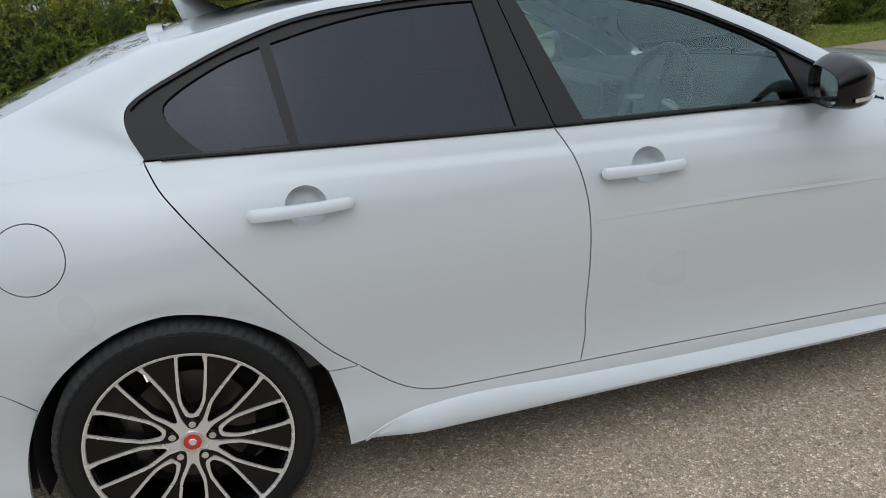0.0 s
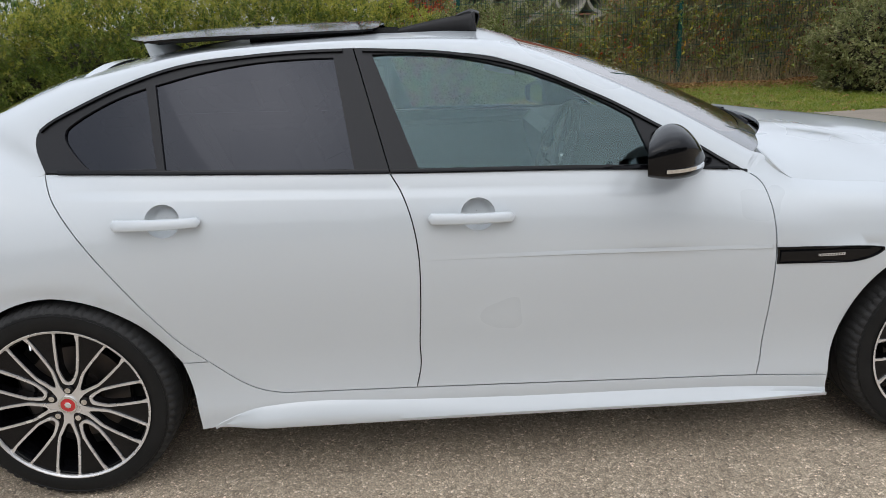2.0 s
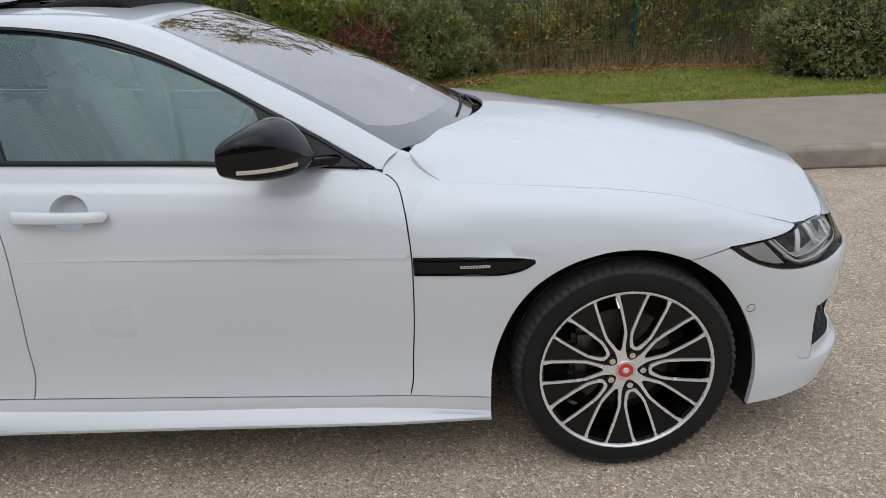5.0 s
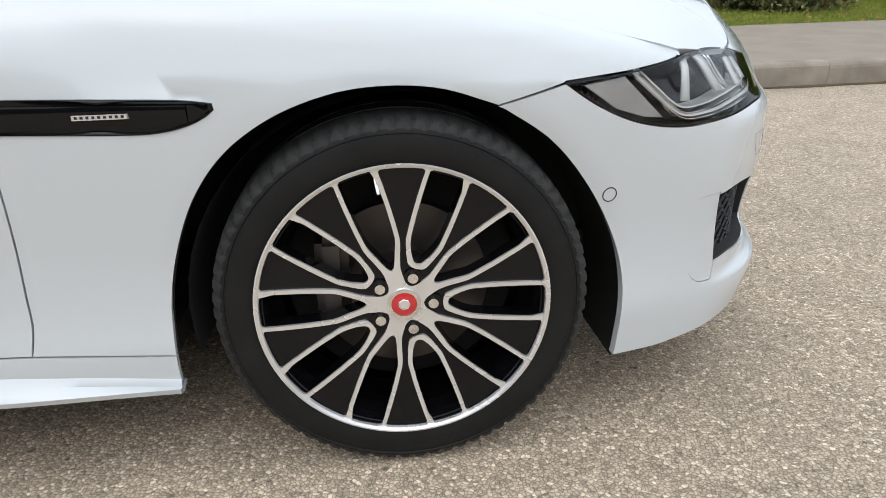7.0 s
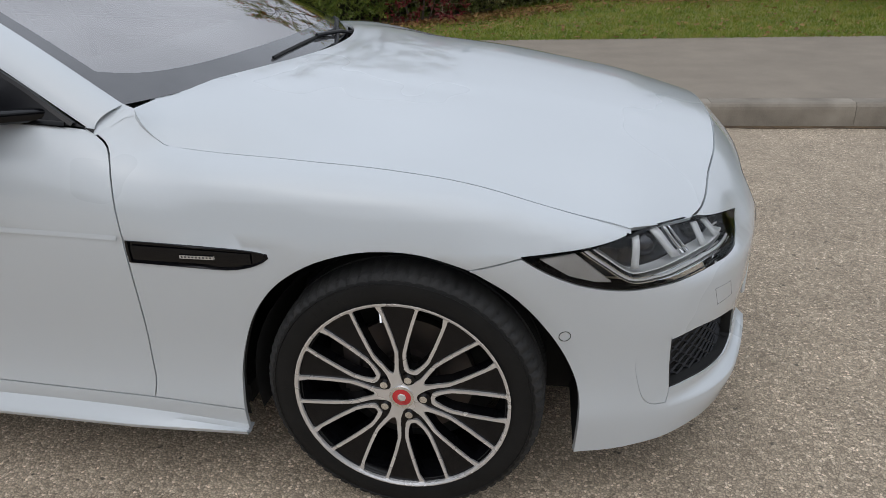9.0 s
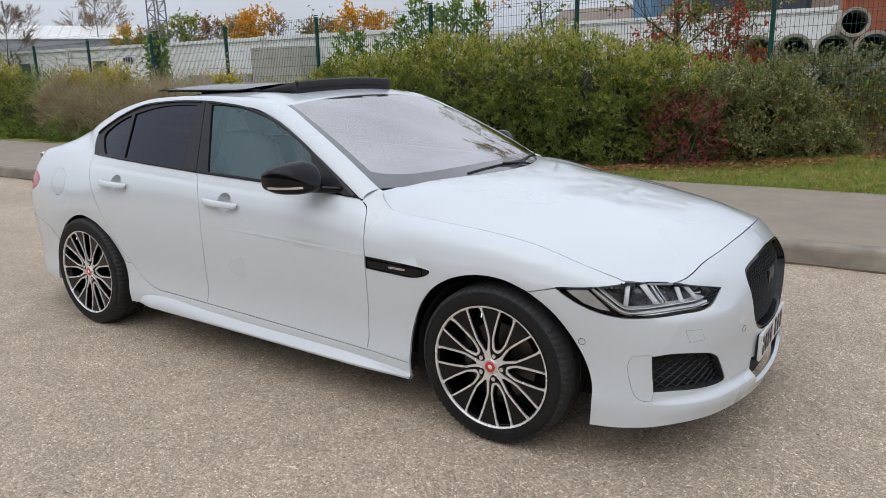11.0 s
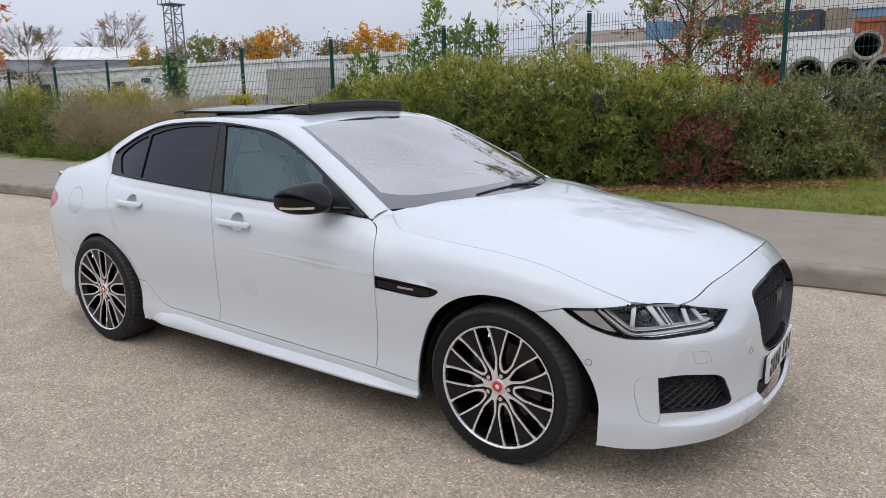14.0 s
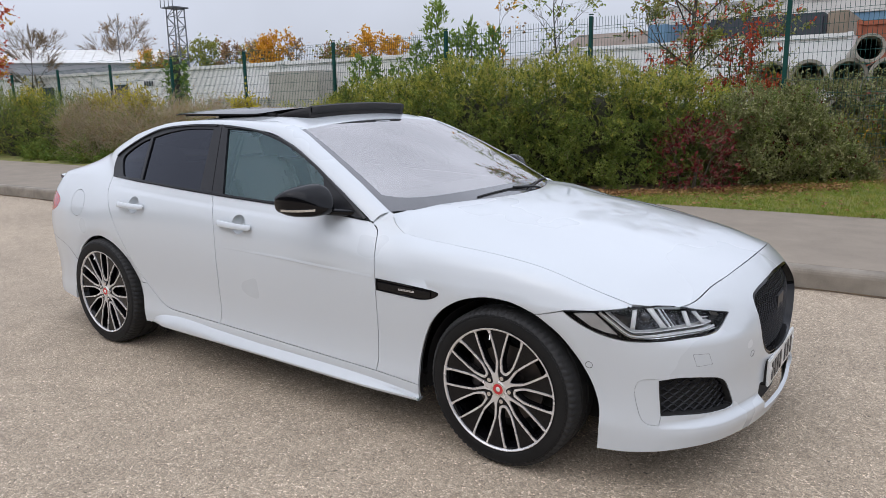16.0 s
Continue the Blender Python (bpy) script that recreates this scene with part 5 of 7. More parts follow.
# ---- cabin ----
part("bulkhead", box((2.2, 0, 0.68), (0.06, 1.5, 0.5), 0.02), CABIN, car)
rows = []
for y in np.linspace(-0.74, 0.74, 31):
    k = (y / 0.74) ** 2
    bin_ = 0.035 * math.exp(-((y + 0.36) / 0.2) ** 2)
    rows.append([(2.38 - 0.2 * k, y, 0.985 - 0.02 * k), (2.1 - 0.1 * k, y, 0.985), (1.86, y, 0.985 + bin_), (1.74, y, 0.975 + bin_), (1.70, y, 0.93), (1.72, y, 0.80), (1.78, y, 0.62)])
dash = loft("dashboard", rows, CABIN, car, "dark padded dashboard", flip=True)
part("screen", box((1.695, 0.0, 0.90), (0.02, 0.24, 0.13), 0.008), FRIT, dash)
part("centre_console", box((1.45, 0, 0.62), (0.8, 0.24, 0.2), 0.04), CABIN, car)
# steering wheel
bm = bmesh.new()
centre, tilt_m = Vector((1.645, -0.36, 0.945)), Matrix.Rotation(radians(-68), 4, "Y")
ring_pts = [centre + (tilt_m @ Vector((0.182 * math.cos(a), 0.182 * math.sin(a), 0))) for a in np.linspace(0, 2 * math.pi, 41)]
for a, b in zip(ring_pts, ring_pts[1:]):
    add_tube(bm, a, b, 0.0155, n=10)
wheel_rim = part("steering_wheel", bm, CABIN, car, "black three-spoke steering wheel")
part("airbag_cover", box(centre + Vector((0.02, 0, 0)), (0.13, 0.15, 0.05), 0.02, tilt_m), CABIN, wheel_rim)
for a in (0.1, math.pi - 0.1, math.pi / 2 * 3):
    p = centre + tilt_m @ Vector((0.17 * math.sin(a) * -1, 0.17 * math.cos(a), 0))
    part("wheel_spoke", tube(centre + Vector((0.02, 0, 0)), p, 0.016, 0.012, n=8), ALLOY if a < 4 else CABIN, wheel_rim)


def seat_at(x, y, width, back=0.62, head=1.20):
    seat = empty("car_seat")
    seat.parent = car
    part("cushion", box((x + 0.02, y, 0.52), (0.52, width, 0.16), 0.06), SEAT, seat)
    lean = Matrix.Rotation(radians(-22), 4, "Y")
    part("backrest", box((x - 0.33, y, 0.84), (0.15, width, back), 0.065, lean), SEAT, seat)
    part("bolster", box((x - 0.28, y - width / 2 + 0.05, 0.82), (0.16, 0.09, back * 0.8), 0.04, lean), SEAT, seat)
    part("bolster", box((x - 0.28, y + width / 2 - 0.05, 0.82), (0.16, 0.09, back * 0.8), 0.04, lean), SEAT, seat)
    part("headrest", box((x - 0.47, y, head), (0.10, 0.27, 0.19), 0.045, lean), SEAT, seat)


seat_at(1.22, -0.36, 0.5)
seat_at(1.22, 0.36, 0.5)
seat_at(0.42, -0.34, 0.6, 0.5, 1.10)
seat_at(0.42, 0.34, 0.6, 0.5, 1.10)
for k in (1, -1):
    part("door_card", box((1.6, -0.79 * k, 0.66), (1.05, 0.05, 0.56), 0.03), CABIN, car)
    part("door_card", box((0.62, -0.78 * k, 0.68), (0.85, 0.05, 0.56), 0.03), CABIN, car)
    part("belt_pillar", box((0.99, -0.68 * k, 1.12), (0.12, 0.05, 0.42), 0.02, Matrix.Rotation(radians(-24 * k), 4, "X")), CABIN, car)
rows = [[(x, y, float(roof_point(x, y)[2]) - 0.035 - 0.05 * (y / 0.58) ** 4) for y in np.linspace(-0.6, 0.6, 15)] for x in (0.0, 0.2, 0.45, 0.7)]
loft("headlining", rows, HEADLINER, car, "pale roof lining", flip=True)
rows = [[(x, y, float(roof_point(x, y)[2]) - 0.035 - 0.05 * (y / 0.58) ** 4) for y in np.linspace(-0.6, 0.6, 15)] for x in (1.37, 1.47)]
loft("headlining", rows, HEADLINER, car, "pale roof lining", flip=True)
part("parcel_shelf", box((-0.25, 0, 0.98), (0.55, 1.3, 0.04), 0.01), CABIN, car)


# ---- materials of the place ----
def asphalt_material():
    m = bpy.data.materials.new("worn_asphalt")
    m.use_nodes = True
    n, l = m.node_tree.nodes, m.node_tree.links
    b = n["Principled BSDF"]
    co = n.new("ShaderNodeTexCoord")
    stones, grit, stain, wide = (n.new("ShaderNodeTexVoronoi"), n.new("ShaderNodeTexVoronoi"), n.new("ShaderNodeTexNoise"), n.new("ShaderNodeTexNoise"))
    warp = n.new("ShaderNodeTexNoise")
    warp.inputs["Scale"].default_value = 60
    stones.inputs["Scale"].default_value, grit.inputs["Scale"].default_value = 118, 310
    stain.inputs["Scale"].default_value, stain.inputs["Detail"].default_value = 5, 6
    wide.inputs["Scale"].default_value, wide.inputs["Detail"].default_value = 0.5, 3
    off = n.new("ShaderNodeMixRGB")
    off.blend_type, off.inputs[0].default_value = "ADD", 0.005
    for t in (grit, stain, wide, warp):
        l.new(co.outputs["Object"], t.inputs["Vector"])
    l.new(co.outputs["Object"], off.inputs[1])
    l.new(warp.outputs["Color"], off.inputs[2])
    l.new(off.outputs[0], stones.inputs["Vector"])
    pick = n.new("ShaderNodeSeparateColor")
    l.new(stones.outputs["Color"], pick.inputs[0])
    ramp_ = n.new("ShaderNodeValToRGB")
    e = ramp_.color_ramp.elements
    e[0].position, e[0].color = 0.0, (0.29, 0.232, 0.168, 1)
    e[1].position, e[1].color = 1.0, (0.72, 0.60, 0.46, 1)
    for pos, c in ((0.25, (0.385, 0.309, 0.225, 1)), (0.6, (0.45, 0.362, 0.264, 1)), (0.86, (0.52, 0.422, 0.31, 1))):
        x = e.new(pos)
        x.color = c
    l.new(pick.outputs[0], ramp_.inputs[0])
    pick2 = n.new("ShaderNodeSeparateColor")
    l.new(grit.outputs["Color"], pick2.inputs[0])
    g = n.new("ShaderNodeMapRange")
    g.inputs["To Min"].default_value, g.inputs["To Max"].default_value = 0.8, 1.2
    l.new(pick2.outputs[0], g.inputs["Value"])
    s = n.new("ShaderNodeMapRange")
    s.inputs["From Min"].default_value, s.inputs["From Max"].default_value = 0.3, 0.7
    s.inputs["To Min"].default_value, s.inputs["To Max"].default_value = 0.9, 1.08
    l.new(stain.outputs["Fac"], s.inputs["Value"])
    w = n.new("ShaderNodeMapRange")
    w.inputs["From Min"].default_value, w.inputs["From Max"].default_value = 0.35, 0.65
    w.inputs["To Min"].default_value, w.inputs["To Max"].default_value = 0.92, 1.08
    l.new(wide.outputs["Fac"], w.inputs["Value"])
    last = ramp_.outputs[0]
    for k in (g, s, w):
        hsv = n.new("ShaderNodeHueSaturation")
        l.new(last, hsv.inputs["Color"])
        l.new(k.outputs[0], hsv.inputs["Value"])
        last = hsv.outputs[0]
    # dark binder in the joints between the stones
    joint = n.new("ShaderNodeTexVoronoi")
    joint.feature = "DISTANCE_TO_EDGE"
    joint.inputs["Scale"].default_value = 118
    l.new(off.outputs[0], joint.inputs["Vector"])
    jr = n.new("ShaderNodeMapRange")
    jr.inputs["From Min"].default_value, jr.inputs["From Max"].default_value = 0.02, 0.16
    jr.inputs["To Min"].default_value, jr.inputs["To Max"].default_value = 0.5, 1.1
    l.new(joint.outputs["Distance"], jr.inputs["Value"])
    hsv = n.new("ShaderNodeHueSaturation")
    l.new(last, hsv.inputs["Color"])
    l.new(jr.outputs[0], hsv.inputs["Value"])
    last = hsv.outputs[0]
    # sparse dark specks
    speck = n.new("ShaderNodeTexNoise")
    speck.inputs["Scale"].default_value = 34
    l.new(co.outputs["Object"], speck.inputs["Vector"])
    sr = n.new("ShaderNodeMapRange")
    sr.inputs["From Min"].default_value, sr.inputs["From Max"].default_value = 0.68, 0.73
    sr.inputs["To Max"].default_value = 0.75
    l.new(speck.outputs["Fac"], sr.inputs["Value"])
    dark = n.new("ShaderNodeMix")
    dark.data_type = "RGBA"
    dark.inputs["B"].default_value = (0.06, 0.052, 0.043, 1)
    l.new(sr.outputs[0], dark.inputs["Factor"])
    l.new(last, dark.inputs["A"])
    l.new(dark.outputs["Result"], b.inputs["Base Color"])
    b.inputs["Roughness"].default_value = 0.88
    bp = n.new("ShaderNodeBump")
    bp.inputs["Strength"].default_value, bp.inputs["Distance"].default_value = 0.8, 0.003
    inv = n.new("ShaderNodeMath")
    inv.operation = "SUBTRACT"
    inv.inputs[0].default_value = 1.0
    l.new(stones.outputs["Distance"], inv.inputs[1])
    l.new(inv.outputs[0], bp.inputs["Height"])
    l.new(bp.outputs[0], b.inputs["Normal"])
    return m


def leaf_material(name, *colours, rough=0.5, shine=0.25):
    """Leaves: colour by leaf, patches by place, light passing through."""
    m = bpy.data.materials.new(name)
    m.use_nodes = True
    n, l = m.node_tree.nodes, m.node_tree.links
    b = n["Principled BSDF"]
    geo, co, no = n.new("ShaderNodeNewGeometry"), n.new("ShaderNodeTexCoord"), n.new("ShaderNodeTexNoise")
    no.inputs["Scale"].default_value, no.inputs["Detail"].default_value = 5.0, 4
    l.new(co.outputs["Object"], no.inputs["Vector"])
    mix = n.new("ShaderNodeMath")
    mix.operation = "MULTIPLY_ADD"
    mix.inputs[1].default_value = 0.38
    l.new(geo.outputs["Random Per Island"], mix.inputs[0])
    half = n.new("ShaderNodeMapRange")
    half.inputs["From Min"].default_value, half.inputs["From Max"].default_value = 0.3, 0.7
    half.inputs["To Max"].default_value = 0.62
    l.new(no.outputs["Fac"], half.inputs["Value"])
    l.new(half.outputs[0], mix.inputs[2])
    r = n.new("ShaderNodeValToRGB")
    e = r.color_ramp.elements
    e[0].color, e[1].color = (*colours[0], 1), (*colours[-1], 1)
    for i, c in enumerate(colours[1:-1], 1):
        x = e.new(i / (len(colours) - 1))
        x.color = (*c, 1)
    l.new(mix.outputs[0], r.inputs[0])
    l.new(r.outputs[0], b.inputs["Base Color"])
    b.inputs["Roughness"].default_value, b.inputs["Specular IOR Level"].default_value = rough, shine
    tr, ms = n.new("ShaderNodeBsdfTranslucent"), n.new("ShaderNodeMixShader")
    l.new(r.outputs[0], tr.inputs["Color"])
    ms.inputs[0].default_value = 0.28
    out = n["Material Output"]
    l.new(b.outputs[0], ms.inputs[1])
    l.new(tr.outputs[0], ms.inputs[2])
    l.new(ms.outputs[0], out.inputs["Surface"])
    return m


ASPHALT = asphalt_material()
FOOTWAY = material("footway_asphalt", (0.23, 0.192, 0.15), 0.9, second=(0.29, 0.243, 0.19), scale=3.5, fine=210, bump=0.002)
CONCRETE = material("kerb_concrete", (0.19, 0.163, 0.13), 0.9, second=(0.33, 0.29, 0.235), scale=5, fine=150, bump=0.0015, vary=0.08)
SOIL = material("leaf_litter_soil", (0.075, 0.05, 0.03), 0.95, second=(0.17, 0.115, 0.062), scale=5, fine=60, bump=0.012)
TURF = material("turf", (0.12, 0.14, 0.026), 0.95, second=(0.25, 0.22, 0.07), scale=1.6, fine=45, bump=0.01)
GRAVEL = material("yard_gravel", (0.2, 0.185, 0.165), 0.95, second=(0.3, 0.285, 0.26), scale=0.6, fine=30, bump=0.01)
FENCE = material("green_fence_paint", (0.004, 0.05, 0.04), 0.55, 0.0, 0.0, second=(0.006, 0.065, 0.052), scale=4, spec=0.25)
# near-black: the shade deep between the leaves is put into this colour
SHADE_CORE = material("hedge_inside_shade", (0.02, 0.024, 0.008), 0.95, second=(0.045, 0.04, 0.018), scale=9, fine=60, bump=0.02)
STEMS = material("tangled_dry_stems", (0.13, 0.1, 0.055), 0.95, second=(0.3, 0.24, 0.13), scale=7, fine=70, bump=0.03)
STRAW = material("dry_straw", (0.3, 0.22, 0.11), 0.9, second=(0.42, 0.33, 0.18), scale=9)
BARK = material("bark", (0.055, 0.042, 0.03), 0.9, second=(0.11, 0.09, 0.065), scale=14, fine=90, bump=0.004)
TWIG = material("brown_twigs", (0.19, 0.14, 0.09), 0.9, second=(0.28, 0.215, 0.145), scale=6)
PALE_TWIG = material("pale_brown_twigs", (0.38, 0.3, 0.21), 0.9, second=(0.54, 0.45, 0.33), scale=6)
WHITE_STEEL = material("white_container_paint", (0.76, 0.76, 0.74), 0.55, second=(0.64, 0.63, 0.6), scale=0.9, fine=6)
GREY_STEEL = material("grey_cladding", (0.3, 0.31, 0.32), 0.5, second=(0.36, 0.37, 0.38), scale=0.6)
BLUE_STEEL = material("blue_cladding", (0.1, 0.2, 0.3), 0.5, second=(0.13, 0.24, 0.34), scale=0.7)
CREAM = material("cream_cladding", (0.6, 0.58, 0.54), 0.6, second=(0.52, 0.5, 0.46), scale=0.7)
BROWN_ROOF = material("brown_roof_sheets", (0.17, 0.13, 0.1), 0.8, second=(0.25, 0.2, 0.16), scale=0.8)
RUST = material("rust_red_paint", (0.32, 0.085, 0.035), 0.6, second=(0.24, 0.07, 0.035), scale=1.3)
TAN = material("weathered_tan_panel", (0.3, 0.24, 0.17), 0.8, second=(0.2, 0.16, 0.12), scale=1.5)
NAVY = material("dark_tank_steel", (0.03, 0.035, 0.045), 0.6, second=(0.045, 0.05, 0.06), scale=1.2)
PIPE = material("pipe_concrete", (0.42, 0.39, 0.33), 0.9, second=(0.3, 0.28, 0.24), scale=3, fine=40, bump=0.004)
BLOCK = material("grey_block_concrete", (0.33, 0.315, 0.28), 0.9, second=(0.42, 0.4, 0.36), scale=1.5, fine=30, bump=0.004)
MAST = material("galvanised_steel", (0.13, 0.14, 0.15), 0.6, 0.3, second=(0.18, 0.19, 0.2))
HEDGE_LEAF = leaf_material("small_hedge_leaves", (0.036, 0.06, 0.012), (0.105, 0.155, 0.028), (0.215, 0.265, 0.05), (0.42, 0.43, 0.1))
# yellowish young leaves, with the brightness of the lit hedge top painted in
TIP_LEAF = leaf_material("yellowish_lit_hedge_tips", (0.17, 0.185, 0.026), (0.33, 0.34, 0.05), (0.47, 0.45, 0.085), (0.58, 0.51, 0.13))
DARK_LEAF = leaf_material("dull_shrub_leaves", (0.065, 0.08, 0.025), (0.18, 0.205, 0.07), (0.34, 0.345, 0.145), (0.56, 0.53, 0.28))
LAUREL = leaf_material("laurel_leaves", (0.09, 0.16, 0.028), (0.2, 0.3, 0.05), (0.36, 0.44, 0.085), rough=0.35, shine=0.5)
RED_LEAF = leaf_material("red_autumn_leaves", (0.07, 0.012, 0.013), (0.15, 0.022, 0.022), (0.27, 0.045, 0.035))
BRIGHT_RED = leaf_material("bright_red_leaves", (0.34, 0.045, 0.022), (0.56, 0.09, 0.04), (0.66, 0.2, 0.075))
GOLD_LEAF = leaf_material("golden_autumn_leaves", (0.456, 0.204, 0.018), (0.660, 0.336, 0.030), (0.600, 0.408, 0.060))
YELLOW_LEAF = leaf_material("yellowing_leaves", (0.208, 0.195, 0.026), (0.442, 0.377, 0.046), (0.650, 0.546, 0.078))
BROWN_LEAF = leaf_material("brown_leaves", (0.160, 0.088, 0.040), (0.304, 0.160, 0.064), (0.480, 0.304, 0.128))
GRASS = leaf_material("grass_blades", (0.075, 0.135, 0.018), (0.17, 0.24, 0.032), (0.29, 0.31, 0.055), (0.44, 0.37, 0.13))
OLIVE_LEAF = leaf_material("olive_tree_leaves", (0.11, 0.14, 0.024), (0.25, 0.27, 0.05), (0.42, 0.38, 0.085))

# ---- ground, road, kerb, footway, verge ----
rng = np.random.default_rng(7)
KERB_Y, TURN = 2.73, 0.034


def turned(ob):
    """Swings a straight strip to the slight angle that the kerb makes with the car."""
    ob.matrix_world = pose(3.5, KERB_Y, 0, rz=math.degrees(TURN)) @ pose(-3.5, -KERB_Y, 0) @ ob.matrix_world
    return ob


tagged(part("ground", box((0, 207, 0.0), (900, 403.4, 0.2)), GRAVEL), "pale gravel yard reaching the horizon", "ground", kind="structure")
tagged(part("road", box((0, -146.0, -0.05), (900, 302.4, 0.1)), ASPHALT), "pale worn asphalt road with exposed stones", "road", kind="structure")
kerb = tagged(empty("kerb"), "row of weathered concrete kerbstones along the road", "kerb", kind="structure")
kerb_meshes = []
for j in range(3):
    section = [(0, -0.08), (0.001 * j, 0.118), (0.004, 0.137), (0.013, 0.152), (0.026, 0.160 + 0.001 * j), (0.045, 0.162), (0.145, 0.161), (0.145, -0.08)]
    verts = [(x, y, z) for x in (-0.4555, 0.4555) for y, z in section]
    m = len(section)
    faces = [(i, i + 1, m + i + 1, m + i) for i in range(m - 1)] + [tuple(range(m))[::-1], tuple(range(m, 2 * m))]
    ob = mesh_object("kerbstone", verts, faces, CONCRETE, kerb)
    kerb_meshes.append(ob.data)
    ob.location = (-21.0 + 0.914 * j, KERB_Y + 0.002 * j, 0)
for i in range(3, 48):
    ob = new("kerbstone", kerb_meshes[i % 3])
    ob.parent = kerb
    ob.location = (-21.0 + 0.914 * i, KERB_Y + float(rng.uniform(-0.003, 0.003)), 0)
for x0, x1 in ((-450, -21.5), (22.4, 450)):
    part("kerb_run", box(((x0 + x1) / 2, KERB_Y + 0.0725, 0.041), (x1 - x0, 0.145, 0.242), 0.01), CONCRETE, kerb)
rows = [[(x, KERB_Y - 0.02 - 0.035 * (0.5 + 0.5 * math.sin(x * 7.3) * math.sin(x * 2.9 + 1)), 0.004), (x, KERB_Y - 0.01, 0.007), (x, KERB_Y + 0.03, 0.012)] for x in np.linspace(-21, 22, 700)]
tagged(turned(loft("gutter_dirt", rows, SOIL, flip=True)), "dark dirt and grit along the kerb foot", "dirt", kind="structure")
turned(kerb)
tagged(turned(part("pavement", box((0, 4.197, 0.0305), (900, 2.626, 0.257), 0.004), FOOTWAY)), "brown-grey asphalt footway behind the kerb", "pavement", kind="structure")


def verge_z(x, y):
    x, y = np.asarray(x, float), np.asarray(y, float)
    return 0.147 + 0.085 * ramp(5.5, 9.5, y) + 0.012 * np.sin(x * 2.1 + y) + 0.008 * np.sin(x * 5.3 - y * 3)


xs, ys = np.linspace(-60, 60, 241), np.r_[np.linspace(5.44, 10.5, 26), 14]
verts = [(x, y + TURN * (x - 3.5) * float(ramp(7.5, 5.44, y)), float(verge_z(x, y)) - (0.12 if y < 5.45 or y > 13 else 0)) for x in xs for y in ys]
m = len(ys)
faces = [(i * m + j, (i + 1) * m + j, (i + 1) * m + j + 1, i * m + j + 1) for i in range(len(xs) - 1) for j in range(m - 1)]
tagged(mesh_object("verge", verts, faces, TURF, smooth=True), "mown grass verge with fallen leaves", "grass verge", kind="structure")


def leaves(name, base, axis, face, length, width, mat, parent=None, fold=0.15):
    """Many small pointed leaves as one mesh: base points, leaf directions, face normals."""
    n = len(base)
    axis = axis / np.maximum(np.linalg.norm(axis, axis=1), 1e-9)[:, None]
    side = np.cross(axis, face)
    side /= np.maximum(np.linalg.norm(side, axis=1), 1e-9)[:, None]
    up = np.cross(side, axis)
    L, W = np.broadcast_to(length, n)[:, None], np.broadcast_to(width, n)[:, None]
    v = np.empty((n, 4, 3))
    v[:, 0] = base
    v[:, 1] = base + axis * L * 0.5 + side * W * 0.5 + up * W * fold
    v[:, 2] = base + axis * L
    v[:, 3] = base + axis * L * 0.5 - side * W * 0.5 + up * W * fold
    me = bpy.data.meshes.new(name)
    me.vertices.add(4 * n)
    me.vertices.foreach_set("co", v.ravel())
    me.loops.add(6 * n)
    idx = (np.arange(n)[:, None] * 4 + np.array([0, 1, 2, 0, 2, 3])).ravel()
    me.loops.foreach_set("vertex_index", idx.astype(np.int32))
    me.polygons.add(2 * n)
    me.polygons.foreach_set("loop_start", (np.arange(2 * n) * 3).astype(np.int32))
    me.polygons.foreach_set("loop_total", np.full(2 * n, 3, np.int32))
    me.update(calc_edges=True)
    me.validate()
    me.materials.append(mat)
    ob = new(name, me)
    if parent is not None:
        ob.parent = parent
    return ob


def unit(a):
    return a / np.maximum(np.linalg.norm(a, axis=-1, keepdims=True), 1e-9)


def sprays(base, out, count, length, droop=0.0, spread=0.6):
    """Leaf places along little shoots: for each shoot count leaves."""
    n = len(base)
    d = unit(out + rng.normal(0, spread, (n, 3)))
    ln = length * rng.uniform(0.5, 1.2, n) * np.where(rng.random(n) < 0.12, 1.7, 1.0)
    t = rng.uniform(0.05, 1.0, (n, count))
    p = base[:, None] + d[:, None] * (ln[:, None] * t)[..., None]
    p[..., 2] -= droop * (t * ln[:, None]) ** 2
    ax = unit(d[:, None] * 0.7 + rng.normal(0, 0.6, (n, count, 3)))
    return p.reshape(-1, 3), ax.reshape(-1, 3), unit(rng.normal(0, 0.6, (n * count, 3)) + np.array([0, 0, 0.8])), base, d, ln


def shoots(name, base, d, ln, r, mat, parent):
    """Thin shoots as slim three-cornered needles, one mesh."""
    n = len(base)
    a = unit(np.cross(d, np.array([0.3, 0.2, 0.9])))
    b = np.cross(d, a)
    v = np.stack([base + a * r, base - a * 0.5 * r + b * 0.87 * r, base - a * 0.5 * r - b * 0.87 * r, base + d * ln[:, None]], 1).reshape(-1, 3)
    f = (np.arange(n)[:, None, None] * 4 + np.array([[0, 1, 3], [1, 2, 3], [2, 0, 3]])).reshape(-1, 3)
    return mesh_object(name, v, f, mat, parent)


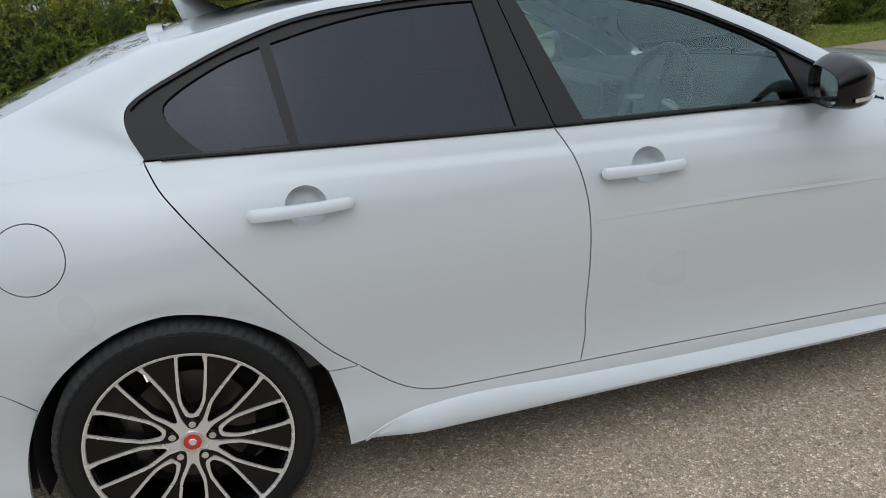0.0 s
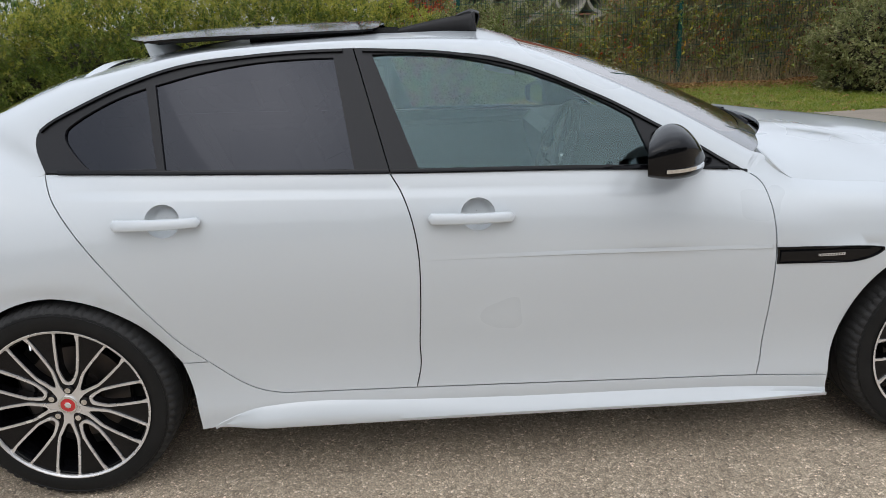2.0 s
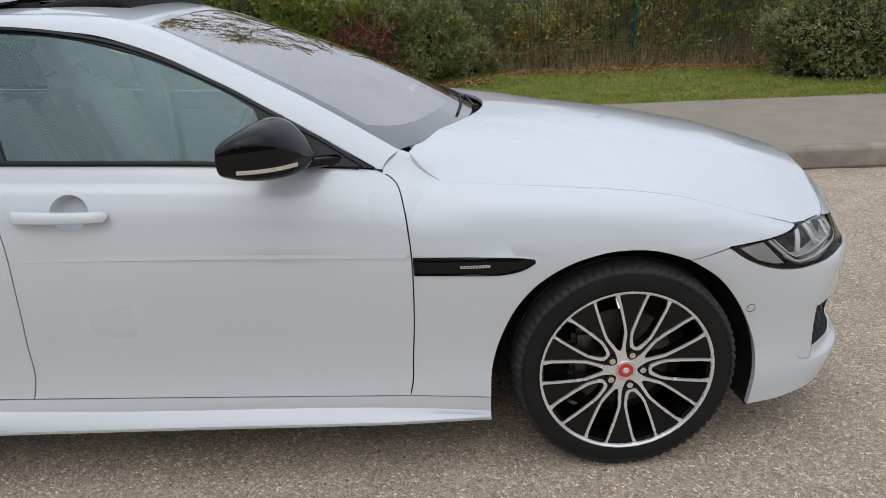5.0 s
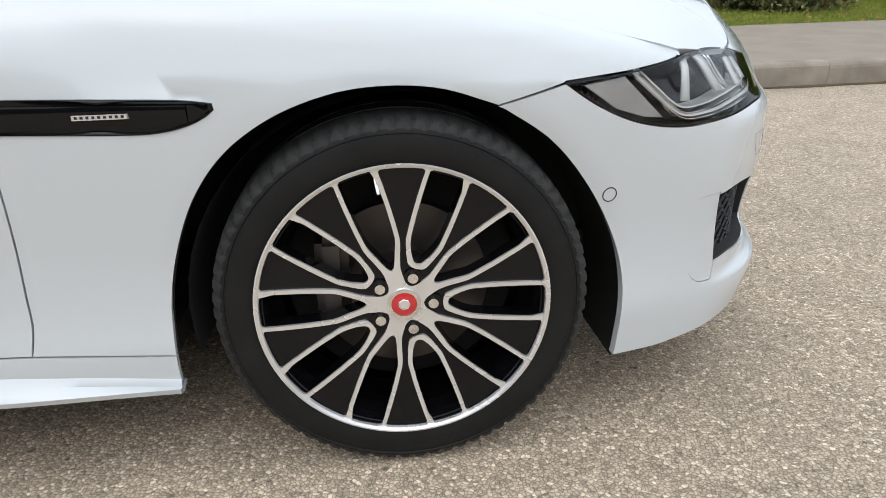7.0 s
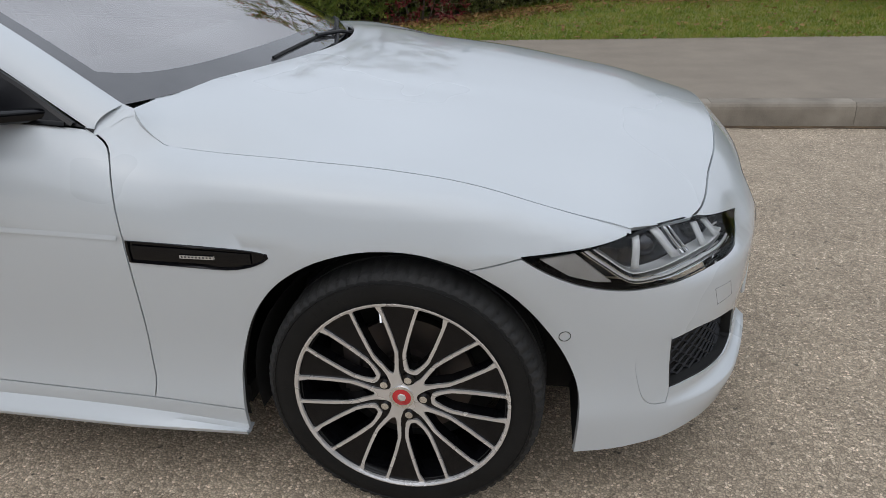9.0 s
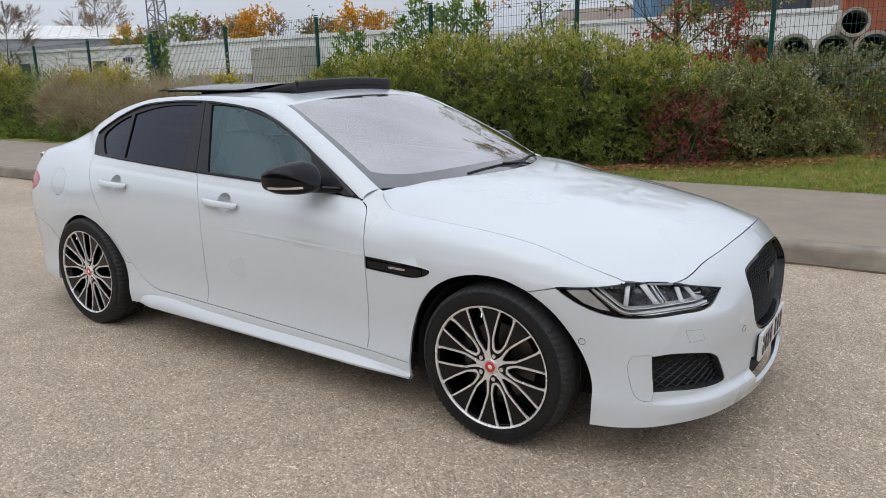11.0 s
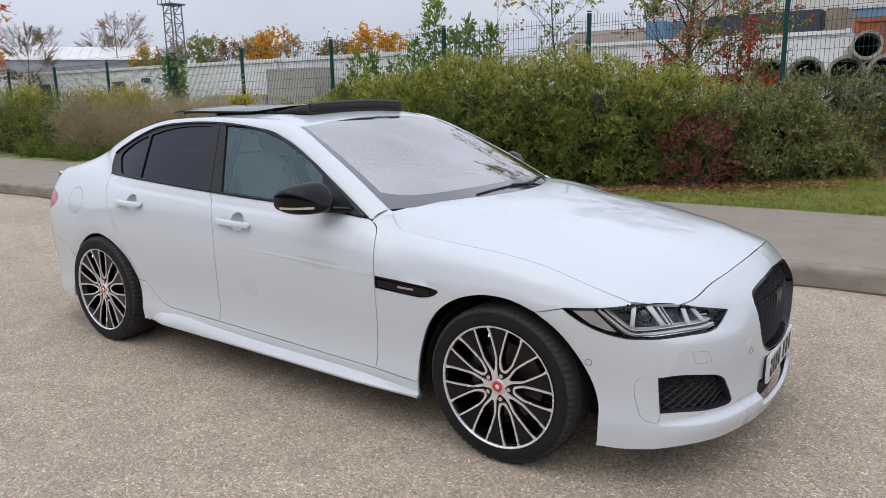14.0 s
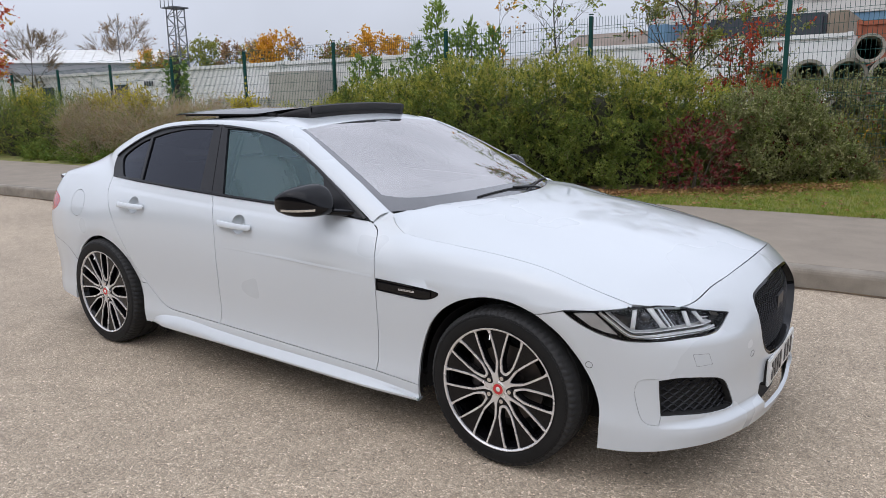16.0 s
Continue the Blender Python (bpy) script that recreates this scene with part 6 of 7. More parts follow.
def mound_surface(n, x0, x1, front, back, height, ground=0.12, end=0.8):
    """Random places on a long rounded mound, with outward directions. front, back, height are functions of x."""
    x = rng.uniform(x0, x1, n)
    a = rng.uniform(0.02, 0.98, n) * math.pi
    low = rng.random(n) < 0.4
    a = np.where(low, np.arcsin(rng.uniform(0.02, 0.95, n) ** (1 / 0.74)), a)
    e = np.sqrt(np.clip(np.minimum(x - x0, x1 - x) / end, 0.02, 1)) ** 0.9
    f, b, h = front(x), back(x), height(x) * np.clip(e, 0.3, 1)
    mid, half = (f + b) / 2, (b - f) / 2 * np.clip(e, 0.35, 1)
    c, s = -np.cos(a), np.sin(a)
    y = mid + half * np.sign(c) * np.abs(c) ** 0.72
    z = ground + (h - ground) * s ** 0.74
    lump = 0.10 * np.sin(x * 3.1 + z * 2.0) + 0.08 * np.sin(x * 6.7 - z * 3 + y) + 0.07 * np.sin(x * 11 + z * 9) + 0.05 * np.sin(x * 17 - z * 13 + 4 * y)
    out = unit(np.stack([0.25 * np.cos(x * 3.1 + z * 2), c * 1.0, s * 0.9], 1))
    return np.stack([x, y, z], 1) + out * lump[:, None], out


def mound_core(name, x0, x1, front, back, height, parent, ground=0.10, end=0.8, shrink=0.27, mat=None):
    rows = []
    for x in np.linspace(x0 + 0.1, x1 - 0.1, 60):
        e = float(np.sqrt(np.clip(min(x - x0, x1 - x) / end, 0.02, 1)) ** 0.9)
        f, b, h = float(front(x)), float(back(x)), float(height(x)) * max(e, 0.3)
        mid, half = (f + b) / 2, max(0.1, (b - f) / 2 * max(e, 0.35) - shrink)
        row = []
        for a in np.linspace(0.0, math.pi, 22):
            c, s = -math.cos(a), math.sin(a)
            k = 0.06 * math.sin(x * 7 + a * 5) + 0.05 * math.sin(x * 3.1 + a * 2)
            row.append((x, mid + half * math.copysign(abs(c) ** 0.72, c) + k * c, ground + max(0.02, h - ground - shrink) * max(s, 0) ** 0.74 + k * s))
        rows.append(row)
    return loft(name, rows, mat or SHADE_CORE, parent)


def hedge(label, x0, x1, front, back, height, mats, shoots_n, per, leaf, stray=0.18, end=0.8, twigs=None, top=None, twig_share=0.33, inside_mat=None, width=0.5, twig_r=0.003, rise=0.55, spread=0.42):
    """A hedge: core, by default coloured as its inner shade, leafy shoots of one or more leaf kinds, and young tips of
    another colour, lightened as if lit, on top.
    """
    thing = tagged(empty("hedge"), label, "hedge")
    mound_core("dense_core", x0, x1, front, back, height, thing, end=end, shrink=0.46, mat=inside_mat or SHADE_CORE)
    base, out = mound_surface(shoots_n, x0, x1, front, back, height, end=end)
    # clumps stand proud and gaps fall back into shade
    bx, by, bz = base.T
    clump = np.sin(bx * 6.1 + bz * 5 + np.sin(by * 4)) * np.sin(by * 6 - bz * 7.3 + bx * 2.3) + 0.8 * np.sin(bx * 17 - bz * 13) * np.sin(by * 15 + bz * 19 + bx * 5)
    base = base - out * (0.20 * rng.random(shoots_n) ** 1.6 + 0.42 * ramp(0.1, -0.9, clump) - 0.07 * ramp(0.2, 1.2, clump))[:, None]
    p, ax, fc, b, d, ln = sprays(base, out * 0.8 + np.array([0.15, 0, rise]), per, stray, spread=spread)
    L = leaf * rng.uniform(0.6, 1.3, len(p))
    kind = rng.random(len(base)) * sum(w for m, w in mats)
    # upward-facing shoots take the lighter tip colour, as light from above would
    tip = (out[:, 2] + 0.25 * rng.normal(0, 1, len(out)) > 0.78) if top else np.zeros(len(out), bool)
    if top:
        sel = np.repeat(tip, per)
        leaves("lit_young_tip", p[sel], ax[sel], fc[sel], L[sel], L[sel] * width, top, thing)["kind"] = "stuff"
    lo_w = 0.0
    for mat, w in mats:
        sel = np.repeat((kind >= lo_w) & (kind < lo_w + w) & ~tip, per)
        lo_w += w
        leaves("foliage", p[sel], ax[sel], fc[sel], L[sel], L[sel] * width, mat, thing)["kind"] = "stuff"
    if twigs:
        k = rng.choice(len(b), int(len(b) * twig_share), replace=False)
        tw = shoots("twig_mass", b[k], d[k], ln[k] * 1.25, twig_r, twigs, thing)
        tw["kind"] = "stuff"
    return thing


# the long green hedge behind the car
main_front = curve((-8, 5.9), (-5, 6.0), (-1, 6.2), (0.8, 6.6), (1.6, 7.3), (3.0, 8.2))
main_back = curve((-8, 8.3), (-4, 8.8), (3, 9.0))
main_top = curve((-8, 0.9), (-6.6, 1.1), (-5.6, 1.37), (-4.8, 1.6), (-3.5, 1.85), (-2.3, 1.94), (-0.9, 1.9), (0.5, 1.82), (1.3, 1.62), (2.1, 1.45), (3.2, 1.1))
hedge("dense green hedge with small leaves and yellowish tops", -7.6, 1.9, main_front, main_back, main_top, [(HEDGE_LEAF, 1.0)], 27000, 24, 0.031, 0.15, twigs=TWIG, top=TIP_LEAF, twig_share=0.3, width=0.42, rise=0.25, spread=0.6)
right_front = curve((0.9, 7.0), (1.6, 7.2), (2.4, 7.7), (3.4, 8.4))
right_back = curve((0.9, 8.6), (3.4, 9.05))
right_top = curve((0.9, 1.3), (1.6, 1.5), (2.4, 1.4), (3.4, 0.95))
hedge("grey-green shrub with small dull leaves ending the hedge", 1.0, 3.4, right_front, right_back, right_top, [(DARK_LEAF, 0.8), (HEDGE_LEAF, 0.2), (RED_LEAF, 0.03)], 9000, 13, 0.034, 0.2, twigs=TWIG)
# straggling brown hedge further along
left_front = curve((-40, 5.5), (-16, 5.45), (-12, 5.6), (-8, 5.8))
left_back = curve((-40, 7.4), (-8, 7.6))
left_top = curve((-40, 1.7), (-20, 1.72), (-16, 1.7), (-14, 1.55), (-12.5, 1.4), (-11, 1.3), (-8.5, 1.2), (-7, 0.9))
hedge("straggling olive and brown hedge beside the footway", -34.0, -12.6, left_front, left_back, left_top, [(HEDGE_LEAF, 0.82), (OLIVE_LEAF, 0.16), (YELLOW_LEAF, 0.02)], 17000, 14, 0.036, 0.2, twigs=TWIG, spread=0.6)
hedge("leafless brown shrubs with thin twigs", -13.6, -7.0, left_front, left_back, left_top, [(OLIVE_LEAF, 0.3), (BROWN_LEAF, 0.35), (HEDGE_LEAF, 0.35)], 13000, 6, 0.034, 0.36, twigs=PALE_TWIG, twig_share=1.0, inside_mat=STEMS, twig_r=0.005, spread=0.85)
hedge("low green ground cover at the foot of the hedge", -15.0, -7.4, curve((-15, 5.42), (-7, 5.42)), curve((-15, 6.4), (-7, 6.4)), curve((-15, 0.5), (-7, 0.42)), [(HEDGE_LEAF, 0.5), (LAUREL, 0.5)], 7000, 8, 0.042, 0.1)
for x, y, z, r in ((-15.2, 6.2, 1.4, 0.5), (-12.3, 6.4, 1.3, 0.45), (-10.6, 6.3, 1.35, 0.5), (-7.2, 6.4, 1.2, 0.3)):
    n = 260
    base = np.array([x, y, z]) + rng.normal(0, r * 0.5, (n, 3)) * np.array([1, 0.6, 0.7])
    thing = tagged(empty("shrub"), "shrub with yellow autumn leaves among bare twigs", "shrub")
    p, ax, fc, b, d, ln = sprays(base, np.tile([0, -0.2, 0.7], (n, 1)), 5, 0.25)
    leaves("foliage", p, ax, fc, 0.07, 0.035, YELLOW_LEAF, thing)["kind"] = "stuff"
    shoots("twig_mass", b, d, ln, 0.004, TWIG, thing)["kind"] = "stuff"
    part("stem", tube((x, y, 0.1), (x, y, z), 0.02, 0.008, 6), BARK, thing)


def shrub(label, x, y, w, d, h, mat, n, per, leaf, lean=0.35, twigs=TWIG, extra=None, g=0.13, long=0.2, core=True):
    """A rounded shrub of many shoots."""
    thing = tagged(empty("shrub"), label, "shrub")
    v = unit(rng.normal(0, 1, (n, 3)))
    low = v[:, 2] < 0
    v[low, :2] *= (np.sqrt(1 - (0.45 * v[low, 2]) ** 2) / np.maximum(np.linalg.norm(v[low, :2], axis=1), 0.05))[:, None]
    lump = 1 + 0.12 * np.sin(v[:, 0] * 6 + v[:, 2] * 5) + 0.08 * np.sin(v[:, 1] * 9 + v[:, 0] * 4)
    base = np.array([x, y, g + h * 0.5]) + v * np.array([w / 2, d / 2, h / 2]) * (lump * rng.uniform(0.78, 1.0, n))[:, None]
    p, ax, fc, b, dd, ln = sprays(base, v + np.array([0, 0, lean]), per, long)
    L = leaf * rng.uniform(0.6, 1.3, len(p))
    leaves("foliage", p, ax, fc, L, L * 0.5, mat, thing)["kind"] = "stuff"
    if extra:
        m2, k = extra
        i = rng.choice(len(p), int(len(p) * k), replace=False)
        leaves("autumn_foliage", p[i] + v[i // per] * 0.03, ax[i], fc[i], L[i] * 1.1, L[i] * 0.6, m2, thing)["kind"] = "stuff"
    shoots("twig_mass", b, dd, ln, 0.003, twigs, thing)["kind"] = "stuff"
    if core:
        bm = bmesh.new()
        bmesh.ops.create_icosphere(bm, subdivisions=3, radius=1)
        for q in bm.verts:
            k = 0.40 * (1 + 0.12 * math.sin(q.co.x * 6 + q.co.z * 5))
            flat_r = math.hypot(q.co.x, q.co.y)
            if q.co.z < 0 and flat_r > 0.05:
                q.co.x, q.co.y = q.co.x / flat_r * 0.95, q.co.y / flat_r * 0.95
            q.co = Vector((x + q.co.x * w * k, y + q.co.y * d * k, max(0.1, g + h * 0.5 + q.co.z * h * k * 1.1)))
        # solid filling whose dark colour paints the shade inside the shrub
        part("dense_core", bm, SHADE_CORE, thing)
    for i in range(5):
        a = i * 1.3
        part("stem", tube((x + 0.1 * math.cos(a), y + 0.1 * math.sin(a), g - 0.05), (x + w * 0.3 * math.cos(a), y + d * 0.3 * math.sin(a), g + h * 0.6), 0.014, 0.006, 6), BARK, thing)
    return thing


shrub("round clipped shrub with grey-green leaves and red berries", 8.0, 7.5, 1.75, 1.5, 1.25, DARK_LEAF, 2600, 14, 0.042, extra=(RED_LEAF, 0.012))
shrub("red-leaved shrub with bare stems beside the hedge", 1.3, 6.95, 0.95, 0.55, 0.85, RED_LEAF, 260, 7, 0.062, core=False, long=0.34)
hedge("wild tangle of shrubs, climbers and stalks grown through the fence", 2.3, 19.0, curve((2, 9.25), (19, 9.25)), curve((2, 10.6), (19, 10.6)), curve((2.3, 1.0), (3.4, 1.05), (4.35, 1.1), (4.8, 1.8), (6, 2.3), (8, 2.5), (12, 2.6), (19, 2.4)),
      [(DARK_LEAF, 0.36), (LAUREL, 0.12), (OLIVE_LEAF, 0.26), (YELLOW_LEAF, 0.08), (BROWN_LEAF, 0.13), (BRIGHT_RED, 0.03), (GOLD_LEAF, 0.02)], 17000, 9, 0.055, 0.34, twigs=STRAW, twig_share=0.95, inside_mat=STEMS, twig_r=0.004)
hedge("dense green shrub on the verge", 9.6, 13.0, curve((9.6, 7.6), (13, 7.6)), curve((9.6, 9.0), (13, 9.0)), curve((9.6, 1.3), (13, 1.5)), [(HEDGE_LEAF, 1.0)], 6000, 12, 0.04, 0.22, twigs=TWIG)
# straw-coloured stalks at the foot of the fence
n = 2600
bx = rng.uniform(2.3, 14, n)
base = np.stack([bx, rng.normal(9.12, 0.1, n), np.full(n, 0.18)], 1)
ob = shoots("dry_grass", base, unit(np.stack([rng.normal(0, 0.2, n), rng.normal(-0.08, 0.2, n), np.ones(n)], 1)), rng.uniform(0.15, 0.75, n), 0.003, STRAW, None)
tagged(ob, "dry straw-coloured stalks along the fence foot", "dry grass", kind="stuff")


def laurel(x, y, h, w):
    thing = tagged(empty("shrub"), "upright laurel with broad glossy green leaves by the fence", "shrub")
    n = int(150 * h * w)
    t = rng.uniform(0.15, 1, n) ** 0.8
    a = rng.uniform(0, 2 * math.pi, n)
    r = w * 0.5 * (1 - t ** 5) * rng.uniform(0.25, 1, n) * (1 + 0.4 * np.sin(t * 14 + x * 5)) + 0.03
    base = np.stack([x + r * np.cos(a), y + r * np.sin(a), 0.2 + h * t], 1)
    p, ax, fc, b, d, ln = sprays(base, np.stack([np.cos(a) * 0.5, np.sin(a) * 0.5, np.full(n, 0.9)], 1), 4, 0.12)
    L = 0.125 * rng.uniform(0.6, 1.15, len(p))
    leaves("foliage", p, ax + np.array([0, 0, 0.5]), fc, L, L * 0.36, LAUREL, thing)["kind"] = "stuff"
    part("stem", tube((x, y, 0.1), (x, y, 0.2 + h * 0.97), 0.02, 0.006, 7), BARK, thing)


for x, y, h, w in ((-7.0, 9.55, 2.15, 0.6), (-6.5, 9.5, 2.1, 0.5), (-5.4, 9.6, 2.35, 0.6), (-4.85, 9.6, 3.15, 0.75), (-4.35, 9.6, 2.5, 0.6), (-4.0, 9.6, 2.7, 0.6), (-3.5, 9.6, 2.5, 0.7), (-5.9, 9.6, 2.0, 0.5)):
    laurel(x, y, h, w)


def tree(label, x, y, h, spread, mats, leaf, clumps, per, trunk=0.05, first=0.3, g=0.2, lean=(0, 0), bare=False, up=0.6):
    """A tapered trunk, limbs that fork twice, and leaves on the outer shoots."""
    thing = tagged(empty("tree"), label, "tree")
    bm = bmesh.new()
    tips = []
    pts = [Vector((x + lean[0] * t + 0.04 * math.sin(t * 9 + x), y + lean[1] * t + 0.04 * math.cos(t * 7 + x), g - 0.1 + h * 0.92 * t)) for t in np.linspace(0, 1, 9)]
    for i in range(8):
        add_tube(bm, pts[i], pts[i + 1], trunk * (1 - 0.85 * i / 8), trunk * (1 - 0.85 * (i + 1) / 8), 8)
    part("trunk", bm, BARK, thing)
    bm = bmesh.new()
    nl = max(7, min(20, int(clumps / 12)))
    for i in range(nl):
        t = first + (0.98 - first) * (i + 0.5) / nl
        k = t * 8
        p0 = pts[int(k)].lerp(pts[min(8, int(k) + 1)], k - int(k))
        a = i * 2.4 + float(rng.uniform(-0.4, 0.4))
        ln = spread * (0.35 + 0.65 * math.sin(math.pi * min(1, (1 - t) / (1 - first) * 0.75 + 0.2))) * float(rng.uniform(0.75, 1.1))
        d = Vector((math.cos(a), math.sin(a), up + 0.5 * t)).normalized()
        p1 = p0 + d * ln * 0.55
        r = trunk * 0.4 * (1 - 0.6 * t)
        add_tube(bm, p0, p1, r, r * 0.55, 6)
        for j in range(4):
            e = (d + Vector(rng.normal(0, 0.5, 3))).normalized()
            p2 = p1 + e * ln * float(rng.uniform(0.3, 0.55))
            add_tube(bm, p1.lerp(p0, 0.25 * (j % 2)), p2, r * 0.5, r * 0.15, 5)
            for q in range(3):
                f = (e + Vector(rng.normal(0, 0.6, 3)) + Vector((0, 0, 0.2))).normalized()
                p3 = p2 + f * ln * float(rng.uniform(0.15, 0.35))
                add_tube(bm, p2.lerp(p1, 0.3 * q), p3, r * 0.22, r * 0.06, 4)
                tips.append((tuple(p2.lerp(p1, 0.3 * q)), tuple(p3)))
    part("branchwork", bm, BARK, thing)
    T = np.array(tips)
    if not bare or per:
        i = rng.integers(0, len(T), clumps)
        s = rng.uniform(0.2, 1.15, (clumps, 1))
        base = T[i, 0] * (1 - s) + T[i, 1] * s
        for k, (mat, share) in enumerate(mats):
            sel = rng.choice(clumps, max(1, int(clumps * share)), replace=False)
            p, ax, fc, b, dd, ln = sprays(base[sel], unit(T[i[sel], 1] - T[i[sel], 0]), per, leaf * 3.2)
            L = leaf * rng.uniform(0.6, 1.25, len(p))
            leaves("crown", p, ax + np.array([0, 0, -0.3]), fc, L, L * 0.55, mat, thing)["kind"] = "stuff"
    if bare:
        sub = rng.integers(0, len(T), 6000)
        s = rng.uniform(0, 1, (6000, 1))
        b = T[sub, 0] * (1 - s) + T[sub, 1] * s
        dd = unit(T[sub, 1] - T[sub, 0] + rng.normal(0, 0.25 * spread * 0.3, (6000, 3)))
        shoots("twig_mass", b, dd, np.full(6000, spread * 0.18), 0.0026 * h / 3, TWIG, thing)["kind"] = "stuff"
    return thing


tree("young tree with sparse hanging green leaves by the fence", -2.25, 9.9, 4.3, 0.95, ((OLIVE_LEAF, 0.6), (LAUREL, 0.4)), 0.075, 330, 5, 0.03, 0.35)
tree("small tree with green and red autumn leaves by the fence", 0.4, 9.9, 5.0, 2.0, ((DARK_LEAF, 0.45), (OLIVE_LEAF, 0.3), (BRIGHT_RED, 0.12)), 0.07, 2400, 7, 0.06, 0.22)
tree("small tree with yellow autumn leaves by the fence", -3.45, 9.9, 3.4, 0.5, ((GOLD_LEAF, 0.6), (BROWN_LEAF, 0.3)), 0.08, 40, 5, 0.02, 0.5)
def climber(x0, x1, z0, z1, n, y=9.5):
    """Red climber hanging on the fence, with its stem from the ground."""
    thing = tagged(empty("climber"), "climber with bright red autumn leaves on the fence", "climber")
    base = np.stack([rng.uniform(x0, x1, n), rng.normal(y, 0.08, n), rng.uniform(z0, z1, n)], 1)
    p, ax, fc, b, d, ln = sprays(base, np.tile([0.0, -0.4, -0.5], (n, 1)), 5, 0.14)
    L = 0.07 * rng.uniform(0.6, 1.3, len(p))
    leaves("foliage", p, ax, fc, L, L * 0.5, BRIGHT_RED, thing)["kind"] = "stuff"
    xm = (x0 + x1) / 2
    part("stem", tube((xm, y, 0.1), (xm, y, z1), 0.012, 0.006, 6), BARK, thing)


for spot in ((0.6, 1.98, 1.52, 1.74, 210), (1.36, 1.54, 1.8, 2.6, 70), (0.05, 0.8, 2.3, 2.85, 40), (0.95, 1.3, 1.9, 2.4, 30), (-0.4, 0.5, 1.85, 2.2, 40)):
    climber(*spot)
shrub("dull green shrub with sparse leaves by the fence", 0.9, 9.75, 2.4, 0.7, 2.1, DARK_LEAF, 800, 8, 0.05, core=False, g=0.22, long=0.3)
shrub("dull green shrub with sparse leaves by the fence", 2.75, 9.75, 2.5, 0.7, 1.42, DARK_LEAF, 2200, 9, 0.045, core=False, g=0.2, long=0.28)

rows = []
for x in np.linspace(-3, 14, 220):
    w = float(ramp(1.6, 3.2, x))
    f = float(main_front(min(x, 3.0))) * (1 - w) + 9.0 * w
    edge = f - 0.72 + 0.25 * w + 0.10 * math.sin(x * 3.3) + 0.05 * math.sin(x * 8.1)
    rows.append([(x, y, float(verge_z(x, y)) + 0.012 - (0.02 if i == 0 else 0)) for i, y in enumerate(np.linspace(edge, f + 0.7, 6))])
tagged(loft("soil_strip", rows, SOIL, flip=True), "bare brown soil with leaf litter under the hedge", "soil", kind="structure")

# grass blades and fallen leaves on the verge
n = 120000
gx, gy = rng.uniform(-1.5, 12, n), 5.46 + 3.9 * rng.uniform(0, 1, n) ** 1.15
gy = gy + TURN * (gx - 3.5) * ramp(7.5, 5.44, gy)
keep = gy < np.where(gx < 1.6, main_front(np.minimum(gx, 3.0)), main_front(np.minimum(gx, 3.0)) + (9.0 - main_front(np.minimum(gx, 3.0))) * ramp(1.6, 3.2, gx)) - 0.62 + 0.25 * ramp(1.6, 3.2, gx) + rng.normal(0, 0.12, n)
gx, gy = gx[keep], gy[keep]
n = len(gx)
base = np.stack([gx, gy, verge_z(gx, gy) - 0.005], 1)
ob = leaves("grass", base, unit(np.stack([rng.normal(0, 0.5, n), rng.normal(0, 0.5, n), np.full(n, 0.9)], 1)), unit(rng.normal(0, 1, (n, 3))), rng.uniform(0.025, 0.07, n), 0.007, GRASS)
tagged(ob, "short green and straw-coloured grass blades", "grass", kind="stuff")
n = 16000
gx = rng.uniform(-1.5, 13, n)
foot = np.where(gx < 3.2, main_front(np.minimum(gx, 3.0)), 9.1)
gy = np.where(rng.random(n) < 0.9, foot - 0.3 - np.abs(rng.normal(0, 0.35, n)) + 0.1, 5.4 + 3.7 * rng.random(n))
base = np.stack([gx, gy, np.maximum(verge_z(gx, gy), 0.16) + 0.02], 1)
ob = leaves("fallen_leaves", base, unit(rng.normal(0, 1, (n, 3)) * np.array([1, 1, 0.15])), unit(rng.normal(0, 0.3, (n, 3)) + np.array([0, 0, 1])), rng.uniform(0.035, 0.08, n), 0.04, BROWN_LEAF)
tagged(ob, "brown and orange fallen leaves on the grass", "fallen leaves", kind="stuff")

# ---- the green mesh fence ----
FENCE_Y = 9.2


def fence_top(x):
    return 2.80 + 0.018 * x


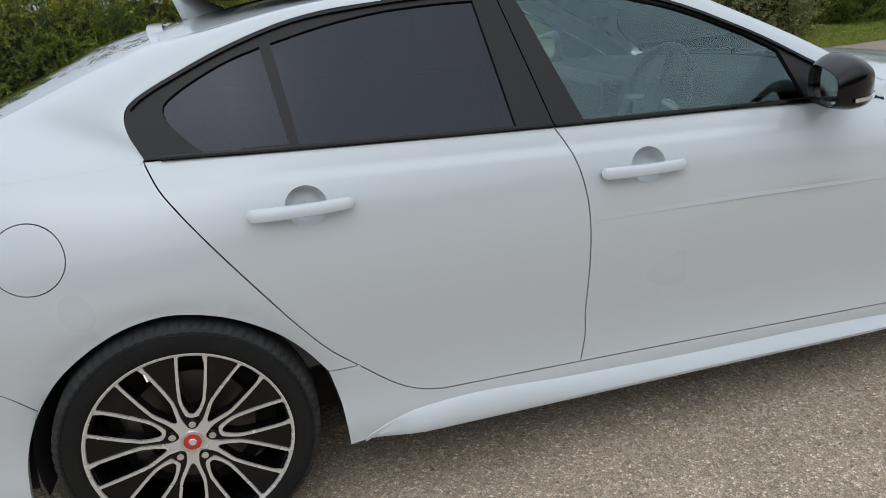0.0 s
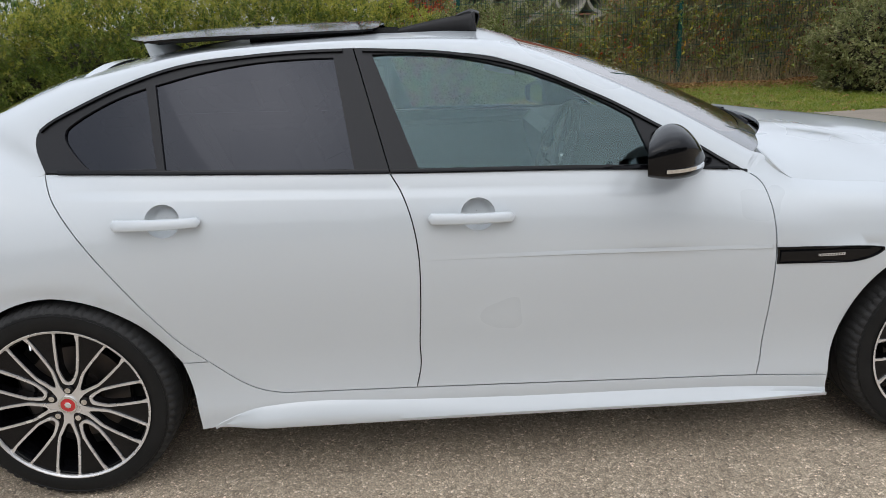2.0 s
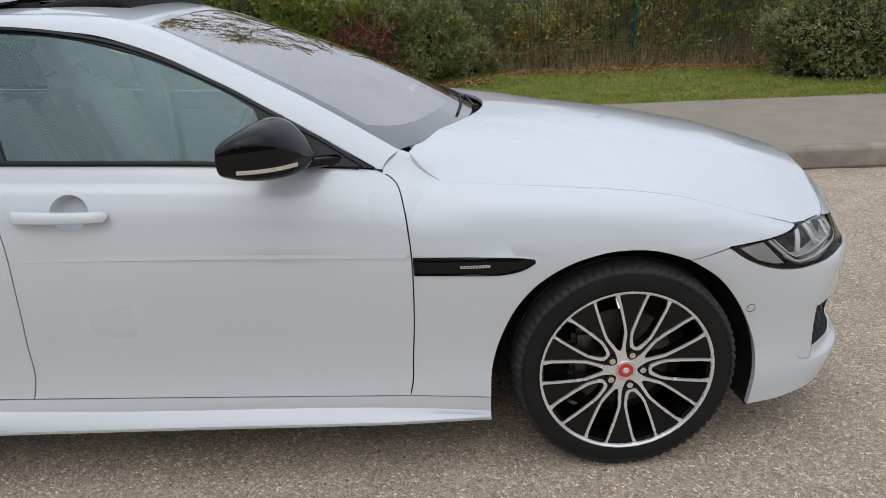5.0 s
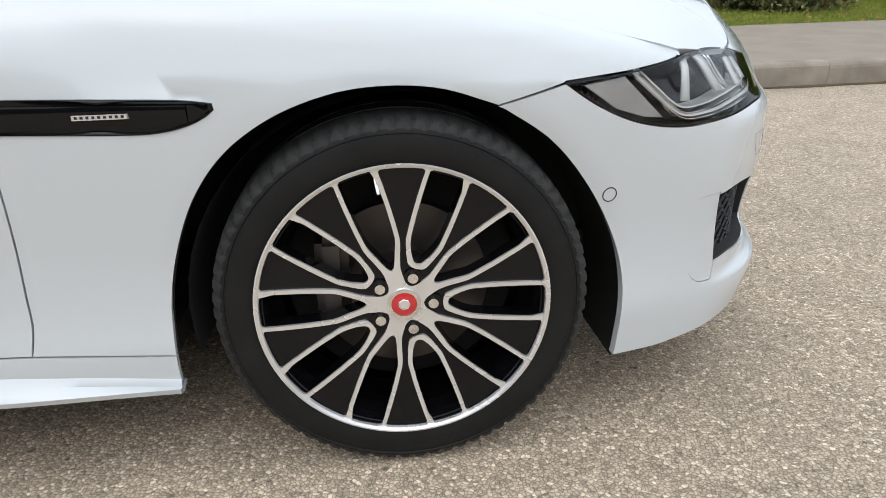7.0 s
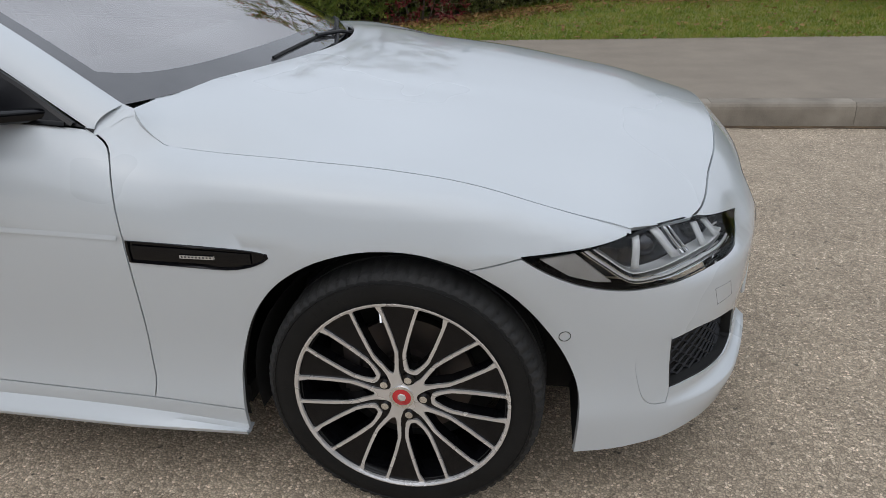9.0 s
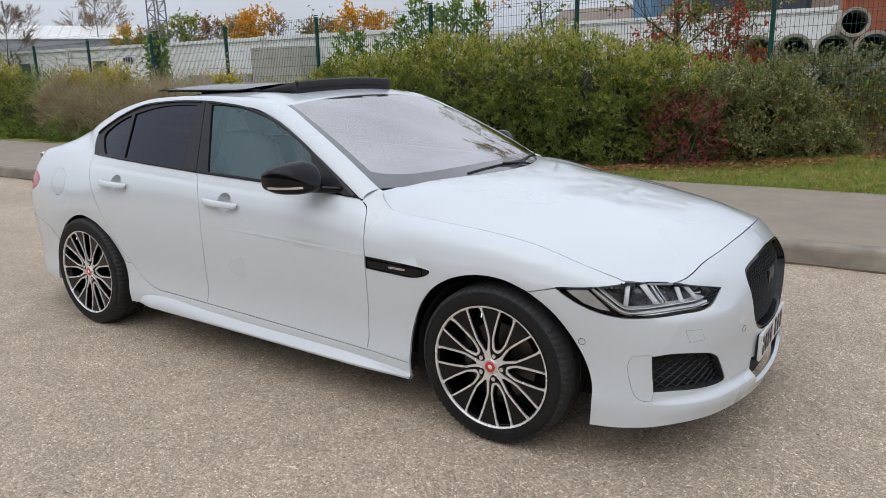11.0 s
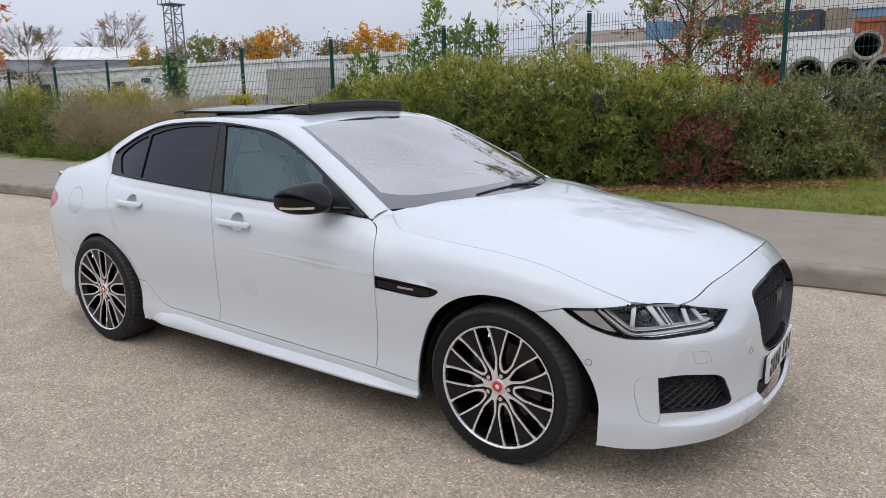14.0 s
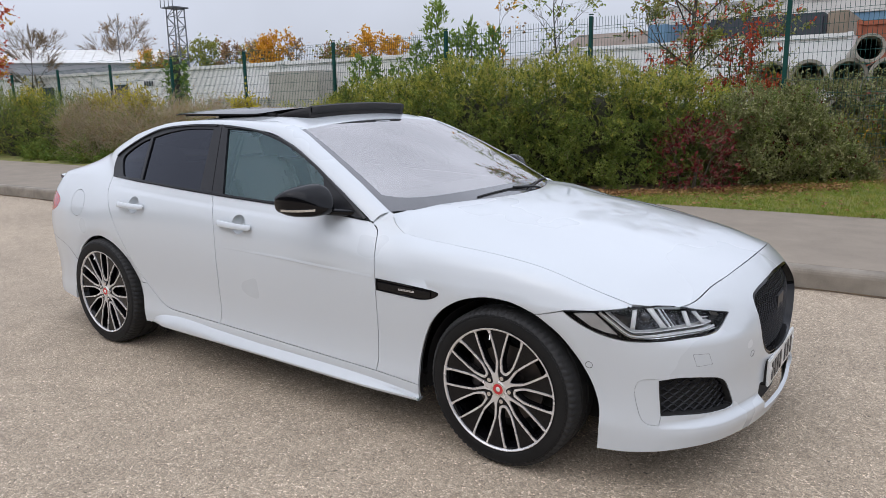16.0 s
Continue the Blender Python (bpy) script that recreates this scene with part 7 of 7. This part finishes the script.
fence = tagged(empty("fence"), "green welded-mesh security fence with steel posts", "fence")
POSTS = [-34.6, -31.6, -28.6, -25.6, -22.55, -19.5, -16.5, -13.5, -10.5, -7.45, -4.35, -1.22, 2.01, 5.65, 8.9, 12.0, 15.1, 18.2]
for x in POSTS:
    bm = box((x, FENCE_Y, (fence_top(x) + 0.04) / 2), (0.065, 0.065, fence_top(x) + 0.08), 0.006)
    post = part("post", bm, FENCE, fence)
    part("post_cap", box((x, FENCE_Y, fence_top(x) + 0.09), (0.072, 0.072, 0.02), 0.006), FENCE, post)
for x0, x1 in zip(POSTS, POSTS[1:]):
    v, f = [], []

    def wire(a, b, r):
        a, b = np.array(a, float), np.array(b, float)
        d = b - a
        u = unit(np.cross(d, [0.3, 0.9, 0.2]))
        w = unit(np.cross(d, u))
        k = len(v)
        for p in (a, b):
            for c in range(3):
                t = 2 * math.pi * c / 3
                v.append(p + (u * math.cos(t) + w * math.sin(t)) * r)
        for c in range(3):
            f.append((k + c, k + (c + 1) % 3, k + 3 + (c + 1) % 3, k + 3 + c))
    top0, top1 = fence_top(x0) + 0.03, fence_top(x1) + 0.03
    cnt = 58
    for i in range(1, cnt):
        t = i / cnt
        x = x0 + (x1 - x0) * t
        wire((x, FENCE_Y - 0.03, 0.22), (x, FENCE_Y - 0.03, top0 + (top1 - top0) * t), 0.0036)
    for j in range(13):
        z = 0.25 + 0.2 * j
        sl = (top1 - top0)
        wire((x0, FENCE_Y - 0.034, z), (x1, FENCE_Y - 0.034, z + sl * j / 12), 0.0038)
        if j in (2, 6, 10, 12):
            wire((x0, FENCE_Y - 0.055, z - 0.05), (x1, FENCE_Y - 0.055, z - 0.05 + sl * j / 12), 0.003)
    mesh_object("mesh_panel", v, f, FENCE, fence)
thing = tagged(empty("shrub"), "ivy-covered stump standing behind the fence", "ivy")
n = 420
t, a = rng.uniform(0, 1, n), rng.uniform(0, 6.28, n)
base = np.stack([-13.85 + 0.17 * np.cos(a) * (0.7 + 0.5 * np.sin(t * 3)), 9.6 + 0.17 * np.sin(a), 0.3 + 2.3 * t], 1)
p, ax, fc, b, d, ln = sprays(base, np.stack([np.cos(a), np.sin(a), np.zeros(n)], 1), 8, 0.16)
leaves("foliage", p, ax + np.array([0, 0, -0.6]), fc, 0.075, 0.06, LAUREL, thing)["kind"] = "stuff"
part("stump", tube((-13.85, 9.6, 0.1), (-13.85, 9.6, 2.72), 0.13, 0.1, 10), BARK, thing)

# ---- the yard behind: containers, pipes, sheds ----
def container(x, y, z, length, mat, h=2.6, label="white steel shipping container in the yard", back=2.4):
    thing = tagged(empty("shipping_container"), label, "container", group="containers in the yard")
    rows = []
    n = int(length / 0.14)
    for i in range(n + 1):
        xx = x + 0.1 + (length - 0.2) * i / n
        dy = 0.0 if (i // 1) % 2 == 0 else 0.035
        rows.append([(xx, y + 0.02 + dy, z + 0.16), (xx, y + 0.02 + dy, z + h - 0.1)])
    r = np.array(rows)
    mesh_object("side_wall", r.reshape(-1, 3), [(2 * i, 2 * i + 2, 2 * i + 3, 2 * i + 1) for i in range(n)], mat, thing)
    part("box_body", box((x + length / 2, y + back / 2 + 0.08, z + h / 2), (length - 0.06, back, h - 0.04), 0.01), mat, thing)
    for xx in (x + 0.06, x + length - 0.06):
        part("corner_post", box((xx, y + 0.03, z + h / 2), (0.13, 0.13, h), 0.015), mat, thing)
    for zz in (z + 0.08, z + h - 0.06):
        part("rail", box((x + length / 2, y + 0.02, zz), (length - 0.2, 0.09, 0.13), 0.012), mat, thing)
    for xx in (x + 0.07, x + length - 0.07):
        part("corner_casting", box((xx, y + 0.0, z + h - 0.04), (0.16, 0.18, 0.13), 0.015), mat, thing)
    return thing


x = -46.0
for i in range(6):
    first = container(x, 15.0, 0.10, 6.05, WHITE_STEEL, 2.68)
    if i in (2, 3):
        part("side_door", box((x + 2.2, 14.99, 1.25), (0.95, 0.05, 1.9), 0.01), NAVY, first)
    if i == 3:
        for k in range(4):
            part("stencil_bar", box((x + 4.0 + 0.17 * k, 14.985, 2.2), (0.11, 0.01, 0.2)), NAVY, first)
    x += 6.12
container(-7.4, 19.5, 0.1, 9.2, WHITE_STEEL, 2.9)
container(1.72, 21.0, 0.1, 6.05, RUST, 3.3, "rust-red steel container in the yard")
container(-16.0, 24.0, 0.1, 8.0, WHITE_STEEL, 3.0)
block = tagged(empty("concrete_block"), "large grey concrete block in the yard", "concrete block")
part("block", box((-13.75, 14.3, 1.24), (2.3, 0.8, 2.28), 0.03), BLOCK, block)
part("block", box((-16.6, 14.3, 0.82), (3.3, 0.8, 1.45), 0.03), BLOCK, block)
tank = tagged(empty("tank"), "dark steel tank behind the containers", "tank")
part("shell", box((-1.6, 27, 2.05), (3.96, 4, 4.1), 0.12), NAVY, tank)
part("end_panel", box((0.72, 26.9, 2.06), (0.64, 3.7, 4.1), 0.04), TAN, tank)


def pipe(x, y, z, r):
    thing = tagged(empty("pipe"), "pale concrete drainage pipe stacked in the yard", "pipe", group="stacked pipes")
    lathe("barrel", [(0.001, 3.48), (r * 0.78, 3.5), (r * 0.78, -0.86), (r * 0.82, -0.9), (r, -0.9), (r, -0.7), (r * 0.95, -0.66), (r * 0.95, 3.5)], PIPE, thing, n=40)
    thing.matrix_world = pose(x, y, z, 0, 0, 8)


for row, (z, start, cnt) in enumerate(((0.435, 1.1, 9), (1.09, 1.1, 9), (1.745, 1.1, 8), (2.235, 2.725, 1))):
    for i in range(cnt):
        pipe(start + 0.66 * i, 13.2 + 0.05 * math.sin(i * 3 + row), z, 0.33 if row < 3 else 0.26)

shed = tagged(empty("shed"), "long pale industrial shed with a ribbed roof", "building")
part("wall", box((-20, 7, 3.5), (40, 14, 7.0), 0.05), GREY_STEEL, shed)
for i in range(30):
    part("roof_sheet", box((-0.67 - 1.333 * i, 3.9, 8.0), (1.29, 8.6, 0.12), 0.02, Matrix.Rotation(radians(15), 4, "X")), WHITE_STEEL, shed)
shed.matrix_world = pose(-91, 62, 0, 0, 0, 53)
works = tagged(empty("works_building"), "large works building with blue and cream cladding", "building")
part("wall", box((2.0, 52, 3.0), (30, 12, 6.2), 0.05), GREY_STEEL, works)
part("band", box((2.0, 45.9, 5.45), (30.2, 0.2, 0.78), 0.02), BLUE_STEEL, works)
part("band", box((2.0, 45.85, 6.4), (30.4, 0.3, 1.1), 0.02), CREAM, works)
part("roof", box((2.0, 52, 6.75), (30.6, 12.6, 0.5), 0.05), GREY_STEEL, works)
barn = tagged(empty("barn"), "low building with a weathered brown roof", "building")
part("wall", box((-13.5, 46, 2.0), (9, 8, 4.0), 0.05), CREAM, barn)
for k in (-1, 1):
    part("roof", box((-13.5, 46 + 2.1 * k, 4.75), (9.4, 4.6, 0.15), 0.02, Matrix.Rotation(radians(-20 * k), 4, "X")), BROWN_ROOF, barn)
part("lean_to", box((-11.2, 44, 2.8), (1.2, 4, 5.6), 0.05), BLUE_STEEL, barn)

# lattice mast with a platform
mast = tagged(empty("mast"), "steel lattice mast with a platform on top", "mast")
mx, my, mh, mw = -56.0, 40.0, 9.9, 0.62
for sx in (-1, 1):
    for sy in (-1, 1):
        part("leg", tube((mx + sx * mw, my + sy * mw, 0), (mx + sx * mw * 0.9, my + sy * mw * 0.9, mh), 0.075, 0.06, 6), MAST, mast)
bm = bmesh.new()
for i in range(12):
    z0, z1 = mh * i / 12, mh * (i + 1) / 12
    for sy in (-1, 1):
        s = 1 if i % 2 else -1
        add_tube(bm, (mx - s * mw * 0.88, my + sy * mw * 0.88, z0), (mx + s * mw * 0.88, my + sy * mw * 0.88, z1), 0.035, n=5)
        add_tube(bm, (mx - mw * 0.88, my + sy * mw * 0.88, z1), (mx + mw * 0.88, my + sy * mw * 0.88, z1), 0.04, n=5)
        add_tube(bm, (mx + sy * mw * 0.88, my - s * mw * 0.88, z0), (mx + sy * mw * 0.88, my + s * mw * 0.88, z1), 0.035, n=5)
part("bracing", bm, MAST, mast)
part("platform", box((mx, my, mh), (1.75, 1.7, 0.12), 0.02), MAST, mast)
bm = bmesh.new()
for xx in np.linspace(-0.9, 0.9, 4):
    add_tube(bm, (mx + xx, my - 0.88, mh), (mx + xx, my - 0.88, mh + 1.1), 0.04, n=5)
add_tube(bm, (mx - 0.9, my - 0.88, mh + 1.1), (mx + 0.9, my - 0.88, mh + 1.1), 0.04, n=5)
part("guard_rail", bm, MAST, mast)
lamp_post = tagged(empty("street_lamp"), "distant grey street lamp", "street lamp")
part("pole", tube((-94.8, 58, 0), (-94.8, 58, 12.0), 0.09, 0.06, 8), MAST, lamp_post)
part("lamp_head", box((-94.4, 58, 12.0), (0.9, 0.2, 0.12), 0.03), MAST, lamp_post)

# far trees beyond the yard
for x, y, h, s, mats, bare, per in ((-105.5, 62, 10.2, 4.2, ((BROWN_LEAF, 0.1),), True, 2), (-100.0, 62, 11.4, 5.0, ((BROWN_LEAF, 0.35),), True, 4), (-103, 50, 9.4, 4.6, ((BROWN_LEAF, 0.05),), True, 2), (-95, 63, 7.4, 2.2, ((GOLD_LEAF, 0.8), (BROWN_LEAF, 0.5)), False, 7),
                                    (-78.6, 60, 7.9, 2.8, ((OLIVE_LEAF, 1.0),), False, 9), (-73.3, 60, 8.2, 1.9, ((BROWN_LEAF, 0.9),), True, 6), (-84.5, 60, 7.9, 2.2, ((BROWN_LEAF, 0.5),), True, 5), (-62.8, 58, 7.3, 2.9, ((GOLD_LEAF, 1.0),), False, 10), (-66.5, 59, 8.2, 2.0, ((BROWN_LEAF, 0.3),), True, 3),
                                    (-59.0, 58, 8.2, 1.4, ((BROWN_LEAF, 0.1),), True, 2), (-47.0, 58, 6.0, 3.4, ((GOLD_LEAF, 1.0),), False, 10), (-70, 62, 6.6, 3.0, ((OLIVE_LEAF, 0.7), (GOLD_LEAF, 0.4)), False, 8), (-54, 60, 6.4, 2.6, ((OLIVE_LEAF, 0.5), (BROWN_LEAF, 0.5)), False, 7), (-89, 59, 6.2, 2.6, ((GOLD_LEAF, 0.4), (OLIVE_LEAF, 0.6)), False, 7)):
    gold = mats[0][0] is GOLD_LEAF
    tree("distant tree with golden autumn leaves" if gold else ("distant bare tree with a few brown leaves" if bare else "distant tree with olive leaves"), x, y, h, s, mats, 0.34, 620 if not bare else 260, per, 0.16, 0.15 if not bare else 0.25, g=0, bare=bare)
tree("tree with orange autumn leaves by the road", -32.1, 12.0, 6.4, 1.5, ((BRIGHT_RED, 0.75), (GOLD_LEAF, 0.45)), 0.17, 520, 7, 0.06, 0.3)
tree("young bare tree behind the fence", -31.5, 14.3, 4.2, 1.4, ((BROWN_LEAF, 0.05),), 0.08, 60, 2, 0.05, 0.2, bare=True)

# added dark tree belt, never seen: closes the place and darkens the car's reflections
rows = []
for i, x in enumerate(np.linspace(-70, 70, 141)):
    top = 5.2 + 0.9 * math.sin(x * 0.7) + 0.6 * math.sin(x * 1.9 + 1)
    rows.append([(x, -24 + 0.5 * math.sin(x * 1.3), -0.02), (x, -23.4 + 0.5 * math.sin(x * 1.7), 1.5), (x, -23.6 + 0.6 * math.sin(x * 2.3), 3.4), (x, -24.2, top), (x, -26.5, top - 1.0), (x, -27, -0.02)])
BELT = material("unseen_dark_foliage", (0.03, 0.036, 0.014), 0.95, second=(0.05, 0.052, 0.022), scale=0.5, fine=1.2, spec=0.1)
tagged(loft("backdrop", rows, BELT), "unseen dark green tree belt added to darken reflections", "tree belt", kind="structure")
